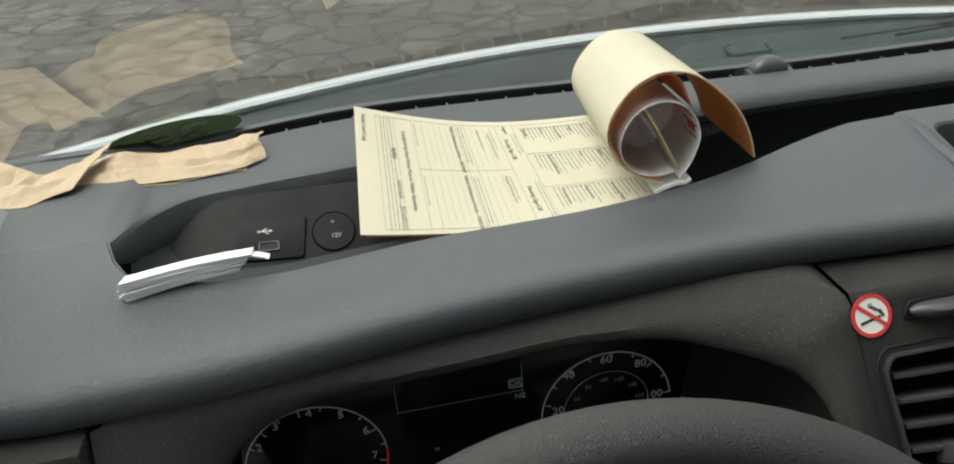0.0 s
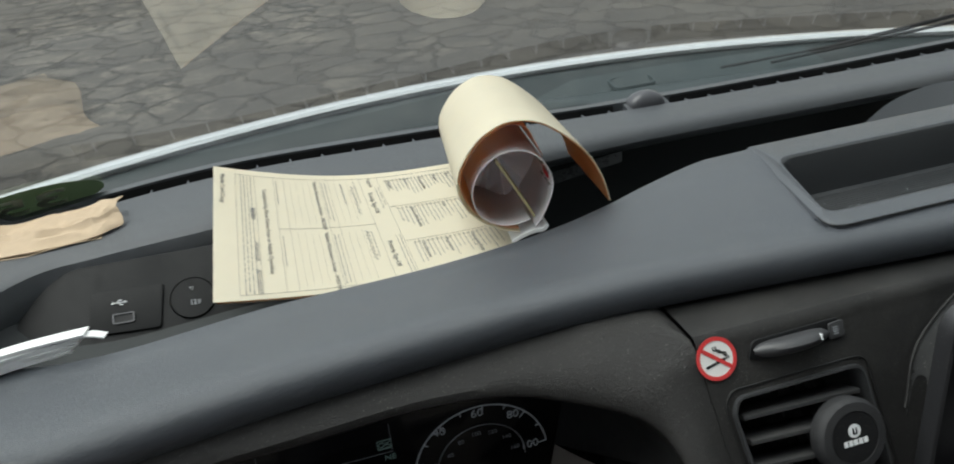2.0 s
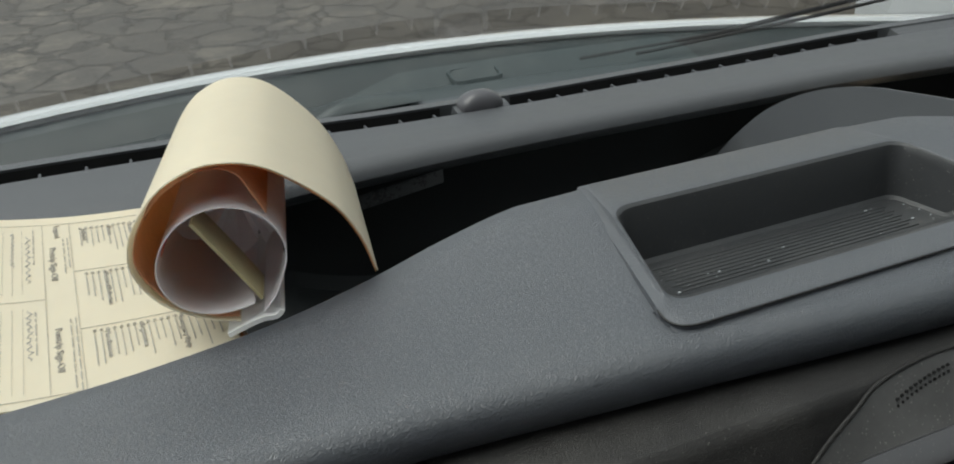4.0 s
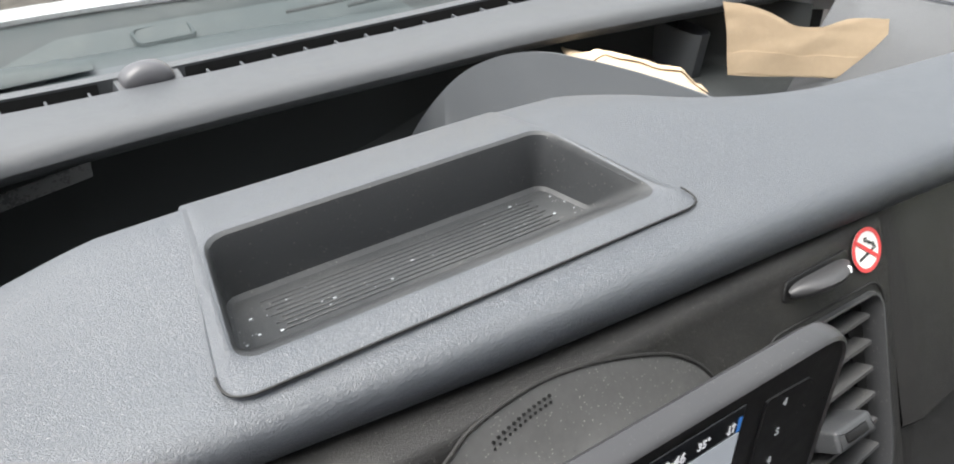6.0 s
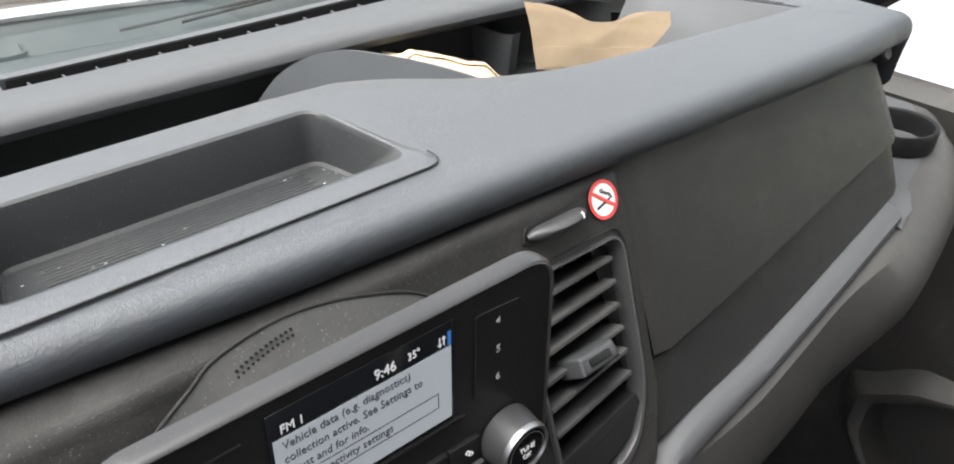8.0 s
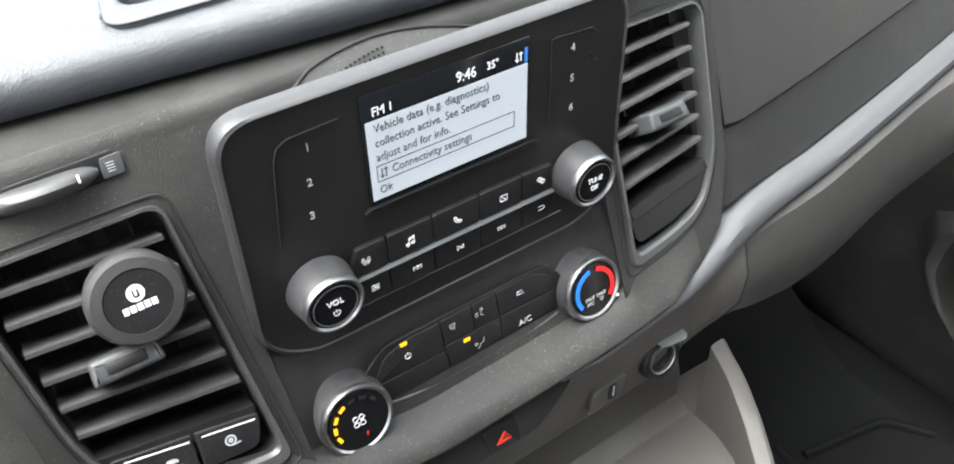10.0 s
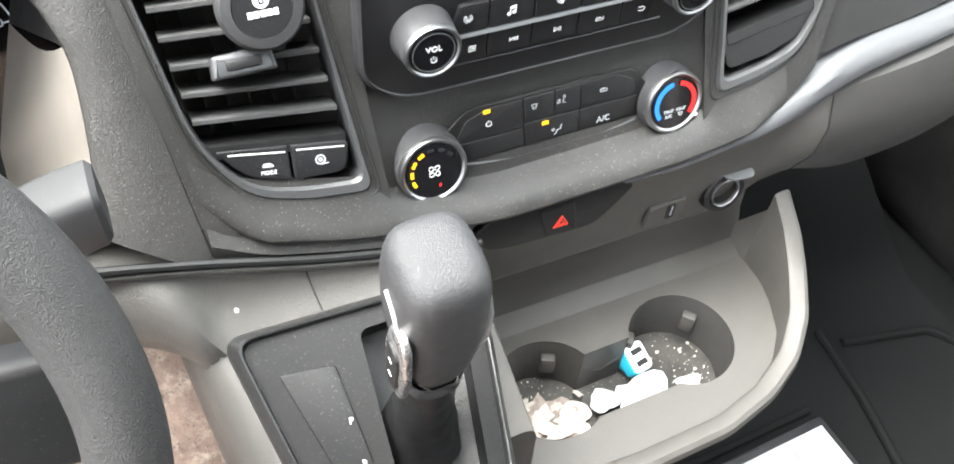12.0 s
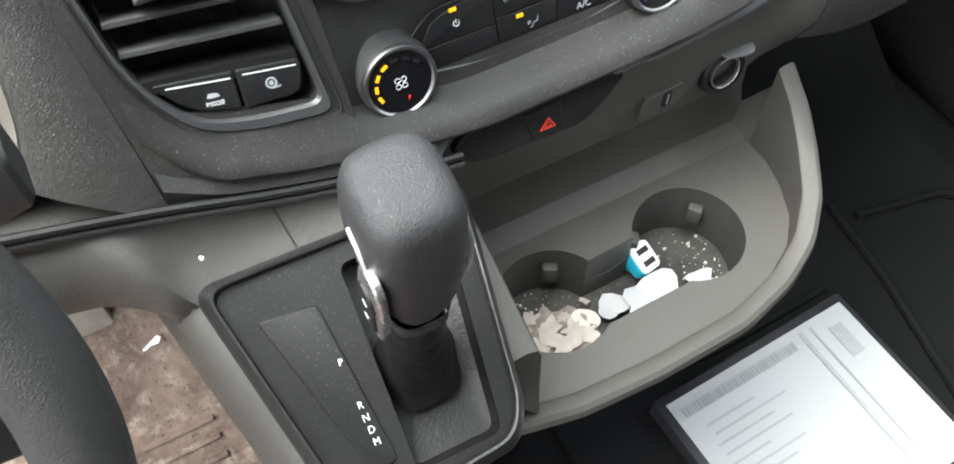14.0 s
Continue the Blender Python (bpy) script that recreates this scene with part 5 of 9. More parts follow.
DISPLAY = glowing("display_white", (0.72, 0.80, 0.88), 0.10, (0.20, 0.22, 0.23))
DISPLAYBLACK = surface("display_black", (0.008, 0.009, 0.011), 0.15, vary=0.1)
SCREENBLUE = glowing("display_blue", (0.05, 0.30, 0.9), 0.15)
SCREENINK = surface("display_ink", (0.015, 0.02, 0.03), 0.5)
SCREENWHITE = glowing("display_letters", (0.85, 0.9, 0.95), 0.14, (0.3, 0.3, 0.3))
bm = bmesh.new()
box(bm, (-0.0485, 0.8520, -0.001), (0.0485, 0.9140, 0.0002), 0.0008, RM)
screen = part("display", bm, DISPLAYBLACK, radio, "lit information display")
bm = bmesh.new()
box(bm, (-0.0468, 0.8555, 0.0003), (0.0466, 0.8997, 0.0006), 0, RM)
part("white_panel", bm, DISPLAY, screen, "glowing white text panel")
for text, z in (("Vehicle data (e.g. diagnostics)", 0.8952), ("collection active. See Settings to", 0.8873), ("adjust and for info.", 0.8794), ("    Connectivity settings", 0.8702), ("Ok", 0.8606)):
    letters(text, 0.0066, rad(-0.0430 if text[0] != " " else -0.0415, z, 0.0008), SCREENINK, screen, align="LEFT", bold=-0.00006, narrow=0.84)
bm = bmesh.new()
for x0, z0, x1, z1 in ((-0.0435, 0.8745, 0.0385, 0.8748), (-0.0435, 0.8655, 0.0385, 0.8658), (-0.0435, 0.8655, -0.0432, 0.8748), (0.0382, 0.8655, 0.0385, 0.8748)):
    box(bm, (x0, z0, 0.0006), (x1, z1, 0.0009), 0, RM)
part("line_box", bm, SCREENINK, screen)
bm = bmesh.new()
for x, up in ((-0.0408, -1), (-0.0385, 1)):
    box(bm, (x - 0.0003, 0.8675, 0.0006), (x + 0.0003, 0.8728, 0.0009), 0, RM)
    for d in (-1, 1):
        z = 0.8728 if up > 0 else 0.8675
        tube(bm, [RM @ Vector((x, z, 0.0008)), RM @ Vector((x + d * 0.0010, z - up * 0.0013, 0.0008))], 0.0003, 4)
part("arrows", bm, SCREENINK, screen)
letters("FM 1", 0.0066, rad(-0.0430, 0.9040, 0.0006), SCREENWHITE, screen, align="LEFT", narrow=0.86)
letters("9:46", 0.0080, rad(0.0035, 0.9055, 0.0006), SCREENWHITE, screen, align="LEFT", narrow=0.86)
letters("35°", 0.0060, rad(0.0215, 0.9058, 0.0006), SCREENWHITE, screen, align="LEFT", narrow=0.86)
bm = bmesh.new()
box(bm, (0.0448, 0.9005, 0.0003), (0.0466, 0.9085, 0.0006), 0, RM)
part("blue_bar", bm, SCREENBLUE, screen, "blue bar")
bm = bmesh.new()
for x, up in ((0.0400, -1), (0.0425, 1)):
    box(bm, (x - 0.0003, 0.9020, 0.0003), (x + 0.0003, 0.9070, 0.0006), 0, RM)
    for d in (-1, 1):
        z = 0.9070 if up > 0 else 0.9020
        tube(bm, [RM @ Vector((x, z, 0.0005)), RM @ Vector((x + d * 0.0010, z - up * 0.0013, 0.0005))], 0.0003, 4)
part("signal_arrows", bm, SCREENWHITE, screen)
bm = bmesh.new()
plate(bm, [(-0.052, 0.8495), (0.056, 0.8495), (0.050, 0.8518), (-0.049, 0.8518)], 0.0022, rad(0, 0, -0.001), 0.0004)
part("display_sill", bm, BLACK, radio)

# preset keys 1 to 6, in two groups with a raised outline
for side in (-1, 1):
    bm = bmesh.new()
    pts = [(-0.0965, 0.8520), (-0.0918, 0.8965), (-0.0895, 0.9030), (-0.0840, 0.9060), (-0.0590, 0.9068)] if side < 0 else [(0.0628, 0.8560), (0.0630, 0.9062), (0.0650, 0.9068), (0.0900, 0.9050), (0.0945, 0.9010)]
    tube(bm, [RM @ Vector((x, z, -0.0006)) for x, z in pts], 0.0006, 5)
    part("key_outline", bm, KEYCAP, radio)
for text, x, z in (("1", -0.0752, 0.8978), ("2", -0.0768, 0.8794), ("3", -0.0784, 0.8610), ("4", 0.0779, 0.8973), ("5", 0.0783, 0.8794), ("6", 0.0786, 0.8611)):
    letters(text, 0.0060, rad(x, z, -0.0009), DIMPRINT, radio, "numeral")

# two rows of keys between the knobs
kx = [-0.0690, -0.0430, -0.0152, 0.0150, 0.0440, 0.0685]
for k in range(5):
    a, c = kx[k] + 0.0004, kx[k + 1] - 0.0004
    r = [0.001, 0.001, 0.001, 0.001]
    z0, z1 = 0.8135, 0.8315
    lo_a = a + (0.008 if k == 0 else 0)
    key("upper_key", [(a if k else a + 0.002, z0), (c if k < 4 else c - 0.002, z0), (c if k < 4 else c - 0.003, z1 if k < 4 else z1 - 0.001), (lo_a, z1)], 0.0030, RM @ Matrix.Translation((0, 0, -0.0015)), radio, r=0.0016, bevel=0.0008)
    key("lower_key", [(a + (0.004 if k == 0 else 0), 0.7940), (c - (0.004 if k == 4 else 0), 0.7940), (c, 0.8105), (a, 0.8105)], 0.0030, RM @ Matrix.Translation((0, 0, -0.0015)), radio, r=0.0016, bevel=0.0008)
bm = bmesh.new()
rows = []
for x in spaced(-0.066, 0.066, 24):
    rows.append([RM @ Vector((x, z, d)) for z, d in ((0.8110, 0.0), (0.8113, 0.0026), (0.8121, 0.0034), (0.8129, 0.0026), (0.8132, 0.0))])
loft(bm, rows)
part("silver_bar", bm, SILVER, radio, "slim satin silver bar")
bm = bmesh.new()
tube(bm, [RM @ Vector((x, 0.7915 - 0.0006 * math.cos(x * 12), -0.0008)) for x in spaced(-0.075, 0.075, 12)], 0.0005, 5)
part("lower_line", bm, SILVER, radio)


def symbol(parent, m, strokes, material=WHITEPRINT, r=0.00022, name="symbol"):
    bm = bmesh.new()
    for s in strokes:
        tube(bm, [m @ Vector((x * 0.001, y * 0.001, 0)) for x, y in s], r, 4)
    return part(name, bm, material, parent)


def arc(cx, cy, r, a0, a1, n=8):
    return [(cx + r * math.cos(radians(a)), cy + r * math.sin(radians(a))) for a in spaced(a0, a1, n)]


UP = 0.0018
symbol(radio, rad(-0.0558, 0.8226, UP), [arc(0, 0.3, 1.4, -60, 60), arc(0, 0.3, 1.4, 120, 240), arc(0, 0.3, 2.4, -60, 60), arc(0, 0.3, 2.4, 120, 240), [(0, 0.4), (-0.9, -2.6)], [(0, 0.4), (0.9, -2.6)]])
symbol(radio, rad(-0.0296, 0.8224, UP), [arc(-1.6, -2.0, 0.9, 0, 360), arc(1.5, -1.4, 0.9, 0, 360), [(-0.8, -2.0), (-0.8, 2.2), (2.3, 2.8), (2.3, -1.4)], [(-0.8, 1.2), (2.3, 1.8)]], r=0.0003)
symbol(radio, rad(0.0003, 0.8222, UP), [[(-1.9, 2.2), (-2.3, 1.2), (-1.4, -0.8), (0.6, -2.2), (2.0, -2.0), (2.4, -1.2), (1.2, -0.4), (0.2, -0.9), (-0.8, 0.6), (-0.9, 1.6), (-1.9, 2.2)]], r=0.00034)
symbol(radio, rad(0.0309, 0.8225, UP), [[(-2.2, -1.9), (2.2, -1.9), (2.2, 1.9), (-2.2, 1.9), (-2.2, -1.9)], [(-1.7, 1.5), (1.7, -1.5)]])
symbol(radio, rad(0.0570, 0.8228, UP), [arc(-1.0, 0.9, 1.3, 0, 360), arc(1.2, -0.9, 1.3, 0, 360)], r=0.00034)
symbol(radio, rad(-0.0525, 0.8024, UP), [[(-2.4, 1.5), (2.4, 1.5)], [(-2.4, 0), (2.4, 0)], [(-2.4, -1.5), (2.4, -1.5)], [(-0.8, 2.2), (-0.8, 0.8)], [(1, 0.7), (1, -0.7)], [(-1, -0.8), (-1, -2.2)]])
for x, d in ((-0.0268, -1), (0.0294, 1)):
    symbol(radio, rad(x, 0.8025, UP), [[(d * -2.6, 1.3), (d * -0.4, 0), (d * -2.6, -1.3), (d * -2.6, 1.3)], [(d * -0.4, 1.3), (d * 1.8, 0), (d * -0.4, -1.3), (d * -0.4, 1.3)], [(d * 2.3, 1.3), (d * 2.3, -1.3)]])
symbol(radio, rad(0.0013, 0.8024, UP), [[(-2.2, 1.4), (0.2, 0), (-2.2, -1.4), (-2.2, 1.4)], [(0.9, 1.4), (0.9, -1.4)], [(2.0, 1.4), (2.0, -1.4)]])
symbol(radio, rad(0.0577, 0.8030, UP), [[(-2.2, 1.2), (1.2, 1.2), (2.2, 0.6), (2.2, -0.8), (1.2, -1.4), (-1.6, -1.4)]])


def knob(parent, x, z, r, y_face, base, name, label, tip=0.0):
    """A turned knob standing on the panel; y_face is its front."""
    m = Matrix.Translation((x, y_face, z)) @ Matrix(((1, 0, 0, 0), (0, 0, -1, 0), (0, 1, 0, 0), (0, 0, 0, 1))) @ Matrix.Rotation(radians(-tip), 4, "X")
    bm = bmesh.new()
    lathe(bm, [(r * 1.06, -base), (r * 1.05, -base + 0.003), (r * 0.99, -base * 0.45), (r * 0.97, -0.004), (r * 0.93, -0.0012)], m, 56)
    k = part(name, bm, surface("knob_satin", (0.060, 0.060, 0.063), 0.42, metal=0.3, vary=0.08, dust=0.2, dust_scale=700), parent, label)
    bm = bmesh.new()
    lathe(bm, [(r * 0.965, -0.0030), (r * 0.955, -0.0010), (r * 0.925, 0.0002), (r * 0.865, 0.0002), (r * 0.80, -0.0012)], m, 56, closed=False)
    part("chrome_ring", bm, CHROME, k, "bright metal ring")
    bm = bmesh.new()
    lathe(bm, [(r * 0.805, -0.003), (r * 0.800, -0.0006), (r * 0.2, -0.0004)], m, 48)
    part("cap", bm, GLOSS, k, "gloss black cap")
    return k, m


for x, words in ((-0.0820, ("VOL",)), (0.0838, ("TUNE", "OK"))):
    k, m = knob(radio, x, 0.8186, 0.0168, 0.3330, 0.018, "rotary_knob", "grey knob with a metal ring")
    bm = bmesh.new()
    lathe(bm, [(0.0122, -0.0003), (0.0122, 0.0001), (0.0117, 0.0001), (0.0117, -0.0003)], m, 40, closed=False)
    part("thin_ring", bm, SILVER, k)
    if len(words) == 1:
        letters("VOL", 0.0048, m @ Matrix.Translation((0, 0.0022, 0.0)), WHITEPRINT, k)
        symbol(k, m @ Matrix.Translation((0, -0.0045, 0.0)), [arc(0, 0, 1.7, 125, 415, 14), [(0, 0.2), (0, 2.2)]])
    else:
        letters("TUNE", 0.0046, m @ Matrix.Translation((0, 0.0020, 0.0)), WHITEPRINT, k, narrow=0.9)
        letters("OK", 0.0046, m @ Matrix.Translation((0, -0.0034, 0.0)), WHITEPRINT, k, narrow=0.9)

# ---- climate controls ----
climate = thing("climate_control", (0, 0.345, 0.70), "black climate control panel with two large metal-ringed knobs", "climate control")
CLM = Matrix.Translation((0, 0.3405, 0.735)) @ Matrix.Rotation(radians(90 - 14), 4, "X")


def cl(x, z):
    """Panel coordinates from world x and height."""
    return (x, (z - 0.735) / math.cos(radians(14)))


bm = bmesh.new()
o = rounded([cl(-0.066, 0.7150), cl(0.0, 0.7120), cl(0.068, 0.7165), cl(0.073, 0.745), cl(0.060, 0.7600), cl(-0.054, 0.7600), cl(-0.070, 0.748)], 0.006, 4)
plate(bm, o, 0.0020, CLM @ Matrix.Translation((0, 0, -0.0012)), 0.0008)
part("key_bank", bm, BLACK, climate)
KL = CLM @ Matrix.Translation((0, 0, 0.0006))
for pts in ([(-0.0650, 0.7395), (-0.0182, 0.7392), (-0.0186, 0.7580), (-0.0420, 0.7578), (-0.0560, 0.7530)],
            [(-0.0600, 0.7262), (-0.0178, 0.7270), (-0.0182, 0.7386), (-0.0645, 0.7388)],
            [(-0.0172, 0.7420), (0.0032, 0.7420), (0.0034, 0.7582), (-0.0174, 0.7580)],
            [(0.0040, 0.7420), (0.0216, 0.7420), (0.0212, 0.7584), (0.0042, 0.7582)],
            [(-0.0168, 0.7262), (0.0200, 0.7270), (0.0218, 0.7413), (-0.0172, 0.7413)],
            [(0.0226, 0.7420), (0.0640, 0.7418), (0.0600, 0.7530), (0.0480, 0.7585), (0.0222, 0.7584)],
            [(0.0212, 0.7272), (0.0620, 0.7280), (0.0642, 0.7411), (0.0226, 0.7413)]):
    key("climate_key", [cl(*p) for p in pts], 0.0012, KL, climate, r=0.0012, bevel=0.0004)
bm = bmesh.new()
tube(bm, [CLM @ Vector((*cl(x, 0.7205 + 0.9 * max(0.0, abs(x - 0.005) - 0.030) ** 1.6), 0.0012)) for x in spaced(-0.058, 0.064, 20)], 0.0008, 6)
part("silver_line", bm, SILVER, climate)
AMBER = glowing("amber_light", (1.0, 0.50, 0.02), 0.25, (0.3, 0.15, 0.0))
for x, z in ((-0.0425, 0.7562), (-0.0030, 0.7385)):
    bm = bmesh.new()
    box(bm, (*cl(x - 0.0022, z - 0.0011), 0.0014), (*cl(x + 0.0022, z + 0.0011), 0.0024), 0.0003, CLM)
    part("indicator", bm, AMBER, climate, "lit amber indicator")


def cm(x, z, h=0.0020):
    return CLM @ Matrix.Translation((*cl(x, z), h))


symbol(climate, cm(-0.0415, 0.7480), [arc(0, 0, 1.8, 125, 415, 14), [(0, 0.3), (0, 2.3)]])
symbol(climate, cm(-0.0105, 0.7515), [[(-2, 1.5), (2, 1.5), (1.4, -0.8), (-1.4, -0.8), (-2, 1.5)], [(-0.8, -2.2), (-0.8, 0.4)], [(0.8, -2.2), (0.8, 0.4)]], DIMPRINT)
symbol(climate, cm(0.0085, 0.7515), [arc(1.6, 1.8, 0.8, 0, 360), [(1.2, 0.6), (0.8, -2.0), (2.6, -2.6)], [(-3, 0.2), (-0.8, 0.2)], arc(-2.2, -1.4, 0.9, 0, 360)], DIMPRINT)
symbol(climate, cm(0.0060, 0.7320), [[(2.5, 2.8), (1.8, -0.2), (-0.6, -0.6), (-1.4, -3.0), (-2.8, -3.2)], arc(-3.4, 0.2, 0.9, 0, 360)], DIMPRINT)
symbol(climate, cm(0.0385, 0.7505), [[(-2.6, -0.8), (-2.2, 0.6), (-1, 1.4), (1, 1.4), (2.2, 0.4), (2.6, -0.8), (-2.6, -0.8)], arc(0, 0.1, 0.7, 0, 300)], DIMPRINT)
letters("A/C", 0.0058, cm(0.0390, 0.7305), DIMPRINT, climate)

k, m = knob(climate, -0.0820, 0.7350, 0.0225, 0.3285, 0.020, "rotary_knob", "fan knob with amber segments", 15)
for j in range(7):
    a = radians(203 - 27 * j)
    bm = bmesh.new()
    box(bm, (-0.0010, -0.0021, 0.0), (0.0010, 0.0021, 0.0004), 0.0003, m @ Matrix.Translation((0.0142 * math.cos(a), 0.0142 * math.sin(a), 0)) @ Matrix.Rotation(a, 4, "Z"))
    part("segment", bm, AMBER if j < 4 else KEYCAP, k)
symbol(k, m, [arc(d * 1.9, e * 1.9, 1.5, 0, 360, 12) for d in (-1, 1) for e in (-1, 1)], WHITEPRINT, 0.00022)
letters("F", 0.0036, m @ Matrix.Translation((0.003, -0.0105, 0)), DIALRED, k)
k, m = knob(climate, 0.0876, 0.7358, 0.0225, 0.3290, 0.020, "rotary_knob", "temperature knob with blue and red arcs", 15)
BLUEARC = glowing("blue_arc", (0.02, 0.22, 0.85), 0.05, (0.02, 0.15, 0.6))
REDARC = glowing("red_arc", (0.85, 0.03, 0.03), 0.05, (0.6, 0.02, 0.02))
for a0, a1, ma in ((100, 218, BLUEARC), (80, -38, REDARC)):
    bm = bmesh.new()
    rows = [[m @ Vector((r * math.cos(radians(a)), r * math.sin(radians(a)), h)) for r, h in ((0.0128, 0), (0.0128, 0.0005), (0.0158, 0.0005), (0.0158, 0))] for a in spaced(a0, a1, 20)]
    loft(bm, rows)
    part("arc_mark", bm, ma, k)
for words, x in ((("MAX", "A/C"), -0.0046), (("MAX",), 0.0046)):
    letters(words[0], 0.0034, m @ Matrix.Translation((x, -0.0050, 0.0001)), DIMPRINT, k)
    if len(words) > 1:
        letters(words[1], 0.0034, m @ Matrix.Translation((x, -0.0086, 0.0001)), DIMPRINT, k)
    else:
        symbol(k, m @ Matrix.Translation((x, -0.0086, 0.0001)), [[(-1.6, 1.1), (1.6, 1.1), (1.1, -0.6), (-1.1, -0.6), (-1.6, 1.1)], [(0, -1.6), (0, 0.4)]], DIMPRINT, 0.00022)
bm = bmesh.new()
lathe(bm, [(0.0011, 0), (0.0009, 0.0006)], m @ Matrix.Translation((0.0170, -0.0120, 0.0004)), 10)
part("pointer_dot", bm, WHITEPRINT, k)

# ---- phone holder clipped to the driver's vent ----
holder = thing("phone_holder", (-0.161, 0.372, 0.80), "round black magnetic phone holder clipped on the vent slats", "phone holder")
hm = Matrix.Translation((-0.1612, 0.3625, 0.8455)) @ Matrix.Rotation(radians(90 - 22), 4, "X") @ Matrix.Rotation(radians(0), 4, "Z")
bm = bmesh.new()
lathe(bm, [(0.0195, -0.0125), (0.0218, -0.0105), (0.0222, -0.0045), (0.0216, -0.0020), (0.0200, 0.0), (0.0152, 0.0006), (0.0150, -0.0006), (0.0, -0.0006 + 1e-5)], hm, 56, closed=False)
part("disc", bm, RUBBER, holder, "rubber-edged round pad")
bm = bmesh.new()
lathe(bm, [(0.0149, -0.0004), (0.0147, 0.0002)], hm, 48)
part("face_plate", bm, KEYCAP, holder)
bm = bmesh.new()
lathe(bm, [(0.0040, 0.0002), (0.0040, 0.0005)], hm @ Matrix.Translation((0, 0.0040, 0)), 28)
part("round_mark", bm, WHITEPRINT, holder, "white round mark")
bm = bmesh.new()
bars(bm, hm @ Matrix.Translation((0, 0, 0.0006)), [(-0.0014, 0.0022, -0.0006, 0.0058), (0.0006, 0.0022, 0.0014, 0.0058), (-0.0012, 0.0020, 0.0012, 0.0028)])
part("mark_bars", bm, KEYCAP, holder)
bm = bmesh.new()
bars(bm, hm @ Matrix.Translation((0, 0, 0.0003)), [(-0.0078 + 0.0032 * j, -0.0042, -0.0053 + 0.0032 * j, -0.0010) for j in range(5)])
part("name_bars", bm, WHITEPRINT, holder)
bm = bmesh.new()
lathe(bm, [(0.0075, -0.026), (0.0085, -0.012)], hm, 20)
part("neck", bm, BLACK, holder)
bm = bmesh.new()
box(bm, (-0.010, -0.026, -0.026), (0.010, -0.013, -0.012), 0.002, hm)
part("clip", bm, BLACK, holder)


# ---- sockets, hazard switch ----
hz = thing("switch_panel", (0.0, 0.316, 0.66), "black strip of switch blanks with a hazard light switch", "switch panel")
HM = Matrix.Translation((0, 0.3100, 0.0)) @ Matrix(((1, 0, 0, 0), (0, 0, -1, 0), (0, 1, 0, 0), (0, 0, 0, 1)))
bm = bmesh.new()
plate(bm, rounded([(-0.0640, 0.6830), (-0.0525, 0.6672), (-0.0373, 0.6622), (0.0300, 0.6590), (0.0500, 0.6800), (0.0575, 0.6890), (0.0450, 0.6985), (-0.0034, 0.6975), (-0.0500, 0.6965)], [0.007, 0.006, 0.010, 0.010, 0.004, 0.006, 0.005, 0.004, 0.006], 5), 0.006, HM @ Matrix.Translation((0, 0, -0.006)), 0.0022)
part("body", bm, BLACK, hz)
sw = key("hazard_button", [(-0.0165, 0.6920), (-0.0085, 0.6655), (0.0148, 0.6628), (0.0093, 0.6915)], 0.0022, HM @ Matrix.Translation((0, 0, -0.0008)), hz, r=0.0015, bevel=0.0008, label="black hazard light button")
REDMARK = surface("hazard_red", (0.75, 0.06, 0.04), 0.4, vary=0.05)
bm = bmesh.new()
for s, w in ((0.0062, 0.0009), (0.0030, 0.0007)):
    a = [Vector((0.0010 + s * math.cos(radians(d)), 0.6758 + s * math.sin(radians(d)), 0.0018)) for d in (90, 210, 330)]
    for i in range(3):
        tube(bm, [HM @ a[i - 1], HM @ a[i]], w * 0.5, 5)
part("red_triangle", bm, REDMARK, sw, "red warning triangle")

sock = thing("usb_socket", (0.108, 0.326, 0.622), "small USB socket in a grey panel", "USB socket", "USB sockets")
SM = Matrix.Translation((0.108, 0.3262, 0.6292)) @ Matrix(((1, 0, 0, 0), (0, 0, -1, 0), (0, 1, 0, 0), (0, 0, 0, 1)))
bm = bmesh.new()
plate(bm, rounded([(-0.021, -0.013), (0.0115, -0.010), (0.0125, 0.010), (-0.018, 0.008)], 0.003, 3), 0.0035, SM, 0.001)
part("cover", bm, GREIGE, sock)
bm = bmesh.new()
frame_ring(bm, rounded([(-0.0036, -0.0072), (0.0036, -0.0072), (0.0036, 0.0072), (-0.0036, 0.0072)], 0.0012, 3), rounded([(-0.0024, -0.0062), (0.0024, -0.0062), (0.0024, 0.0062), (-0.0024, 0.0062)], 0.0008, 3), 0.0008, SM @ Matrix.Translation((0, 0, 0.0036)), 0.0003)
part("metal_rim", bm, BLACK, sock)
bm = bmesh.new()
box(bm, (-0.0024, -0.0062, 0.0030), (0.0024, 0.0062, 0.0038), 0, SM)
part("slot", bm, SLOT, sock)
bm = bmesh.new()
box(bm, (0.0004, -0.0050, 0.0038), (0.0012, 0.0050, 0.0046), 0, SM)
part("tongue", bm, DIMPRINT, sock)

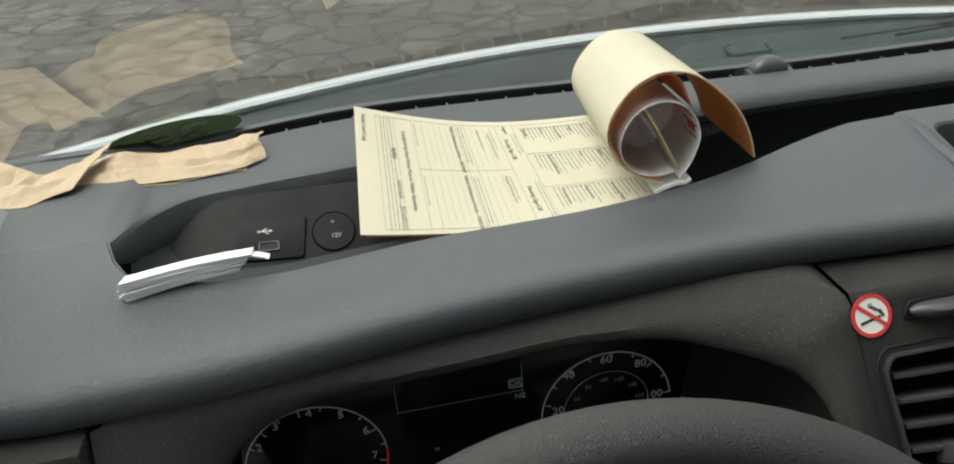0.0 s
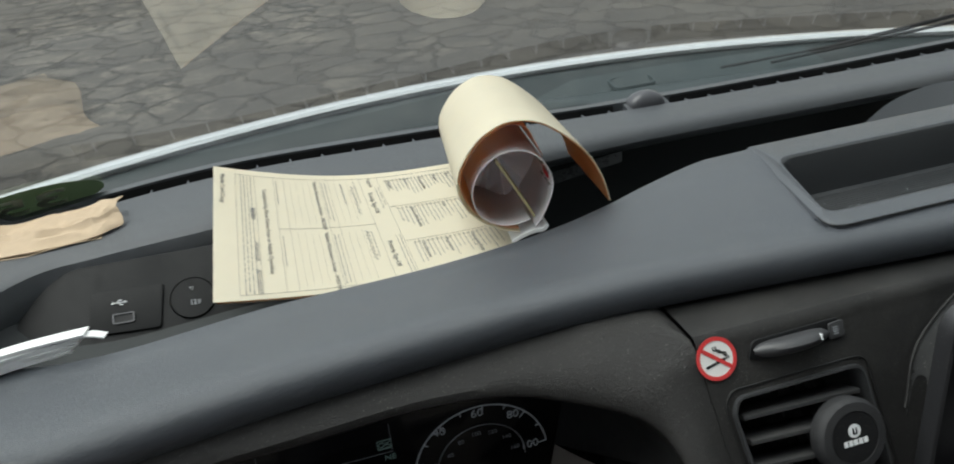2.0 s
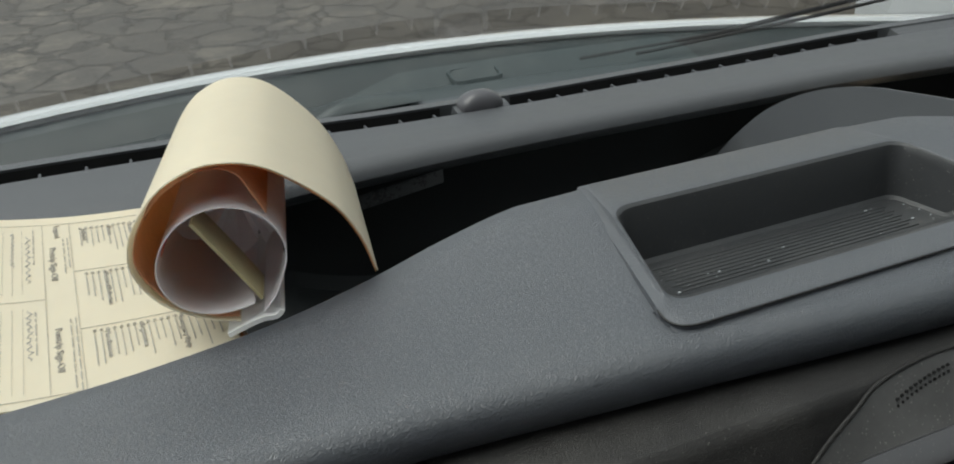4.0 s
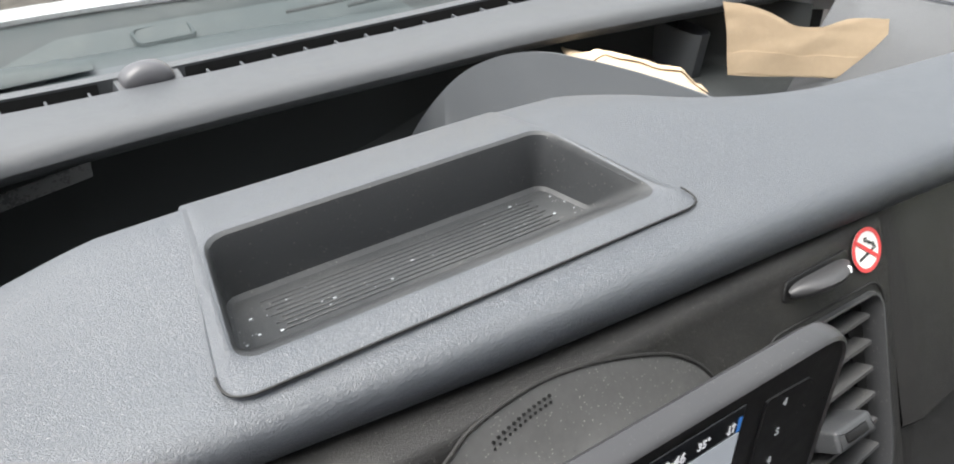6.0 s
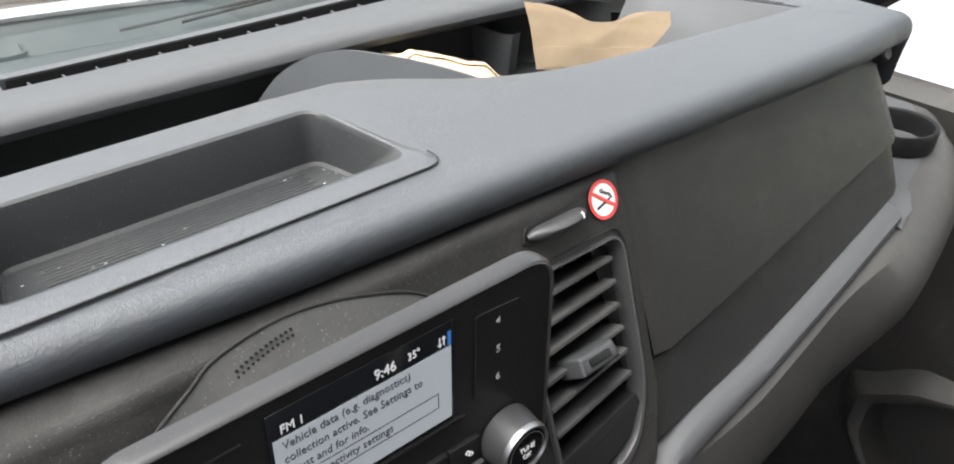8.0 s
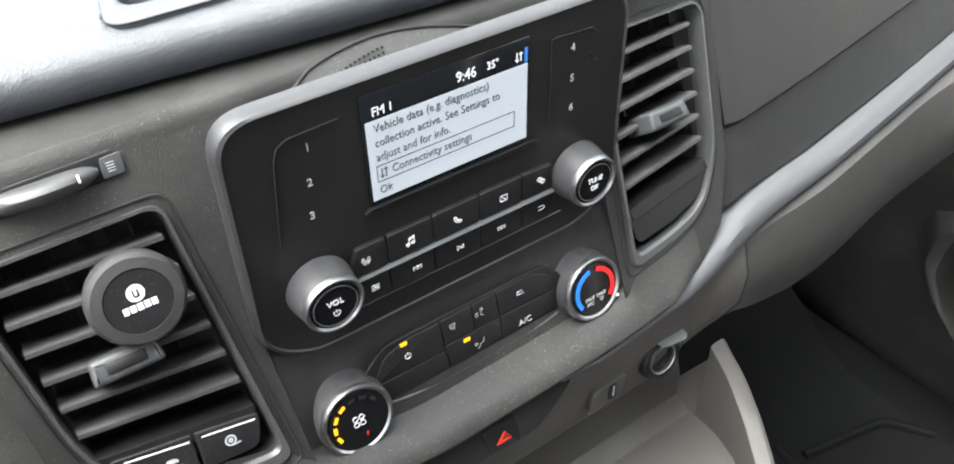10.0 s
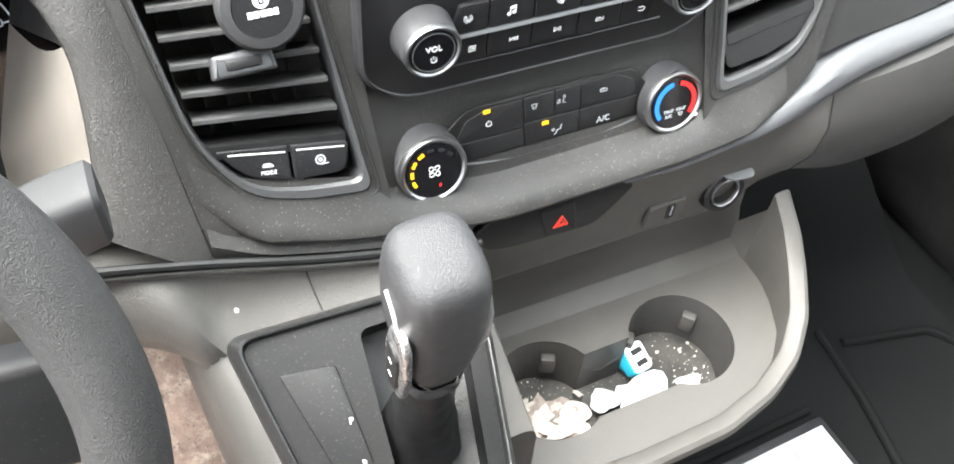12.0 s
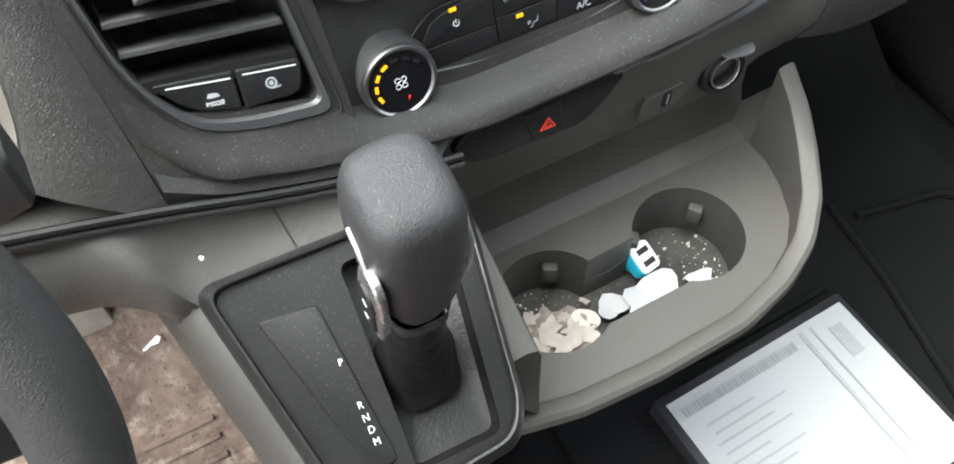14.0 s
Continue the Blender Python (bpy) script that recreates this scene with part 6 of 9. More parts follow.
lighter = thing("power_socket", (0.157, 0.325, 0.615), "round twelve volt socket with a metal rim and open flap", "power socket")
LM = Matrix.Translation((0.1572, 0.3270, 0.6300)) @ Matrix.Rotation(radians(80), 4, "X")
bm = bmesh.new()
lathe(bm, [(0.0190, -0.002), (0.0186, 0.0040), (0.0170, 0.0056), (0.0138, 0.0050), (0.0130, -0.004)], LM, 40, closed=False)
part("bezel", bm, BLACK, lighter)
bm = bmesh.new()
lathe(bm, [(0.0128, 0.0040), (0.0125, 0.0060), (0.0118, 0.0064), (0.0113, 0.0058), (0.0112, 0.001)], LM, 40, closed=False)
part("metal_rim", bm, CHROME, lighter, "shiny metal rim")
bm = bmesh.new()
vs = lathe(bm, [(0.0110, 0.0035), (0.0108, -0.03), (0.004, -0.0302)], LM, 32, closed=False)
part("hole", bm, SLOT, lighter)
bm = bmesh.new()
FLAP = surface("flap_grey", (0.14, 0.145, 0.15), 0.35, vary=0.05)
plate(bm, rounded([(-0.012, -0.003), (0.012, -0.003), (0.013, 0.004), (0.009, 0.011), (-0.009, 0.011), (-0.013, 0.004)], 0.005, 4), 0.0022, LM @ Matrix.Translation((0.007, 0.0185, 0.004)) @ Matrix.Rotation(radians(88), 4, "X") @ Matrix.Rotation(radians(12), 4, "Z"), 0.0012)
part("flap", bm, FLAP, lighter, "raised grey flap")

# ---- cup holder console ----
cup = thing("cup_holder_console", (0.08, 0.26, 0.30), "warm grey plastic console bin with two round cup wells", "cup holder")
C1, C2, RC = Vector((-0.003, 0.2745)), Vector((0.1190, 0.2755)), 0.0435
SHELF = 0.517



# one outline round both wells and the notch between them
def dumbbell(r, far, near):
    res = []
    a, c = math.asin(far / r), math.asin(near / r)
    for k in range(31):
        t = a + (math.tau - a - c) * k / 30
        res.append((C1.x + r * math.cos(t), C1.y + r * math.sin(t)))
    for k in range(31):
        t = -math.pi + c + (math.tau - a - c) * k / 30
        res.append((C2.x + r * math.cos(t), C2.y + r * math.sin(t)))
    return res


outline = rounded([(-0.078, 0.352), (-0.0765, 0.198), (0.02, 0.1925), (0.112, 0.1945), (0.175, 0.216), (0.218, 0.262), (0.2165, 0.352)], [0.004, 0.012, 0.03, 0.03, 0.035, 0.03, 0.004], 6)
hole = dumbbell(RC, 0.017, 0.036)
bm = bmesh.new()
holed(bm, outline, [list(reversed(hole))], Matrix.Translation((0, 0, SHELF)), 0.001)
part("shelf", bm, GREIGE, cup)
bm = bmesh.new()
bot = 0.4600
vs = loft(bm, [[Vector((x, y, SHELF + 0.0004)) for x, y in hole], [Vector((C1.x + (x - C1.x) if x < 0.058 else x, y, SHELF - 0.003)) for x, y in hole],
               [Vector((x, y, bot)) for x, y in hole]], close_v=True)
WELL = surface("well_plastic", (0.048, 0.046, 0.044), 0.5, vary=0.1, grain=0.4, grain_scale=1300, dust=0.25, dust_scale=400)
part("well_wall", bm, WELL, cup, "dark grey well walls")
bm = bmesh.new()
cap(bm, [bm.verts.new((x * 1.0, y, bot + 0.001)) for x, y in hole])
LITTER = surface("gritty_floor", (0.025, 0.024, 0.022), 0.8, vary=0.3, dust=0.95, dust_scale=330, dust_colour=(0.62, 0.58, 0.52), smear=0.15)
part("well_floor", bm, LITTER, cup, "black well floor strewn with crumbs")
# the bridge between the wells
bm = bmesh.new()
rows = []
for u in spaced(0, 1, 8):
    y = 0.2745 + 0.017 + 0.024 * (u - 0.5)
    rows.append([Vector((0.058 + 0.020 * s * (0.75 + 0.25 * math.cos((u - 0.5) * 3)), 0.2745 + 0.0168 + 0.020 * u, SHELF - 0.006 - 0.030 * (1 - u) ** 2 * (1 - abs(s) * 0.3))) for s in spaced(-1, 1, 8)])
loft(bm, rows)
part("bridge", bm, WELL, cup)
# spring tabs
for c, deg in ((C1, 62), (C1, 195), (C2, 40), (C2, 140)):
    bm = bmesh.new()
    a = radians(deg)
    m = Matrix.Translation((c.x + RC * math.cos(a), c.y + RC * math.sin(a), 0.490)) @ Matrix.Rotation(a, 4, "Z")
    box(bm, (-0.008, -0.0065, -0.010), (0.001, 0.0065, 0.010), 0.0025, m)
    part("spring_tab", bm, GREIGE, cup, "grey spring tab")

# the rim and outer wall of the bin
plan = resample([(-0.0765, 0.206, 0.5210), (-0.03, 0.1960, 0.5215), (0.03, 0.1925, 0.5220), (0.105, 0.1940, 0.5245), (0.150, 0.2045, 0.5290), (0.183, 0.2210, 0.5360), (0.206, 0.2450, 0.5480), (0.2200, 0.2750, 0.5650), (0.2265, 0.300, 0.5830), (0.2270, 0.3250, 0.6030)], 44)
bm = bmesh.new()
rows = []
for i, p in enumerate(plan):
    t = (plan[min(i + 1, 43)] - plan[max(i - 1, 0)])
    o = Vector((t.y, -t.x, 0)).normalized()
    rows.append([p - o * 0.010 + Vector((0, 0, SHELF - 0.002 - p.z)), p - o * 0.0085 + Vector((0, 0, -0.002)), p - o * 0.006, p + o * 0.003 + Vector((0, 0, 0.0006)), p + o * 0.0065 + Vector((0, 0, -0.002)), p + o * 0.008 + Vector((0, 0, -0.008)),
                 p + o * 0.006 + Vector((0, 0.01, -0.035)), p - o * 0.002 + Vector((-0.01, 0.03, -0.07)), Vector((p.x * 0.8, p.y + 0.06, 0.40)), Vector((p.x * 0.7, p.y + 0.10, 0.30))])
loft(bm, rows)
part("rim", bm, GREIGE, cup, "thick pale grey rim")
bm = bmesh.new()
loft(bm, [[Vector((x, y, z)) for y, z in ((0.350, 0.605), (0.358, 0.590), (0.356, 0.555), (0.346, 0.526), (0.330, 0.5172))] for x in spaced(-0.078, 0.222, 10)])
part("back_wall", bm, GREIGE, cup)
# the rounded wall between the bin and the gear lever
bm = bmesh.new()
rows = []
for y in spaced(0.203, 0.338, 14):
    zt = 0.649 + 0.45 * (y - 0.242) - 0.007
    rows.append([Vector((x, y, z)) for x, z in ((-0.088, zt - 0.05), (-0.0875, zt - 0.005), (-0.0835, zt), (-0.0720, zt + 0.0005), (-0.0655, zt - 0.003), (-0.0625, zt - 0.012), (-0.0615, (zt + 0.517) / 2), (-0.0590, 0.5175))])
vs = loft(bm, rows)
cap(bm, vs[0])
part("side_wall", bm, GREIGE, cup)

# litter in the wells: torn paper, foil, crumbs
bm = bmesh.new()


def scrap(bm, cx, cy, r, z, jag, seed, lift=0.004, n=22):
    """A torn flat scrap: an uneven outline, gently curled."""
    rng = random.Random(seed)
    rad_ = [r * (1 + jag * (rng.random() - 0.5) * 2) for _ in range(n)]
    tilt, way = lift * rng.uniform(0.3, 0.7), rng.random() * math.tau

    def at(a, q):
        x, y = q * math.cos(a), q * 0.8 * math.sin(a)
        return Vector((cx + x, cy + y, z + lift * 0.5 + tilt * (x * math.cos(way) + y * math.sin(way)) / r + lift * 0.6 * noise.noise(Vector((x * 70, y * 70, seed * 1.7)))))
    mid = bm.verts.new(at(0, 0))
    rings = []
    for f in (0.35, 0.7, 1.0):
        rings.append([bm.verts.new(at(math.tau * k / (2 * n), f * (rad_[(k // 2) % n] if k % 2 == 0 else 0.5 * (rad_[k // 2] + rad_[(k // 2 + 1) % n])))) for k in range(2 * n)])
    for k in range(2 * n):
        bm.faces.new((rings[0][k - 1], rings[0][k], mid))
        for a, c in zip(rings, rings[1:]):
            bm.faces.new((c[k - 1], c[k], a[k], a[k - 1]))


CRUST = surface("dried_spill", (0.24, 0.20, 0.175), 0.75, vary=0.5, vary_scale=110, grain=1.0, grain_scale=260, dust=0.7, dust_scale=420, dust_colour=(0.06, 0.05, 0.04))
scrap(bm, -0.006, 0.268, 0.036, bot + 0.003, 0.16, 3, 0.004, 34)
solo("dried_spill", bm, CRUST, "pale pinkish dried spill in a cup well", "spill")
bm = bmesh.new()
scrap(bm, 0.026, 0.270, 0.012, bot + 0.004, 0.2, 5, 0.004, 11)
solo("paper_scrap", bm, surface("pinkish_scrap", (0.62, 0.54, 0.48), 0.7, vary=0.15, vary_scale=60), "pinkish torn paper scrap in a cup well", "paper scrap", "torn scraps in the wells")
FLAKE = surface("pale_flake", (0.40, 0.355, 0.32), 0.65, vary=0.2, vary_scale=90, grain=0.6, grain_scale=300, per_object=0.2)
for x, y, r, z, s in ((-0.022, 0.262, 0.013, 0.468, 41), (0.000, 0.257, 0.012, 0.470, 42), (0.021, 0.258, 0.009, 0.468, 43), (-0.006, 0.276, 0.011, 0.469, 44), (0.012, 0.281, 0.006, 0.466, 45), (-0.027, 0.283, 0.008, 0.466, 46), (0.034, 0.285, 0.005, 0.467, 47), (-0.014, 0.249, 0.007, 0.469, 48), (0.012, 0.266, 0.009, 0.471, 49), (-0.030, 0.272, 0.007, 0.468, 50), (0.026, 0.247, 0.006, 0.466, 51), (-0.012, 0.291, 0.007, 0.467, 52), (0.004, 0.243, 0.005, 0.468, 53)):
    bm = bmesh.new()
    scrap(bm, x, y, r, z, 0.48, s, 0.0035, 15)
    solo("dried_flake", bm, FLAKE, "broken pale beige flake of dried food in a cup well", "food scrap", "flakes in the cup well")
FOIL = surface("white_foil", (0.40, 0.40, 0.41), 0.5, vary=0.05, grain=0.5, grain_scale=200)
for k, (x, y, r, z, s) in enumerate(((0.050, 0.2660, 0.013, 0.470, 11), (0.066, 0.2570, 0.019, 0.474, 12), (0.092, 0.258, 0.018, 0.471, 13), (0.128, 0.252, 0.012, 0.470, 14))):
    bm = bmesh.new()
    scrap(bm, x, y, r, z, 0.62, s, 0.008, 8)
    solo("wrapper_scrap", bm, FOIL, "crumpled white torn wrapper in a cup well", "wrapper", "torn scraps in the wells")
bm = bmesh.new()
rng = random.Random(8)
for k in range(170):
    a, r = rng.random() * math.tau, RC * 0.93 * math.sqrt(rng.random())
    c = C1 if rng.random() < 0.45 else C2
    s = 0.0003 + 0.0009 * rng.random() ** 3
    x, y = c.x + r * math.cos(a), c.y + r * math.sin(a)
    box(bm, (x - s, y - s, bot + 0.001), (x + s, y + s, bot + 0.001 + 1.6 * s), 0, Matrix.Translation((x, y, 0)) @ Matrix.Rotation(rng.random() * 3, 4, "Z") @ Matrix.Translation((-x, -y, 0)))
solo("crumbs", bm, surface("crumb", (0.52, 0.48, 0.42), 0.8, vary=0.3, vary_scale=200), "pale crumbs scattered in the cup wells", "crumbs", kind="stuff")

charger = thing("usb_charger", (0.100, 0.285, 0.461), "white and turquoise twin USB car charger lying in a cup well", "phone charger")
XM = Matrix.Translation((0.0920, 0.2880, 0.4860)) @ Matrix.Rotation(radians(24), 4, "X") @ Matrix.Rotation(radians(12), 4, "Y") @ Matrix.Rotation(radians(8), 4, "Z")
TEAL = surface("turquoise_plastic", (0.02, 0.33, 0.46), 0.35, vary=0.06)
bm = bmesh.new()
o = rounded([(-0.0105, -0.0135), (0.0105, -0.0135), (0.0105, 0.0135), (-0.0105, 0.0135)], 0.006, 5)
plate(bm, o, 0.012, XM @ Matrix.Translation((0, 0, -0.013)), 0.002)
part("collar", bm, TEAL, charger, "turquoise collar")
bm = bmesh.new()
plate(bm, rounded([(-0.0095, -0.0125), (0.0095, -0.0125), (0.0095, 0.0125), (-0.0095, 0.0125)], 0.005, 5), 0.0035, XM @ Matrix.Translation((0, 0, -0.0015)), 0.0012)
part("face", bm, PAPER, charger, "white face")
for y in (-0.0052, 0.0052):
    bm = bmesh.new()
    box(bm, (-0.0060, y - 0.0024, 0.0015), (0.0060, y + 0.0024, 0.0024), 0, XM)
    part("port", bm, SLOT, charger, "black USB port")
bm = bmesh.new()
lathe(bm, [(0.0095, -0.012), (0.0090, -0.018), (0.0080, -0.021)], XM, 20)
part("barrel", bm, TEAL, charger)

# ---- gear lever console ----
gear = thing("gear_console", (-0.15, 0.24, 0.30), "black plastic gear lever surround on a warm grey console", "gear console")
GM = Matrix.Translation((0, 0.2355, 0.6511)) @ Matrix.Rotation(math.atan(0.45), 4, "X")
GS = math.sqrt(1 + 0.45 * 0.45)


def gp(x, y):
    """Console plane coordinates from world x and y."""
    return (x, (y - 0.242) * GS)


bez = rounded([gp(-0.222, 0.301), gp(-0.199, 0.176), gp(-0.187, 0.1665), gp(-0.103, 0.1700), gp(-0.0915, 0.185), gp(-0.0685, 0.297)], [0.012, 0.012, 0.010, 0.010, 0.010, 0.010], 5)
pit = rounded([gp(-0.1500, 0.286), gp(-0.1575, 0.1790), gp(-0.108, 0.1780), gp(-0.0860, 0.286)], [0.006, 0.004, 0.006, 0.006], 4)
bm = bmesh.new()
holed(bm, bez, [list(reversed(pit))], GM @ Matrix.Translation((0, 0, 0.006)), 0.010)
part("bezel_top", bm, surface("bezel_plastic", (0.0065, 0.0065, 0.0068), 0.55, vary=0.15, grain=0.3, grain_scale=1500, dust=0.2, dust_scale=700, spec=0.22), gear)
bm = bmesh.new()
rows = []
for grow, h in ((1.052, -0.016), (1.052, -0.004), (1.046, 0.0005), (1.030, 0.0040), (0.985, 0.0098), (0.968, 0.0112), (0.952, 0.0108), (0.940, 0.0085), (0.936, 0.0058)):
    rows.append([GM @ Vector((-0.143 + (p.x + 0.143) * grow, p.y * grow + 0.0006, h)) for p in bez])
loft(bm, rows, close_v=True)
part("bezel_border", bm, surface("bezel_satin", (0.012, 0.012, 0.0124), 0.40, vary=0.1, grain=0.3, grain_scale=1500, dust=0.30, dust_scale=700, spec=0.5), gear, "broad chamfered black border")
bm = bmesh.new()
plate(bm, rounded([gp(-0.2010, 0.2765), gp(-0.1785, 0.1880), gp(-0.1640, 0.1890), gp(-0.1690, 0.2725)], 0.003, 3), 0.0016, GM @ Matrix.Translation((0, 0, 0.0058)), 0.0006)
ind = part("gear_indicator", bm, surface("indicator_black", (0.0068, 0.0068, 0.0072), 0.5, spec=0.24, vary=0.1, dust=0.3, dust_scale=700), gear, "black gear position plate")
for text, y in (("P", 0.2420), ("R", 0.2195), ("N", 0.2130), ("D", 0.2070), ("M", 0.2008)):
    letters(text, 0.0058, GM @ Matrix.Translation((*gp(-0.1705, y), 0.0078)) @ Matrix.Rotation(radians(-6), 4, "Z"), WHITEPRINT, ind, "letter", bold=-0.00006, narrow=0.9)
bm = bmesh.new()
rows = [[GM @ Vector((p.x, p.y, 0.0)) for p in pit], [GM @ Vector((-0.125 + (p.x + 0.125) * 0.97, p.y * 0.97, -0.012)) for p in pit], [GM @ Vector((-0.125 + (p.x + 0.125) * 0.6, (p.y + 0.003) * 0.6, -0.016)) for p in pit]]
vs = loft(bm, rows, close_v=True)
cap(bm, vs[-1])
BOOT = surface("boot_leather", (0.007, 0.007, 0.0075), 0.44, vary=0.15, leather=0.12, leather_scale=300, spec=0.35, dust=0.15, dust_scale=800, dust_colour=(0.45, 0.36, 0.22))
part("boot_base", bm, BOOT, gear, "folded black leather boot, dusty")

# console body under the bezel
bm = bmesh.new()
rows = []
for grow, wide, h in ((1.03, 1.03, -0.003), (1.045, 1.10, -0.0040), (1.055, 1.20, -0.009), (1.06, 1.30, -0.020), (1.065, 1.37, -0.038), (1.07, 1.41, -0.065)):
    rows.append([GM @ Vector((-0.143 + (p.x + 0.143) * (wide if p.x < -0.143 else grow), p.y * grow + 0.9 * max(0.0, wide - 1.09) * ramp01(p.y, 0.02, 0.06) * (p.x < -0.143) * 0.08, h)) for p in bez])
rows.append([Vector((-0.143 + (v.x + 0.143) * 1.0, v.y + 0.03, 0.42)) for v in rows[-1]])
rows.append([Vector((-0.143 + (v.x + 0.143) * 0.95, v.y + 0.07, 0.06)) for v in rows[-2]])
loft(bm, rows, close_v=True)
part("console_body", bm, GREIGE, gear, "warm grey console body")
# the ledge that joins the console to the dash, with its sweep to the driver's side
edge_z = curve([-0.46, -0.34, -0.2833, -0.263, -0.248, -0.238, -0.2315, -0.226, -0.215, -0.17, -0.077], [0.751, 0.738, 0.727, 0.717, 0.706, 0.694, 0.680, 0.668, 0.6640, 0.6630, 0.6600])
bm = bmesh.new()
rows = []
for x in spaced(-0.46, -0.077, 60):
    zt, ze = bead_z(x) - 0.0065, edge_z(x)
    ze = min(ze, zt - 0.006)
    near = 1 - ramp01(-x, 0.232, 0.275)
    ye, yt = fy(ze) + 0.0015 - 0.0062 * near, fy(zt) - 0.002
    ze += 0.0112 * near
    open_ = ramp01(-x, 0.222, 0.236)
    line = [(fy(zt) + 0.03, zt + 0.002), (yt + 0.001, zt + 0.001)] + [(yt + (ye - yt) * u ** (1 + 0.6 * near), zt + (ze - zt) * u ** (1 - 0.3 * near)) for u in (0.12, 0.3, 0.5, 0.7, 0.92)]
    under = [(ye - 0.0016, ze - 0.0022), (ye - 0.0004, ze - 0.0065), (ye + 0.004, ze - 0.016), (ye + 0.012, ze - 0.035), (ye + 0.03, ze - 0.08), (ye + 0.06, 0.50)]
    knee = [(ye - 0.0040, ze - 0.0045), (ye - 0.0095, ze - 0.0140), (ye - 0.0125, ze - 0.0280), (ye - 0.0110, ze - 0.0440), (ye + 0.002, ze - 0.0600), (ye + 0.08, ze - 0.075)]
    line += [(p[0] + (q[0] - p[0]) * open_, p[1] + (q[1] - p[1]) * open_) for p, q in zip(under, knee)]
    rows.append([Vector((x, y, z)) for y, z in line])
loft(bm, rows)
LEDGE = surface("grey_ledge_plastic", (0.062, 0.059, 0.055), 0.5, vary=0.08, vary_scale=7, leather=0.35, leather_scale=560, dust=0.25, dust_scale=800, smear=0.08, dust_colour=(0.36, 0.33, 0.29))
part("ledge", bm, LEDGE, gear, "warm grey grained ledge below the fascia")
bm = bmesh.new()
seam = []
for u in spaced(0.0, 0.97, 10):
    x = -0.1690 + 0.0045 * u
    zt, ze = bead_z(x) - 0.0065, edge_z(x)
    yt, ye = fy(zt) - 0.002, fy(ze) - 0.0047
    seam.append(Vector((x, yt + (ye - yt) * u ** 1.6 - 0.0002, zt + (ze + 0.0112 - zt) * u ** 0.7)))
tube(bm, seam, 0.0006, 5)
part("seam_line", bm, SLOT, gear)
bm = bmesh.new()
tube(bm, [Vector((x, fy(bead_z(x)) - 0.004, bead_z(x))) for x in spaced(-0.46, -0.060, 40)], 0.0026, 8)
part("dark_bead", bm, BLACK, gear)
bm = bmesh.new()
tube(bm, [Vector((x, fy(bead_z(x)) - 0.0055, bead_z(x) - 0.0052)) for x in spaced(-0.46, -0.060, 40)], 0.0022, 8)
part("lower_bead", bm, FASCIA, gear)

# gear lever with leather grip
lever = thing("gear_lever", (-0.132, 0.222, 0.635), "black leather gear lever with silver trim and a side button", "gear lever")
AX0, AX1 = Vector((-0.1320, 0.2240, 0.640)), Vector((-0.1365, 0.1890, 0.838))
ax = (AX1 - AX0).normalized()
side = Vector((1, 0, 0))
side = (side - ax * side.dot(ax)).normalized()
fwd = ax.cross(side)


def lever_ring(h, w, d, shift=0.0, n=36, power=3.2):
    c = AX0 + ax * h + fwd * shift
    res = []
    for k in range(n):
        a = math.tau * k / n
        ca, sa = math.cos(a), math.sin(a)
        res.append(c + side * w * math.copysign(abs(ca) ** (2 / power), ca) + fwd * d * math.copysign(abs(sa) ** (2 / power), sa))
    return res


bm = bmesh.new()
prof = [(0.100, 0.0100, 0.0130, -0.002), (0.106, 0.0125, 0.0155, -0.001), (0.114, 0.0155, 0.0185, 0.000), (0.125, 0.0188, 0.0218, 0.002), (0.140, 0.0213, 0.0246, 0.004), (0.156, 0.0224, 0.0258, 0.005), (0.172, 0.0224, 0.0260, 0.006), (0.184, 0.0217, 0.0252, 0.006), (0.1905, 0.0205, 0.0238, 0.006), (0.1950, 0.0184, 0.0214, 0.006), (0.1978, 0.0150, 0.0176, 0.006), (0.1992, 0.0100, 0.0120, 0.006)]
vs = loft(bm, [lever_ring(h, w * 0.93, d * 0.93, o) for h, w, d, o in prof], close_v=True)
cap(bm, vs[-1])
cap(bm, vs[0])
grip = part("grip", bm, RUBBER, lever, "black grained leather grip")
for s in (-1, 1):
    bm = bmesh.new()
    pts = []
    for h, d in ((0.104, -0.004), (0.112, -0.010), (0.124, -0.014), (0.140, -0.016), (0.158, -0.014), (0.172, -0.006), (0.176, 0.004)):
        w = np.interp(h, [p[0] for p in prof], [p[1] for p in prof])
        pts.append(AX0 + ax * h + side * s * (w * 0.94) + fwd * (d + 0.004))
    tube(bm, resample(pts, 20), 0.0013, 6)
    part("silver_trim", bm, surface("trim_chrome", (0.55, 0.55, 0.56), 0.35, metal=0.7, vary=0.05), grip, "silver trim line")
bm = bmesh.new()
z_ax, y_ax = -side, ax
x_ax = y_ax.cross(z_ax)
bmx = Matrix((( x_ax.x, y_ax.x, z_ax.x, 0), (x_ax.y, y_ax.y, z_ax.y, 0), (x_ax.z, y_ax.z, z_ax.z, 0), (0, 0, 0, 1)))
bmx = Matrix.Translation(AX0 + ax * 0.137 - side * 0.0188 - fwd * 0.008) @ bmx
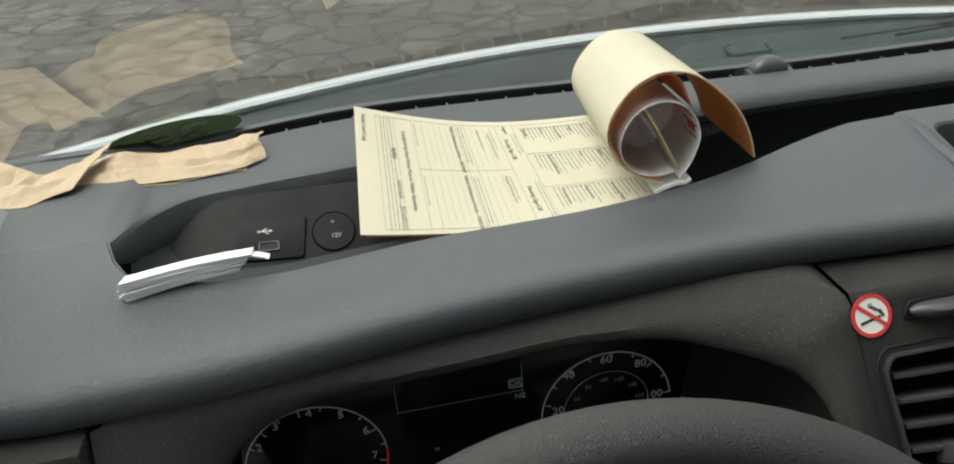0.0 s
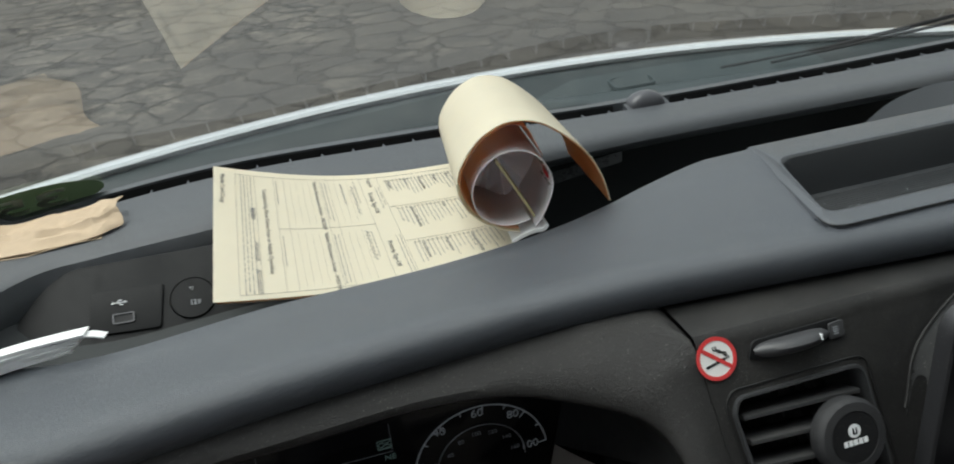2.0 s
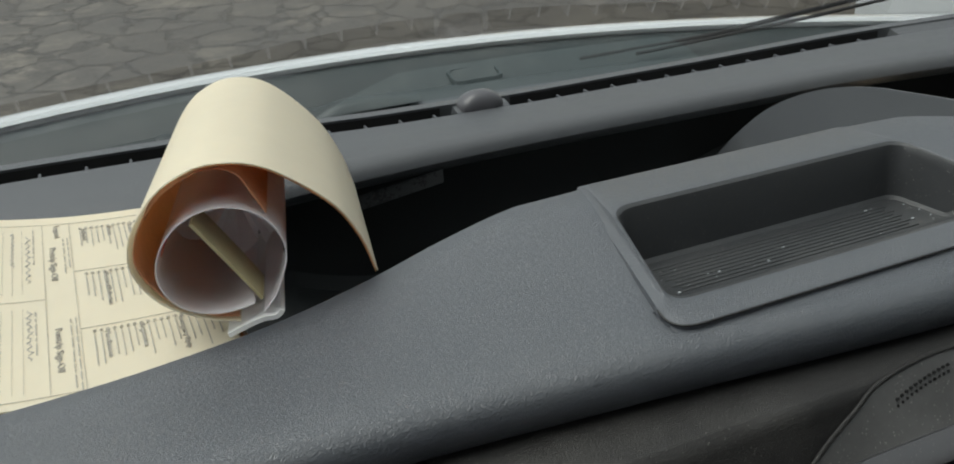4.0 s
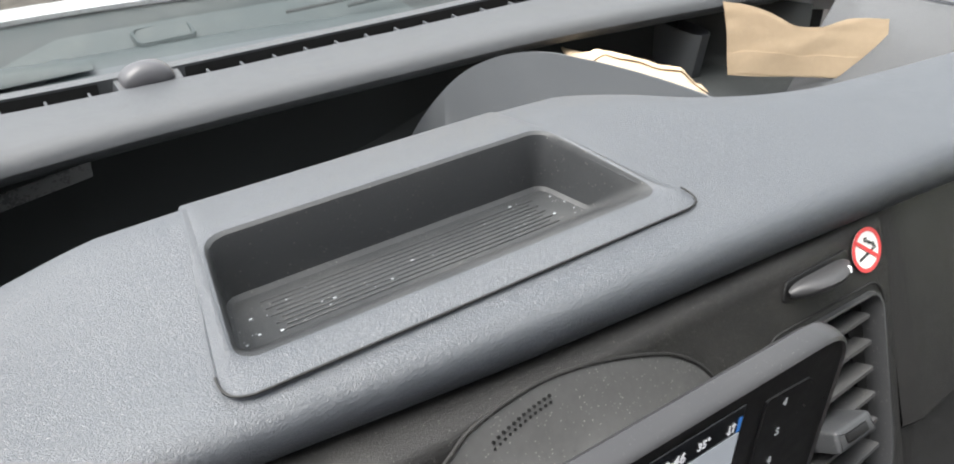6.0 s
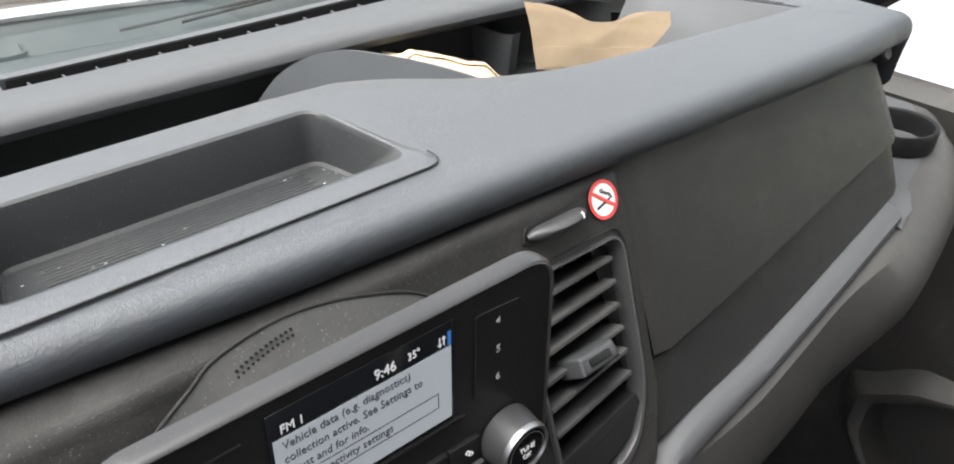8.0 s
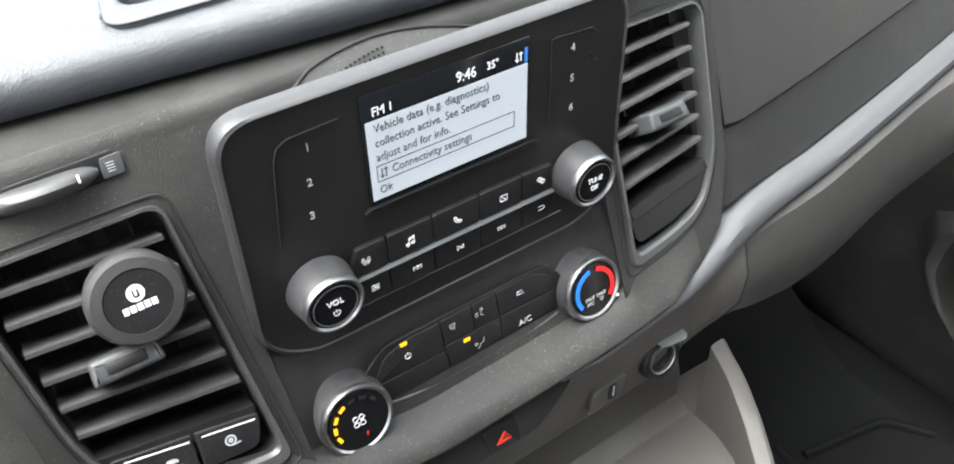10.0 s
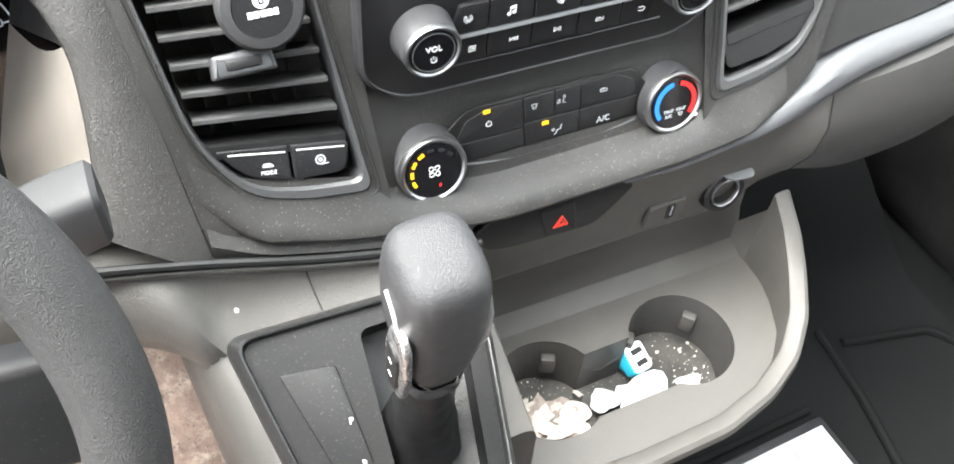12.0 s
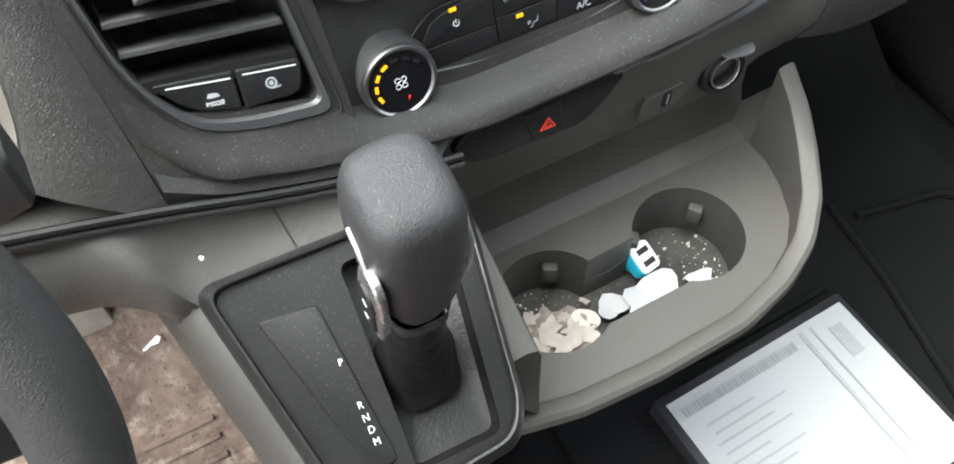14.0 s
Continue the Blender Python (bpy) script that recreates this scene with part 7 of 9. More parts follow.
plate(bm, rounded([(-0.009, -0.030), (0.009, -0.030), (0.012, 0.0), (0.010, 0.030), (-0.006, 0.030), (-0.012, 0.0)], 0.008, 5), 0.0040, bmx, 0.0016)
plt = part("side_plate", bm, surface("plate_chrome", (0.42, 0.42, 0.43), 0.26, metal=0.9, vary=0.06), lever, "satin silver side plate")
bm = bmesh.new()
plate(bm, rounded([(-0.006, -0.022), (0.006, -0.022), (0.007, 0.014), (-0.006, 0.016)], 0.005, 4), 0.0022, bmx @ Matrix.Translation((0, 0, 0.0034)), 0.001)
part("shift_button", bm, BLACK, plt, "black rocker button")
bm = bmesh.new()
box(bm, (-0.0018, 0.0024, 0.0054), (0.0018, 0.0030, 0.0058), 0, bmx)
box(bm, (-0.0018, -0.0119, 0.0054), (0.0018, -0.0113, 0.0058), 0, bmx)
box(bm, (-0.0003, 0.0010, 0.0054), (0.0003, 0.0045, 0.0058), 0, bmx)
part("button_marks", bm, WHITEPRINT, plt)
bm = bmesh.new()
vs = loft(bm, [lever_ring(0.086, 0.0135, 0.0150), lever_ring(0.090, 0.0142, 0.0158), lever_ring(0.104, 0.0146, 0.0162)], close_v=True)
part("collar", bm, surface("dark_chrome", (0.16, 0.16, 0.165), 0.25, metal=0.8, vary=0.06), lever, "dark satin chrome collar")
bm = bmesh.new()
rows = []
for i in range(15):
    h = -0.004 + 0.092 * i / 14
    base_w = 0.0140 + 0.009 * (1 - i / 14) ** 3
    ring = lever_ring(h, base_w, base_w * 1.15, 0, 32, 2.0)
    c = AX0 + ax * h
    rows.append([c + (p - c) * (1 + 0.07 * math.sin(5 * k * math.tau / 32 + i * 0.5) * (1 - i / 16) + (0.05 if i % 3 == 0 else 0)) for k, p in enumerate(ring)])
loft(bm, rows, close_v=True)
part("boot", bm, BOOT, lever, "folded black leather boot")

# ---- steering wheel and stalk ----
wheel = thing("steering_wheel", (-0.433, 0.20, 0.65), "black grained leather steering wheel", "steering wheel")
WC, TILT = Vector((-0.433, 0.192, 0.8164)), radians(26)
WU, WV = Vector((1, 0, 0)), Vector((0, math.sin(TILT), math.cos(TILT)))
WN = WU.cross(WV)
bm = bmesh.new()
rows = []
for k in range(96):
    a = math.tau * k / 96
    d = WU * math.cos(a) + WV * math.sin(a)
    grip_r = 0.0150 + 0.0012 * math.cos(2 * a)
    rows.append([WC + d * (0.1672 + grip_r * 0.98 * math.cos(b)) + WN * grip_r * 1.12 * math.sin(b) for b in [math.tau * j / 18 for j in range(18)]])
loft(bm, rows, close_u=True, close_v=True)
part("rim", bm, RIMLEATHER, wheel, "grained leather rim")
WM = Matrix((( WU.x, WV.x, WN.x, WC.x), (WU.y, WV.y, WN.y, WC.y), (WU.z, WV.z, WN.z, WC.z), (0, 0, 0, 1)))
bm = bmesh.new()
plate(bm, rounded([(-0.075, -0.055), (0.075, -0.055), (0.085, 0.01), (0.060, 0.045), (-0.060, 0.045), (-0.085, 0.01)], 0.03, 6), 0.035, WM @ Matrix.Translation((0, 0, -0.045)), 0.012)
part("hub", bm, BLACK, wheel)
for s in (-1, 1):
    bm = bmesh.new()
    plate(bm, rounded([(s * 0.06, -0.028), (s * 0.158, -0.034), (s * 0.158, 0.016), (s * 0.06, 0.022)][::s], 0.008, 4), 0.018, WM @ Matrix.Translation((0, 0, -0.030)), 0.005)
    part("spoke", bm, BLACK, wheel)
bm = bmesh.new()
plate(bm, rounded([(-0.03, -0.158), (0.03, -0.158), (0.04, -0.04), (-0.04, -0.04)], 0.01, 4), 0.018, WM @ Matrix.Translation((0, 0, -0.032)), 0.005)
part("spoke", bm, BLACK, wheel)

col = thing("steering_column", (-0.433, 0.36, 0.60), "black plastic steering column shroud with a grey stalk", "steering column")
bm = bmesh.new()
ca, cb = WC + WN * -0.06, Vector((-0.433, 0.46, 0.70))
tube(bm, [ca, ca.lerp(cb, 0.5), cb], [0.055, 0.062, 0.066], 20)
part("shroud", bm, BLACK, col)
bm = bmesh.new()
STALK = surface("stalk_plastic", (0.030, 0.030, 0.031), 0.55, vary=0.08, dust=0.15, dust_scale=640, spec=0.22)
sx = [(-0.375, 0.300, 0.795, 0.010, 0.009), (-0.345, 0.297, 0.800, 0.0105, 0.010), (-0.310, 0.292, 0.808, 0.0120, 0.0115), (-0.285, 0.288, 0.8135, 0.0150, 0.0135), (-0.268, 0.2845, 0.8195, 0.0165, 0.0145), (-0.256, 0.283, 0.8235, 0.0160, 0.0140), (-0.2535, 0.2828, 0.824, 0.0135, 0.012)]
rows = []
for x, y, z, h, d in sx:
    rows.append([Vector((x, y + d * math.copysign(abs(math.cos(a)) ** 0.4, math.cos(a)), z + h * math.copysign(abs(math.sin(a)) ** 0.4, math.sin(a)))) for a in [math.tau * j / 24 for j in range(24)]])
vs = loft(bm, rows, close_v=True)
cap(bm, vs[-1])
part("stalk", bm, STALK, col, "dark grey stalk with a blocky end")


# ---- papers on the dash ----
def ribbon(bm, rows, thick=0.0006):
    """A sheet from rows of points, with a real thickness."""
    a = loft(bm, rows)
    n, m = len(rows), len(rows[0])
    low = []
    for i in range(n):
        line = []
        for j in range(m):
            du = Vector(rows[min(i + 1, n - 1)][j]) - Vector(rows[max(i - 1, 0)][j])
            dv = Vector(rows[i][min(j + 1, m - 1)]) - Vector(rows[i][max(j - 1, 0)])
            line.append(bm.verts.new(Vector(rows[i][j]) - du.cross(dv).normalized() * thick))
        low.append(line)
    for i in range(n - 1):
        for j in range(m - 1):
            bm.faces.new((low[i][j], low[i][j + 1], low[i + 1][j + 1], low[i + 1][j]))
    for i in range(n - 1):
        bm.faces.new((a[i][0], low[i][0], low[i + 1][0], a[i + 1][0]))
        bm.faces.new((a[i][-1], a[i + 1][-1], low[i + 1][-1], low[i][-1]))
    for j in range(m - 1):
        bm.faces.new((a[0][j], a[0][j + 1], low[0][j + 1], low[0][j]))
        bm.faces.new((a[-1][j], low[-1][j], low[-1][j + 1], a[-1][j + 1]))


form = thing("inspection_form", (-0.40, 0.62, 0.895), "pad of cream printed inspection forms with its covers rolled back", "form pad")
TL, BL = Vector((-0.4895, 0.7410, 0.9425)), Vector((-0.5020, 0.5935, 0.8965))
TR, BR = Vector((-0.3000, 0.6950, 0.9230)), Vector((-0.2880, 0.5440, 0.9040))


def on_form(u, v):
    """u from the far edge to the near one, v from the free end to the roll."""
    a, c = TL.lerp(BL, u), TR.lerp(BR, u)
    p = a.lerp(c, v)
    p.z -= 0.010 * math.sin(v * math.pi) * (1 - 0.4 * u)
    return p


for k, (dz, ma) in enumerate(((0.0, MANILA), (-0.0016, ORANGE), (-0.0030, MANILA))):
    bm = bmesh.new()
    ribbon(bm, [[on_form(u, v) + Vector((0.002 * k, 0.0008 * k, dz)) for u in spaced(0, 1, 8)] for v in spaced(1, 0, 16)], 0.0007)
    sheet = part("sheet", bm, ma, form, "cream printed sheet" if k == 0 else "")
    if k == 0:
        face = sheet


def form_at(u, v, lift=0.0004):
    """A frame on the form: local x runs towards the near edge, local y towards the roll."""
    p = on_form(u, v)
    x = (on_form(min(u + 0.05, 1.0), v) - on_form(u - 0.05, v)).normalized()
    y = (on_form(u, min(v + 0.03, 1.0)) - on_form(u, v - 0.03)).normalized()
    z = x.cross(y).normalized()
    y = z.cross(x)
    return Matrix(((x.x, y.x, z.x, p.x), (x.y, y.y, z.y, p.y), (x.z, y.z, z.z, p.z), (0, 0, 0, 1))) @ Matrix.Translation((0, 0, lift))


FW, FL = (BL - TL).length, 0.195
# ruled lines across and along the form
bm = bmesh.new()


def rule(u0, v0, u1, v1, w=0.00014):
    n = max(2, int(((u1 - u0) * FW + (v1 - v0) * FL) / 0.012))
    pts = [on_form(u0 + (u1 - u0) * k / n, v0 + (v1 - v0) * k / n) + Vector((0, -0.0001, 0.00042)) for k in range(n + 1)]
    tube(bm, pts, w, 4)


for v in (0.085, 0.16, 0.235, 0.275, 0.42, 0.455, 0.585, 0.66):
    rule(0.05, v, 0.97, v)
for v in (0.30, 0.325, 0.35, 0.375, 0.48, 0.505, 0.53):
    rule(0.08, v, 0.46, v, 0.00009)
    rule(0.54, v, 0.94, v, 0.00009)
rule(0.05, 0.085, 0.05, 0.97)
rule(0.97, 0.085, 0.97, 0.80)
rule(0.50, 0.235, 0.50, 0.585)
rule(0.36, 0.66, 0.36, 0.95)
rule(0.68, 0.66, 0.68, 0.95)
tagged(part("form_grid", bm, INK, form), kind="stuff")
for text, u, v, size, al in (("Manila Card Copy", 0.06, 0.035, 0.0050, "LEFT"), ("Completed by Next Driver Prior to Vehicle Operation", 0.50, 0.195, 0.0046, "CENTER"), ("Vehicle Maintenance Action - PRETRIP", 0.07, 0.400, 0.0043, "LEFT"),
                             ("Vehicle Maintenance Action - POSTTRIP", 0.54, 0.400, 0.0043, "LEFT"), ("Pretrip Sign-Off", 0.20, 0.610, 0.0048, "LEFT"), ("Posttrip Sign-Off", 0.66, 0.610, 0.0048, "LEFT"), ("Legend", 0.06, 0.625, 0.0042, "LEFT"),
                             ("Exhaust", 0.10, 0.700, 0.0036, "LEFT"), ("Doors", 0.10, 0.770, 0.0036, "LEFT"), ("Transmission", 0.10, 0.83, 0.0036, "LEFT"), ("Engine", 0.10, 0.89, 0.0036, "LEFT"), ("Tires", 0.10, 0.94, 0.0036, "LEFT"),
                             ("Electrical/Reflective", 0.39, 0.740, 0.0036, "LEFT"), ("Cab", 0.39, 0.86, 0.0036, "LEFT"), ("Brakes", 0.39, 0.93, 0.0036, "LEFT"), ("Miscellaneous", 0.71, 0.72, 0.0036, "LEFT"), ("Registration", 0.71, 0.80, 0.0036, "LEFT"), ("Emergency Equip", 0.71, 0.89, 0.0036, "LEFT")):
    letters(text, size, form_at(u, v), INK, face, align=al, bold=0.0)
# lines too small to read, tick boxes
bm = bmesh.new()
rng = random.Random(4)
for col_, u0, u1 in ((0, 0.09, 0.33), (1, 0.38, 0.66), (2, 0.70, 0.95)):
    v = 0.675
    while v < 0.965:
        v += 0.0155
        m = form_at(u0, v)
        bars(bm, m, [(-0.0002, -0.0007, 0.0014, -0.0004), (-0.0002, 0.0006, 0.0014, 0.0009), (-0.0002, -0.0006, 0.0001, 0.0008), (0.0011, -0.0006, 0.0014, 0.0008)])
        bars(bm, m, [(0.0026, -0.0003, 0.0026 + FW * (u1 - u0 - 0.02) * rng.uniform(0.35, 0.7), 0.0002)])
for u0, u1, vs_ in ((0.06, 0.95, (0.105, 0.118, 0.131, 0.144)), (0.08, 0.44, (0.428, 0.441)), (0.56, 0.92, (0.428, 0.441)), (0.08, 0.30, (0.245, 0.560)), (0.56, 0.75, (0.245, 0.560)), (0.62, 0.95, (0.64, 0.652)), (0.15, 0.34, (0.64, 0.652))):
    for v in vs_:
        u = u0
        while u < u1:
            w = rng.uniform(0.015, 0.06)
            bars(bm, form_at(u, v), [(0, -0.00025, FW * w, 0.00025)])
            u += w + 0.012
tagged(part("small_print", bm, INK, form), kind="stuff")
# handwriting as plain strokes
bm = bmesh.new()
for u0, u1, v, amp in ((0.33, 0.42, 0.145, 0.012), (0.60, 0.74, 0.150, 0.010), (0.80, 0.97, 0.150, 0.012), (0.12, 0.40, 0.545, 0.008), (0.55, 0.80, 0.545, 0.008), (0.10, 0.30, 0.505, 0.006)):
    pts = []
    n = 26
    for k in range(n + 1):
        u = u0 + (u1 - u0) * k / n
        pts.append(on_form(u, v + amp * math.sin(k * 1.9 + 3 * v * 10) * (0.6 + 0.4 * rng.random())) + Vector((0, -0.0001, 0.0005)))
    tube(bm, pts, 0.0002, 4)
tagged(part("handwriting", bm, PENCIL, form, "grey pen strokes"), kind="stuff")

# the roll: a cream cover with an orange back arching over, and white sheets curled inside
ROLL_RUN = Vector((0.033, 0.190, -0.022))


def smooth_line(points, n):
    """A smooth line through a few (x, z) points, evenly spaced."""
    ts = list(range(len(points)))
    fx, fz_ = curve(ts, [p[0] for p in points]), curve(ts, [p[1] for p in points])
    return [Vector((p.x, p.y)) for p in resample([(fx(t), fz_(t), 0) for t in spaced(0, len(points) - 1, 120)], n)]


def roll_sheet(points, y0=0.56, w0=0.0, w1=1.0, n=44, shift=0.0, taper=0.0):
    rows = []
    line = smooth_line(points, n)
    for i, p in enumerate(line):
        d = (line[min(i + 1, n - 1)] - line[max(i - 1, 0)]).normalized()
        q = p + Vector((d.y, -d.x)) * shift
        rows.append([Vector((q.x, y0, q.y)) + ROLL_RUN * w * (1 - taper * ramp01(i / n, 0.55, 1.0)) for w in spaced(w0, w1, 8)])
    return rows


COVER = [(-0.288, 0.9165), (-0.3015, 0.9215), (-0.3195, 0.9345), (-0.3290, 0.953), (-0.3270, 0.970), (-0.3155, 0.986), (-0.304, 0.994), (-0.288, 0.998), (-0.265, 0.992), (-0.238, 0.969), (-0.225, 0.947), (-0.2190, 0.926)]
bm = bmesh.new()
ribbon(bm, roll_sheet(COVER, taper=0.28), 0.0006)
part("rolled_cover", bm, MANILA, form, "cream cover curled over")
bm = bmesh.new()
ribbon(bm, roll_sheet(COVER, 0.5603, 0.0, 1.0, 44, 0.0009, 0.28)[22:], 0.0005)
part("cover_back", bm, ORANGE, form, "orange back of the cover")
PEACH = surface("peach_sheet", (0.80, 0.53, 0.36), 0.7, vary=0.12, vary_scale=30, thin=0.72)
LOOP = [(-0.288, 0.9185), (-0.3015, 0.9235), (-0.3165, 0.9350), (-0.3262, 0.9530), (-0.3250, 0.9680), (-0.3140, 0.9838), (-0.3015, 0.9920), (-0.2880, 0.9955), (-0.2770, 0.9905), (-0.2720, 0.9800), (-0.2670, 0.9690)]
bm = bmesh.new()
ribbon(bm, roll_sheet(LOOP, 0.5615), 0.0005)
peach = part("peach_sheet", bm, PEACH, form, "peach printed under-sheet")
WHITE = [(-0.2905 + 0.0292 * math.cos(radians(a)) * (1 - 0.06 * math.sin(radians(a))), 0.9500 + 0.0272 * math.sin(radians(a))) for a in spaced(-70, -372, 26)] + [(-0.2640, 0.9370), (-0.2690, 0.9265), (-0.2760, 0.9185)]
bm = bmesh.new()
ribbon(bm, roll_sheet(WHITE, 0.560), 0.0005)
white = part("white_sheet", bm, THINPAPER, form, "white inner sheet")
bm = bmesh.new()
ribbon(bm, roll_sheet([(-0.2950, 0.9120), (-0.2850, 0.9150), (-0.2775, 0.9165), (-0.2715, 0.9160), (-0.2690, 0.9185)], 0.5590, 0.0, 0.6, 16), 0.0024)
part("page_block", bm, PAPER, form, "thick block of page edges")
bm = bmesh.new()
ribbon(bm, roll_sheet([(-0.3000, 0.9715), (-0.292, 0.957), (-0.284, 0.942), (-0.2755, 0.9255)], 0.561, 0.0, 0.14, 16), 0.0014)
part("binding_strip", bm, surface("ochre_card", (0.50, 0.43, 0.24), 0.7, vary=0.08), form, "ochre binding strip")


bm = bmesh.new()
ring = smooth_line(WHITE, 40)
mid = sum((Vector((p.x, 0, p.y)) for p in ring), Vector()) / 40
rows = []
for u in spaced(0, 1, 5):
    rows.append([(mid + (Vector((p.x, 0, p.y)) - mid) * (0.985 - 0.97 * u)) + Vector((0, 0.56, 0)) + ROLL_RUN * (0.42 + 0.12 * u + 0.06 * math.sin(3 * p.x * 60)) for p in ring])
loft(bm, rows)
part("inner_page", bm, THINPAPER, form, "white page curled inside the roll")


def roll_print(points, spans, depths, r, shift):
    """Short bars of print lying on a curled sheet's inner face."""
    bm = bmesh.new()
    rows = roll_sheet(points, 0.5615, 0.0, 1.0, 60, shift)
    for i in spans:
        for w0, w1 in depths:
            a, c = rows[i][0], rows[i][-1]
            tube(bm, [a.lerp(c, w0), a.lerp(c, w1)], r, 4)
    return bm


tagged(part("inner_print", roll_print(LOOP, range(30, 50, 2), ((0.04, 0.09), (0.11, 0.2), (0.23, 0.28), (0.32, 0.42)), 0.0003, 0.0009), surface("brown_print", (0.34, 0.22, 0.15), 0.7), peach), kind="stuff")
tagged(part("page_print", roll_print(WHITE, range(34, 52, 3), ((0.03, 0.06), (0.08, 0.13), (0.17, 0.22)), 0.0005, 0.0009), INK, white), kind="stuff")
# the marks on the white sheet as plain shapes
for i0, i1, ma in ((20, 29, surface("mark_orange", (0.80, 0.12, 0.05), 0.6)), (46, 49, surface("mark_red", (0.70, 0.04, 0.05), 0.6)), (30, 36, surface("mark_purple", (0.12, 0.05, 0.30), 0.6))):
    rows = roll_sheet(WHITE, 0.560, 0.06, 0.17, 60, 0.0012)[i0:i1]
    bm = bmesh.new()
    ribbon(bm, rows, 0.0002)
    part("printed_mark", bm, ma, white)

# ---- socket panel in the driver's end of the shelf ----
SOCKETBLACK = surface("socket_black", (0.0055, 0.0058, 0.006), 0.55, vary=0.1, grain=0.2, grain_scale=1500, spec=0.18)
dp = thing("socket_plate", (-0.57, 0.64, 0.84), "black plate with a USB and a capped twelve volt socket", "socket plate")


DX = Matrix.Translation((-0.572, 0.651, 0.8690)) @ Matrix.Rotation(radians(38), 4, "X") @ Matrix.Rotation(radians(-3), 4, "Z")
bm = bmesh.new()
plate(bm, rounded([(-0.105, -0.062), (0.110, -0.062), (0.115, 0.052), (-0.070, 0.048), (-0.098, 0.010)], 0.01, 4), 0.004, DX @ Matrix.Translation((0, 0, -0.0045)), 0.0015)
part("plate", bm, SOCKETBLACK, dp)
bm = bmesh.new()
plate(bm, rounded([(-0.026, -0.014), (0.026, -0.016), (0.030, 0.020), (-0.022, 0.020)], 0.003, 3), 0.002, DX @ Matrix.Translation((0.0, 0.004, -0.0006)), 0.0006)
part("usb_cover", bm, SOCKETBLACK, dp)
bm = bmesh.new()
frame_ring(bm, rounded([(-0.0080, -0.0042), (0.0080, -0.0042), (0.0080, 0.0042), (-0.0080, 0.0042)], 0.0016, 3), rounded([(-0.0066, -0.0030), (0.0066, -0.0030), (0.0066, 0.0030), (-0.0066, 0.0030)], 0.001, 3), 0.0010, DX @ Matrix.Translation((0, 0, 0.0014)), 0.0003)
part("usb_rim", bm, surface("dull_metal", (0.07, 0.07, 0.074), 0.4, metal=0.6), dp, "metal USB rim")
bm = bmesh.new()
box(bm, (-0.0066, -0.0030, 0.0008), (0.0066, 0.0030, 0.0016), 0, DX)
part("usb_slot", bm, SLOT, dp)
symbol(dp, DX @ Matrix.Translation((-0.002, 0.013, 0.0018)), [[(-5, 0), (4.5, 0)], [(3.2, 0.9), (5, 0), (3.2, -0.9)], [(-2.5, 0), (-0.8, 1.9), (1.4, 1.9)], [(-1, 0), (0.6, -1.9), (2.4, -1.9)], arc(-5.4, 0, 0.8, 0, 360)], WHITEPRINT, 0.0004)
bm = bmesh.new()
CAPM = DX @ Matrix.Translation((0.0500, 0.0080, -0.0006))
lathe(bm, [(0.0172, 0.0), (0.0170, 0.0010), (0.0164, 0.0017), (0.0158, 0.0012), (0.0, 0.0014)], CAPM, 40, closed=False)
part("socket_cap", bm, SOCKETBLACK, dp, "round socket cap")
letters("12V", 0.0058, CAPM @ Matrix.Translation((0.002, -0.0045, 0.0016)), DIMPRINT, dp, narrow=0.9)
symbol(dp, CAPM @ Matrix.Translation((0, 0.0075, 0.0016)), [[(-1.4, 1.0), (1.4, 1.0), (0, -1.4), (-1.4, 1.0)]], WHITEPRINT)

# ---- two stacks of folded white sheets at the shelf's edge ----
for s in range(2):
    st = thing("paper_stack", (-0.61, 0.53, 0.917), "thin stack of folded white paper at the edge of the shelf", "paper stack", "white paper stacks")
    for k in range(5):
        bm = bmesh.new()
        left_z = 0.9208 + 0.0072 * s + 0.00125 * k
        right_z = 0.9198 + 0.0032 * s + (0.0008 + 0.0006 * s) * k
        rows = []
        for u in spaced(0, 1, 12):
            x = -0.6475 + (0.0005 * k if s else 0.0016 * abs(k - 2)) + (0.071 - 0.006 * (1 - s) + 0.0010 * k) * u
            y = 0.5080 + 0.0205 * u + 0.0008 * math.sin(5 * u + k + s) + 0.0006 * (k % 2)
            z = left_z + (right_z - left_z) * u + 0.0010 * math.sin(u * 3.1)
            rows.append([Vector((x, y + w, z - 0.27 * w - 0.0004 * (w == 0))) for w in (0.0, 0.0012, 0.008, 0.018)])
        ribbon(bm, rows, 0.0011)
        part("folded_sheet", bm, PAPER, st)
    if s:
        bm = bmesh.new()
        ribbon(bm, [[Vector((-0.581 + 0.020 * u, 0.5275 + 0.004 * u + w, 0.9270 + 0.0030 * math.sin(u * 2.6) - 0.0070 * u - 0.30 * w)) for w in (0.0, 0.006, 0.014)] for u in spaced(0, 1, 8)], 0.0008)
        part("loose_corner", bm, PAPER, st, "curled corner of the top sheet")

# ---- kraft paper bags ----
def crumple(seed, amp, scale):
    def f(p):
        return amp * noise.fractal(Vector(p) * scale + Vector((seed, 0, 0)), 1.0, 2.0, 3)
    return f


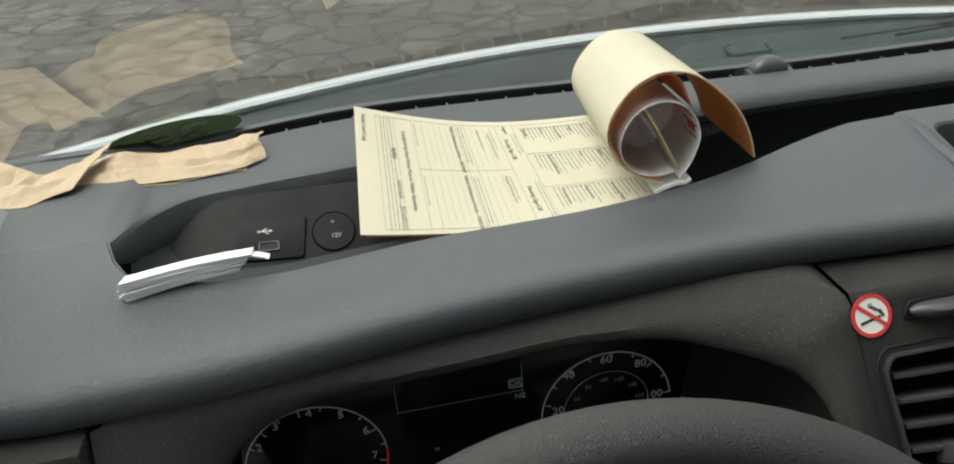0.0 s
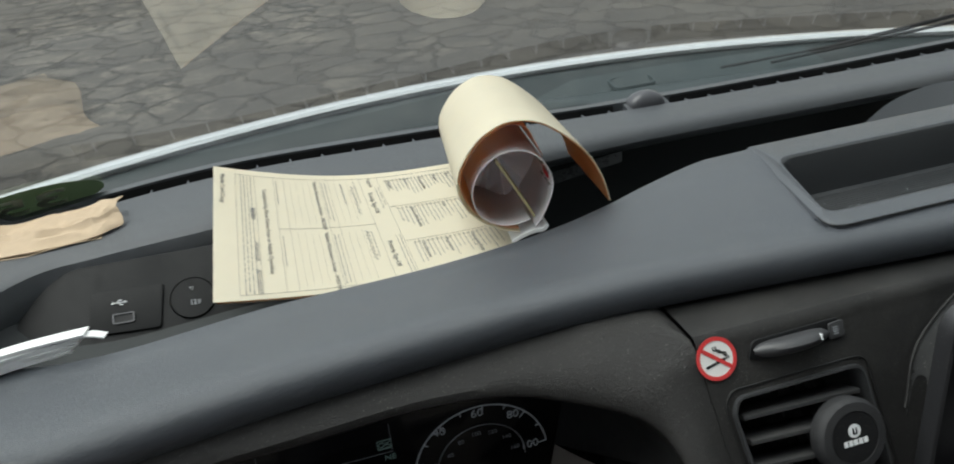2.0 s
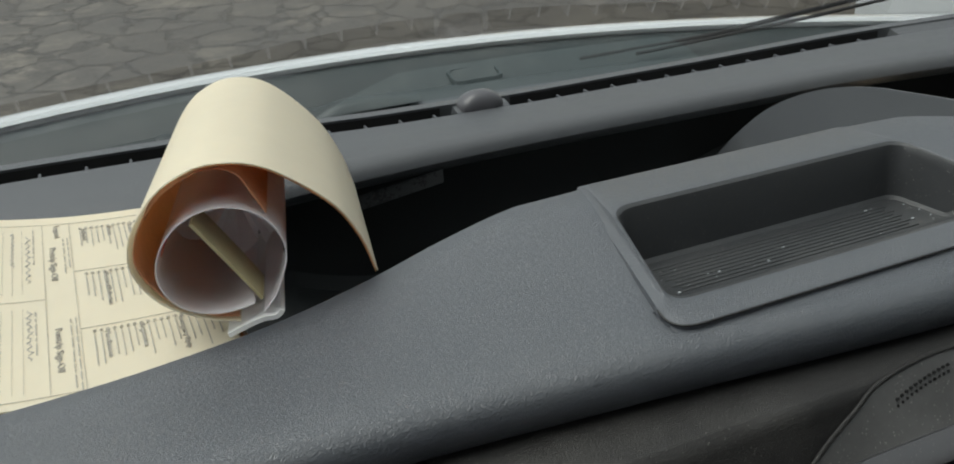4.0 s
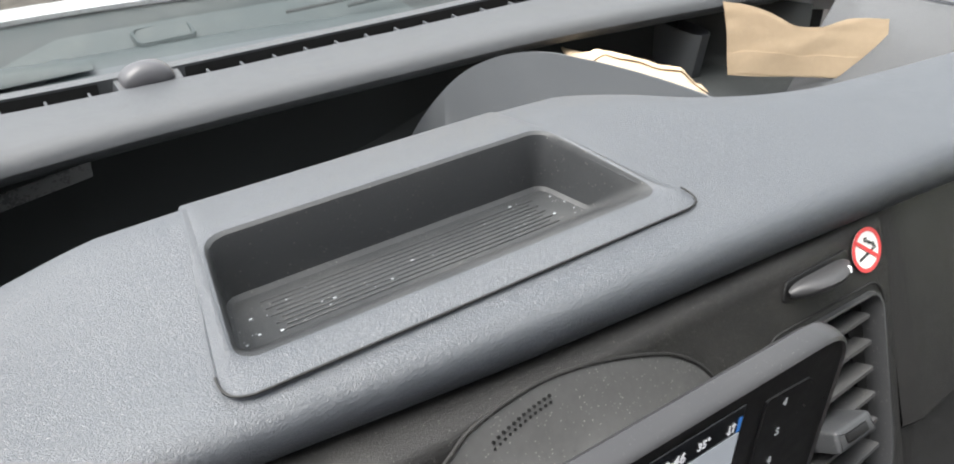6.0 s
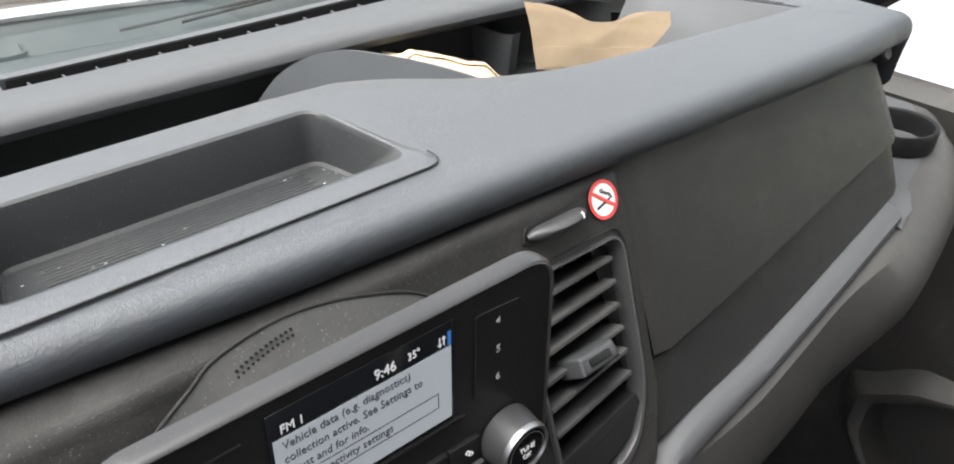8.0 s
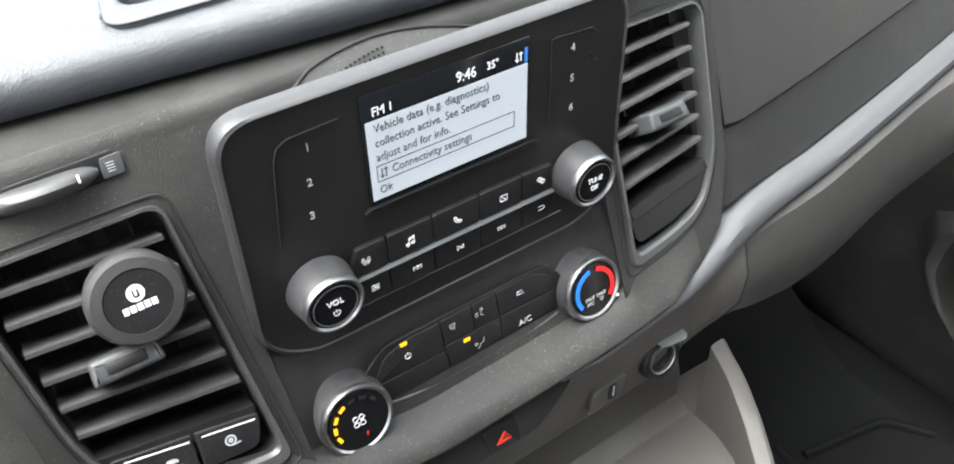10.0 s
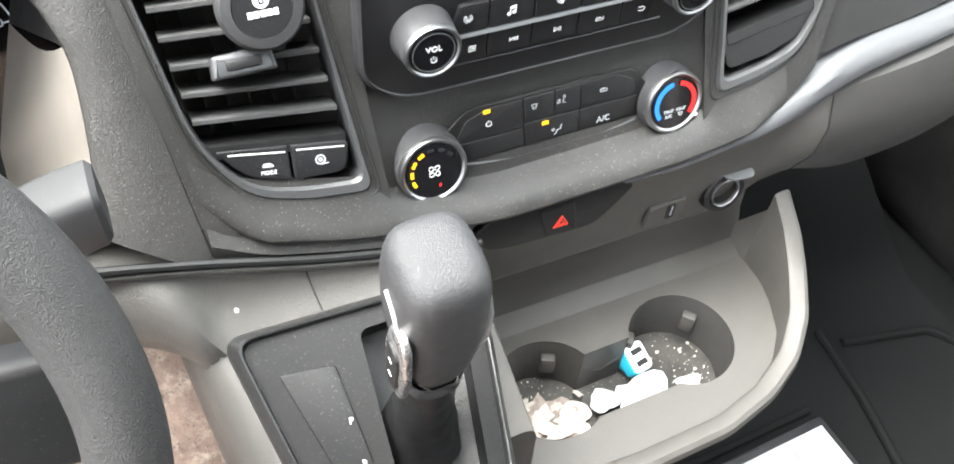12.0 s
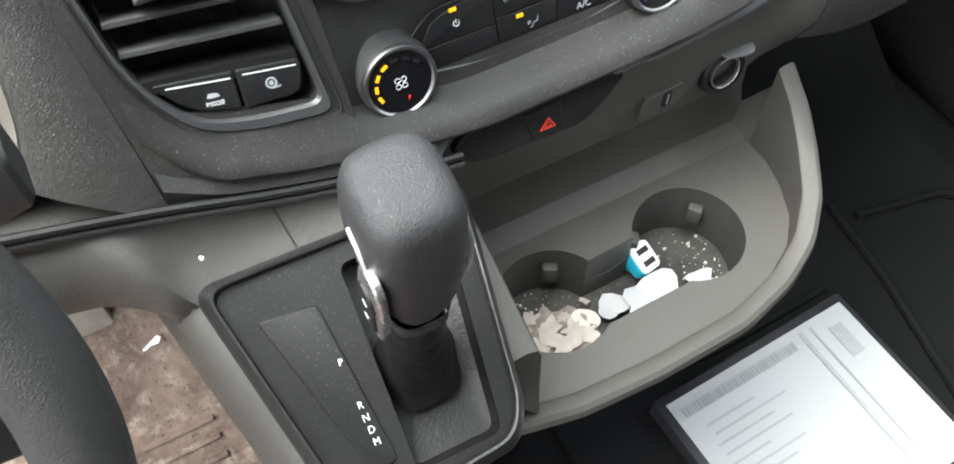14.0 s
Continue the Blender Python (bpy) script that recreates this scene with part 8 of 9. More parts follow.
def kraft(name, corners, nx, ny, bulge, seed, label, amp=0.006, fold=None, hem=False):
    """A crumpled flat bag between four corners (near left, near right, far right, far left)."""
    c = [Vector(p) for p in corners]
    f, g = crumple(seed, amp, 15), crumple(seed + 9, amp * 0.45, 42)
    top, low = [], []
    for i in range(nx + 1):
        u = i / nx
        line, under = [], []
        for j in range(ny + 1):
            v = j / ny
            p = c[0].lerp(c[1], u).lerp(c[3].lerp(c[2], u), v)
            e = min(1.0, 5 * u, 5 * (1 - u)) * min(1.0, 5 * v, 5 * (1 - v))
            jig = Vector((f(p), g(p + Vector((3, 1, 0))), 0)) * 0.8
            h = bulge * e + abs(f(p)) * 1.4 + g(p)
            drop = fold(u, v) if fold else 0.0
            line.append(p + jig + Vector((0, 0, max(h, 0.0008) + drop)))
            under.append(p + jig + Vector((0, 0, 0.0002 + drop)))
        top.append(line)
        low.append(under)
    bm = bmesh.new()
    a = loft(bm, top)
    b2 = loft(bm, low)
    for i in range(nx):
        bm.faces.new((a[i][0], a[i + 1][0], b2[i + 1][0], b2[i][0]))
        bm.faces.new((a[i][-1], b2[i][-1], b2[i + 1][-1], a[i + 1][-1]))
    for j in range(ny):
        bm.faces.new((a[0][j], b2[0][j], b2[0][j + 1], a[0][j + 1]))
        bm.faces.new((a[-1][j], a[-1][j + 1], b2[-1][j + 1], b2[-1][j]))
    bag = thing(name, (sum((p.x for p in c)) / 4, sum((p.y for p in c)) / 4, min(p.z for p in c)), label, "paper bag", "brown paper bags")
    part("bag_body", bm, KRAFT, bag, angle=30)
    k0 = int(ny * 0.72)
    bm = bmesh.new()
    ribbon(bm, [[p + Vector((0, -0.0005, 0.0006 + 0.0012 * (j / max(1, ny - k0)) ** 0.5 * (0.6 + 0.4 * math.sin(i * 0.7)))) for j, p in enumerate(row[:5] if hem else reversed(row[k0:]))] for i, row in enumerate(top)], 0.0006)
    part("hem" if hem else "folded_flap", bm, KRAFT, bag, "folded lower hem of the bag" if hem else "creased fold of the bag's mouth", angle=30)
    return bag


def peak(u, at, w):
    return max(0.0, 1 - abs(u - at) / w)


def bent(x, xs, ys):
    """Straight runs between sharp creases."""
    for k in range(len(xs) - 1):
        if x <= xs[k + 1]:
            u = (x - xs[k]) / (xs[k + 1] - xs[k])
            return ys[k] + (ys[k + 1] - ys[k]) * max(0.0, u)
    return ys[-1]


def crease(p, seed, amp, scale):
    return amp * (0.5 - abs(noise.noise(Vector((p.x, p.y * 1.6, 0)) * scale + Vector((seed, seed * 2, 0))))) + amp * 0.35 * (0.5 - abs(noise.noise(Vector((p.x * 1.4, p.y, 0)) * scale * 2.7 + Vector((seed + 5, 0, 0)))))


left_bag = thing("paper_bag", (-0.70, 0.73, 0.906), "crumpled brown kraft paper bag lying on the dash ridge", "paper bag", "brown paper bags")
# the flat right half with its long pleat
bm = bmesh.new()
rows = []
for x in spaced(-0.735, -0.572, 66):
    u = (x + 0.735) / 0.163
    near, far = bent(x, (-0.735, -0.64, -0.59, -0.572), (0.718, 0.7145, 0.7245, 0.741)), bent(x, (-0.735, -0.68, -0.572), (0.772, 0.768, 0.782))
    top = bent(x, (-0.735, -0.69, -0.655, -0.60, -0.572), (0.911, 0.915, 0.9105, 0.913, 0.916))
    line = []
    for v in spaced(0, 1, 22):
        y = near + (far - near) * v
        base = ridge_z(x) + 0.0042
        h = (top - base) * (v ** 0.7)
        pleat = 0.0050 * u * peak(v, 0.30 + 0.10 * u, 0.09) - 0.0030 * u * peak(v, 0.44 + 0.06 * u, 0.08)
        cup = 0.0060 * peak(u, 0.30, 0.16) * peak(v, 0.75, 0.5)
        p = Vector((x + 0.003 * math.sin(v * 6 + 1) * u, y, 0))
        line.append(Vector((p.x, y, base + h + pleat + cup + crease(p, 4, 0.0060, 30) * min(1, 4 * v + 0.2))))
    rows.append(line)
ribbon(bm, rows, 0.0007)
part("bag_body", bm, KRAFT, left_bag, angle=14)
bm = bmesh.new()
ribbon(bm, [[Vector((x, bent(x, (-0.68, -0.64, -0.588), (0.7150, 0.7130, 0.7235)) + w, ridge_z(x) + 0.0032 + 0.0008 * math.sin(x * 90))) for w in (0.0, 0.012, 0.03)] for x in spaced(-0.68, -0.585, 24)], 0.0006)
part("folded_flap", bm, KRAFT, left_bag, "lower fold of the bag's mouth")
# the bunched left half, one layer over another, ending in a raised corner
for layer in range(3):
    bm = bmesh.new()
    rows = []
    low = 0.0022 * layer
    for k in range(61):
        u = k / 60
        near = Vector((-0.822 + 0.106 * u, bent(u, (0.0, 0.22, 0.45, 0.70, 0.80, 1.0), (0.724, 0.706, 0.696, 0.691, 0.699, 0.706)) - 0.0022 * layer * (u < 0.75), bent(u, (0.0, 0.3, 0.75, 1.0), (0.9150, 0.9135, 0.9145, 0.9180)) - low))
        far = Vector((-0.826 + 0.133 * u, bent(u, (0.0, 0.25, 0.55, 1.0), (0.742, 0.772, 0.752, 0.765)), bent(u, (0.0, 0.10, 0.26, 0.40, 0.58, 0.80, 1.0), (0.914, 0.921, 0.926, 0.9225, 0.9115, 0.9195, 0.9300)) - 2 * low))
        line = []
        for v in spaced(0, 1, 24):
            p = near.lerp(far, v)
            h = 0.0060 * peak(u, 0.30 - 0.10 * (1 - v), 0.10) * peak(v, 0.62, 0.5) - 0.0045 * peak(u, 0.44, 0.07) * peak(v, 0.75, 0.45) + 0.0050 * peak(u, 0.60, 0.18) * peak(v, 0.42, 0.35) - 0.0035 * peak(u, 0.80, 0.10) * peak(v, 0.6, 0.6)
            h *= 1.0 if layer == 0 else 0.2
            line.append(p + Vector((0, 0, h + crease(p, 11 + 7 * layer, 0.0095 if layer == 0 else 0.0020, 30) * min(1.0, 6 * v + 0.15) * (1 - 0.5 * u))))
        rows.append(line)
    ribbon(bm, rows if layer == 0 else [r[:14] for r in rows[4:50]], 0.0007)
    part("bunched_end" if layer == 0 else "under_layer", bm, KRAFT, left_bag, angle=14)
kraft("paper_bag", [(0.268, 0.640, 0.838), (0.360, 0.626, 0.838), (0.386, 0.674, 0.842), (0.330, 0.800, 0.842)], 28, 22, 0.016, 5, "folded brown kraft bag lying in the shelf", 0.004,
      lambda u, v: 0.005 * (1 - u) + 0.006 * peak(v, 0.30, 0.16) * u)


def right_fold(u, v):
    return 0.006 * math.sin(v * math.pi) - 0.016 * math.exp(-((u - 0.52) / 0.22) ** 2) * v * v


kraft("paper_bag", [(0.455, 0.700, 0.826), (0.546, 0.600, 0.836), (0.544, 0.607, 0.890), (0.447, 0.713, 0.895)], 30, 18, 0.003, 8, "brown kraft bag leaning on the rear of the shelf", 0.003, right_fold, True)

# ---- shelf dividers ----
TRAYEDGE = surface("divider_plastic", (0.078, 0.084, 0.091), 0.5, spec=0.6, vary=0.06, leather=0.2, leather_scale=640)
EAR = [(0.233, 0.532, 0.9235), (0.2325, 0.560, 0.9220), (0.2300, 0.600, 0.9185), (0.2255, 0.645, 0.9130), (0.2165, 0.690, 0.9065), (0.2070, 0.730, 0.8920), (0.1965, 0.766, 0.8680), (0.1870, 0.792, 0.8380), (0.1780, 0.812, 0.8060), (0.1700, 0.826, 0.7750)]
ear_x, ear_y, ear_z = [curve(range(10), [p[k] for p in EAR]) for k in range(3)]
bm = bmesh.new()
rows = []
for k in range(45):
    u = k / 44
    top = Vector((ear_x(u * 9), ear_y(u * 9), ear_z(u * 9)))
    foot_x = 0.2305 - 0.125 * u
    foot = Vector((foot_x, rear_y(foot_x) + 0.0035, pad_rear_z(foot_x) - 0.008 - 0.14 * u ** 2))
    line = [top + Vector((0.0095, 0.002, -0.085)), top + Vector((0.0085, 0.002, -0.012)), top + Vector((0.0060, 0.001, -0.0028)), top + Vector((0.0025, 0.0, -0.0003))]
    for j in range(17):
        v = j / 16
        p = top.lerp(foot, v)
        p.z = max(p.z - 0.16 * u ** 0.9 * math.sin(math.pi * v ** 0.62) ** 0.9, min(p.z, 0.772))
        line.append(p)
    rows.append(line)
loft(bm, rows)
part("shelf_divider", bm, TRAYEDGE, dash, "curved grey divider sweeping across the shelf")
bm = bmesh.new()
rows = []
for u in spaced(0, 1, 6):
    z = 0.800 + 0.052 * u
    rows.append([Vector((0.462 + dx, 0.746 + dy - 0.006 * u, z)) for dx, dy in ((-0.012, 0.06), (-0.010, 0.008), (-0.004, 0.0), (0.006, -0.001), (0.012, 0.006), (0.014, 0.06))])
loft(bm, rows)
part("shelf_web", bm, RIDGE, dash)
bm = bmesh.new()
m = Matrix.Translation((-0.136, 0.8045, 0.846)) @ Matrix.Rotation(radians(80), 4, "X") @ Matrix.Rotation(radians(6), 4, "Z")
plate(bm, [(-0.040, -0.006), (0.038, -0.005), (0.040, 0.006), (-0.038, 0.006)], 0.0008, m)
solo("tape_strip", bm, surface("clear_tape", (0.035, 0.036, 0.037), 0.3, vary=0.2, vary_scale=60), "strip of dull clear tape on the shelf wall", "tape")

# ---- windscreen sticker and wiper ----
def on_glass(x, u):
    return Vector((x * (1 - 0.10 * u), glass_base(x) + 0.004 - 1.10 * u + 0.02 * math.sin(u * math.pi), 0.842 + 0.70 * u))


def glass_frame(x, u, lift=0.002):
    p = on_glass(x, u)
    ax_ = (on_glass(x + 0.02, u) - on_glass(x - 0.02, u)).normalized()
    ay = (on_glass(x, u + 0.02) - on_glass(x, u - 0.02)).normalized()
    az = ax_.cross(ay).normalized()
    ay = az.cross(ax_)
    return Matrix(((ax_.x, ay.x, az.x, p.x), (ax_.y, ay.y, az.y, p.y), (ax_.z, ay.z, az.z, p.z), (0, 0, 0, 1))) @ Matrix.Translation((0, 0, lift))


gm = glass_frame(-0.660, 0.100, 0.003)
oval = thing("windscreen_sticker", gm.translation, "green oval windscreen sticker with pale mirrored numerals", "sticker")
bm = bmesh.new()
plate(bm, [(0.062 * math.cos(math.tau * k / 40), 0.044 * math.sin(math.tau * k / 40)) for k in range(40)], 0.0003, gm)
part("oval", bm, surface("green_film", (0.175, 0.215, 0.150), 0.5, vary=0.08, thin=0.6), oval)
letters("35", 0.066, gm @ Matrix.Translation((0.0, 0.0, 0.0006)), surface("pale_film", (0.62, 0.66, 0.55), 0.5, vary=0.05, thin=0.25), oval, "numeral", mirror=True, bold=0.001, depth=0.0003)

wiper = thing("wiper", (0.1, 1.03, 0.85), "thin dark windscreen wiper arm resting on the scuttle", "wiper")
bm = bmesh.new()
tube(bm, resample([Vector((0.66, 0.950, 0.905)), Vector((0.50, 1.000, 0.872)), Vector((0.30, 1.030, 0.848)), Vector((0.16, 1.046, 0.842))], 14), 0.0030, 8)
part("arm", bm, SLOT, wiper)
bm = bmesh.new()
tube(bm, resample([Vector((0.62, 0.930, 0.898)), Vector((0.44, 0.985, 0.866)), Vector((0.22, 1.020, 0.846))], 12), 0.0022, 6)
part("blade", bm, SLOT, wiper)
# washer nozzles and covers moulded into the scuttle
for x in (-0.42, -0.30, -0.07):
    bm = bmesh.new()
    mm = Matrix.Translation((x, glass_base(x) + 0.035, 0.840))
    lathe(bm, [(0.010, 0.0), (0.009, 0.004), (0.005, 0.006)], mm, 14)
    solo("washer_nozzle", bm, COWL, "small grey washer nozzle on the scuttle", "nozzle", "scuttle nozzles")
bm = bmesh.new()
rows = []
for x in spaced(-0.155, -0.045, 16):
    u = (x + 0.155) / 0.110
    h = 0.014 * math.sin(min(1.0, u * 2.4) * math.pi / 2) * (1 - 0.75 * u)
    rows.append([Vector((x, 1.012 + dy, 0.841 + h * k)) for dy, k in ((-0.004, 0.0), (0.0, 0.7), (0.006, 1.0), (0.018, 1.0), (0.030, 0.3), (0.034, 0.0))])
loft(bm, rows)
solo("scuttle_hump", bm, COWL, "moulded grey-green hump on the scuttle panel", "scuttle part")
bm = bmesh.new()
o = rounded([(-0.030, -0.016), (0.030, -0.016), (0.030, 0.018), (-0.030, 0.018)], 0.010, 4)
cowl_m = Matrix.Translation((0.035, 1.058, 0.8405)) @ Matrix.Rotation(radians(8), 4, "X")
frame_ring(bm, o, [(p[0] * 0.86, p[1] * 0.80) for p in o], 0.004, cowl_m)
solo("scuttle_cover", bm, COWL, "rounded access cover ring on the scuttle panel", "scuttle part")

# ---- floor: mats, debris, label sheet ----
DIRT, nt, b = node_material("dirty_mat")
nodes, links = nt.nodes, nt.links
tc = nodes.new("ShaderNodeTexCoord")
base = mix_colour(map_range(tex_noise(9, 8, 0.7).outputs["Fac"], 0.35, 0.68, 0, 1), (0.075, 0.050, 0.038), (0.250, 0.185, 0.145))
base = mix_colour(map_range(tex_noise(34, 6, 0.7).outputs["Fac"], 0.52, 0.72, 0, 0.8), base, (0.40, 0.34, 0.28))
links.new(mix_colour(map_range(tex_noise(160, 3).outputs["Fac"], 0.58, 0.7, 0, 0.7), base, (0.04, 0.03, 0.025)), b.inputs["Base Color"])
b.inputs["Roughness"].default_value = 0.9
bump = nodes.new("ShaderNodeBump")
bump.inputs["Strength"].default_value, bump.inputs["Distance"].default_value = 0.8, 0.004
links.new(tex_noise(60, 6).outputs["Fac"], bump.inputs["Height"])
links.new(bump.outputs["Normal"], b.inputs["Normal"])
bm = bmesh.new()
rows = []
for i in range(24):
    x = -0.80 + 0.62 * i / 23
    rows.append([Vector((x, y, 0.064 + 0.002 * noise.noise(Vector((x * 9, y * 9, 1))) + max(0, y - 0.60) * 0.9)) for y in spaced(-0.35, 0.74, 36)])
loft(bm, rows)
mat_ = solo("floor_mat", bm, DIRT, "brown dirt-caked rubber driver's floor mat", "floor mat", "cab floor mats")
for k in range(6):
    bm = bmesh.new()
    box(bm, (-0.410 + 0.004 * k, 0.405 + 0.026 * k, 0.066), (-0.300, 0.414 + 0.026 * k, 0.0695), 0.002)
    ob = part("mat_rib", bm, DIRT, mat_)
bm = bmesh.new()
box(bm, (-0.46, 0.66, 0.10), (-0.36, 0.69, 0.20), 0.006, Matrix.Translation((0, 0.02, 0)))
solo("pedal", bm, surface("worn_pedal", (0.30, 0.27, 0.24), 0.6, vary=0.3, vary_scale=40, grain=0.5), "worn rubber-faced foot pedal", "pedal")
bm = bmesh.new()
for k, (x, y, r) in enumerate(((-0.415, 0.700, 0.012), (-0.395, 0.690, 0.009), (-0.335, 0.655, 0.014))):
    scrap(bm, x, y, r, 0.105 + 0.0, 0.4, 30 + k, 0.008, 12)
tagged(solo("paper_crumbs", bm, PAPER, "torn white paper bits on the driver's mat", "paper scraps"), kind="stuff")
bm = bmesh.new()
tube(bm, [Vector((-0.402, 0.452, 0.078)), Vector((-0.380, 0.452, 0.080)), Vector((-0.372, 0.452, 0.081))], [0.010, 0.011, 0.008], 14)
solo("bottle_cap", bm, surface("green_plastic", (0.01, 0.24, 0.10), 0.3), "green plastic bottle cap on the dirty mat", "bottle cap")

bm = bmesh.new()
rows = []
for i in range(18):
    x = 0.06 + 0.72 * i / 17
    rows.append([Vector((x, y, 0.066 + max(0, y - 0.46) * 0.7 + 0.004 * (1 if i in (0, 17) else 0))) for y in spaced(-0.3, 0.70, 24)])
loft(bm, rows)
pm = solo("floor_mat", bm, CARPET, "black rubber passenger floor mat with raised ribs", "floor mat", "cab floor mats")
for k, pts in enumerate((((0.58, 0.42, 0.070), (0.565, 0.30, 0.070), (0.50, 0.02, 0.070)), ((0.60, 0.39, 0.070), (0.74, 0.36, 0.070), (0.78, 0.30, 0.070)), ((0.10, 0.33, 0.070), (0.30, 0.315, 0.070), (0.48, 0.32, 0.070)))):
    bm = bmesh.new()
    tube(bm, resample(pts, 12), 0.007, 8)
    part("raised_rib", bm, CARPET, pm)

carton = thing("shipping_carton", (0.33, 0.18, 0.066), "flat package with a large white printed label on the floor", "package")
CX = Matrix.Translation((0.327, 0.183, 0.0)) @ Matrix.Rotation(radians(2), 4, "Z")
bm = bmesh.new()
box(bm, (-0.150, -0.135, 0.067), (0.150, 0.110, 0.0985), 0.004, CX)
part("body", bm, surface("black_pouch", (0.02, 0.02, 0.022), 0.4, vary=0.2), carton)
bm = bmesh.new()
ribbon(bm, [[CX @ Vector((x, y, 0.1008 + 0.0008 * math.sin(x * 20))) for y in spaced(-0.125, 0.097, 6)] for x in spaced(-0.139, 0.139, 10)], 0.0005)
LABEL = surface("label_white", (0.38, 0.39, 0.40), 0.45, vary=0.02)
lab = part("label_sheet", bm, LABEL, carton, "white label sheet")
bm = bmesh.new()
rng = random.Random(12)
rows = []
x = -0.128
while x < 0.045:
    w = rng.choice((0.0012, 0.002, 0.003))
    rows.append((x, 0.071, x + w, 0.084))
    x += w + rng.choice((0.0015, 0.0025))
for k in range(7):
    x0 = -0.12 + rng.random() * 0.02
    rows.append((x0, 0.050 - 0.013 * k, x0 + rng.uniform(0.03, 0.13), 0.053 - 0.013 * k))
rows += [(0.060, -0.10, 0.066, 0.088), (0.078, -0.10, 0.081, 0.088), (0.098, 0.03, 0.118, 0.075)]
bars(bm, CX @ Matrix.Translation((0, 0, 0.1034)), rows)
tagged(part("label_print", bm, surface("label_grey", (0.30, 0.31, 0.32), 0.6), lab, "grey label print"), kind="stuff")

# crumbs in the tray
bm = bmesh.new()
rng = random.Random(31)
for k in range(46):
    u = rng.random()
    x, y = rng.uniform(-0.098, 0.098), rng.uniform(0.503, 0.530)
    if k % 4 == 0:
        x, y = rng.choice((-0.094, 0.094)) + rng.uniform(-0.004, 0.004), rng.uniform(0.502, 0.531)
    r = 0.00015 + 0.0004 * rng.random() ** 3
    box(bm, (x - r * 1.6, y - r, 0.9049), (x + r * 1.6, y + r, 0.9049 + 1.4 * r))
solo("tray_crumbs", bm, DIMPRINT, "tiny pale crumbs scattered in the storage tray", "crumbs", kind="stuff")

# white grain of dust on the ledge
bm = bmesh.new()
lathe(bm, [(0.0010, 0), (0.0016, 0.0008), (0.0008, 0.0018)], Matrix.Translation((-0.213, 0.2985, 0.7005)) @ Matrix.Rotation(0.8, 4, "Y"), 8)
solo("paper_crumb", bm, PAPER, "tiny white crumb lying on the grey ledge", "crumb")

# ---- doors, pillars, what lies outside ----
def door(side, name, label):
    s = side
    bm = bmesh.new()
    prof = [(0.86, 0.06), (0.845, 0.10), (0.84, 0.30), (0.825, 0.42), (0.835, 0.52), (0.845, 0.66), (0.855, 0.755), (0.872, 0.770), (0.90, 0.765), (0.92, 0.70), (0.92, 0.06)]
    rows = [[Vector((s * (x + 0.02 * max(0, (y - 0.45))), y, z)) for x, z in prof] for y in spaced(-0.75, 0.66, 12)]
    vs = loft(bm, rows, close_v=True)
    cap(bm, vs[0])
    cap(bm, vs[-1])
    d = part(name, bm, DOORCARD)
    BASE[d] = Vector((0, 0, 0))
    tagged(d, label, "door", kind="structure")
    bm = bmesh.new()
    pts = [Vector((s * 0.885, 0.66, 0.77)), Vector((s * 0.875, 0.44, 0.98)), Vector((s * 0.86, 0.14, 1.22)), Vector((s * 0.80, -0.14, 1.54))]
    tube(bm, resample(pts, 12), 0.030, 10)
    part("window_frame", bm, SLOT, d)
    bm = bmesh.new()
    tube(bm, [Vector((s * 0.885, -0.62, 0.77)), Vector((s * 0.85, -0.62, 1.2)), Vector((s * 0.80, -0.60, 1.54))], 0.03, 10)
    part("rear_frame", bm, SLOT, d)
    bm = bmesh.new()
    rows = [[Vector((s * (0.885 - 0.085 * u), y, 0.77 + 0.77 * u)) for u in spaced(0, 1, 4)] for y in spaced(-0.62, 0.62, 4)]
    loft(bm, rows)
    g = part("pane", bm, SIDEGLASS, d)
    if sum(p.normal.x for p in g.data.polygons) * s > 0:
        g.data.flip_normals()
    return d


DOORCARD = surface("door_card", (0.016, 0.0157, 0.0150), 0.5, vary=0.1, grain=0.4, grain_scale=1200, smear=0.1)
d1 = door(-1, "door_1", "unseen dark grey driver's door with its window, opened to let light in")
# the unseen door is swung open to let side light onto the driver's end
HINGE = Matrix.Translation((-0.90, 0.66, 0)) @ Matrix.Rotation(radians(-62), 4, "Z") @ Matrix.Translation((0.90, -0.66, 0))
d1.location, d1.rotation_euler = HINGE.translation, HINGE.to_euler()
d2 = door(1, "door_2", "dark grey passenger door with its window above")
bm = bmesh.new()
rim = resample([Vector(p) for p in ((0.838, 0.10, 0.440), (0.815, 0.24, 0.428), (0.800, 0.34, 0.408), (0.792, 0.400, 0.372), (0.788, 0.402, 0.318), (0.786, 0.372, 0.270), (0.786, 0.318, 0.222), (0.790, 0.255, 0.176), (0.80, 0.17, 0.130))], 40)
rows = []
for p in rim:
    rows.append([Vector((0.850, p.y + 0.055 * (p.z < 0.40), p.z + 0.055 * (p.z >= 0.40))), p + Vector((0.010, 0.022, 0.006)), p + Vector((0, 0.008, 0.003)), p, p + Vector((0.003, -0.008, -0.004)), p + Vector((0.020, -0.014, -0.006)), Vector((0.848, p.y - 0.020, p.z - 0.010))])
loft(bm, rows)
part("door_pocket", bm, DOORCARD, d2, "curved rim of the door pocket")

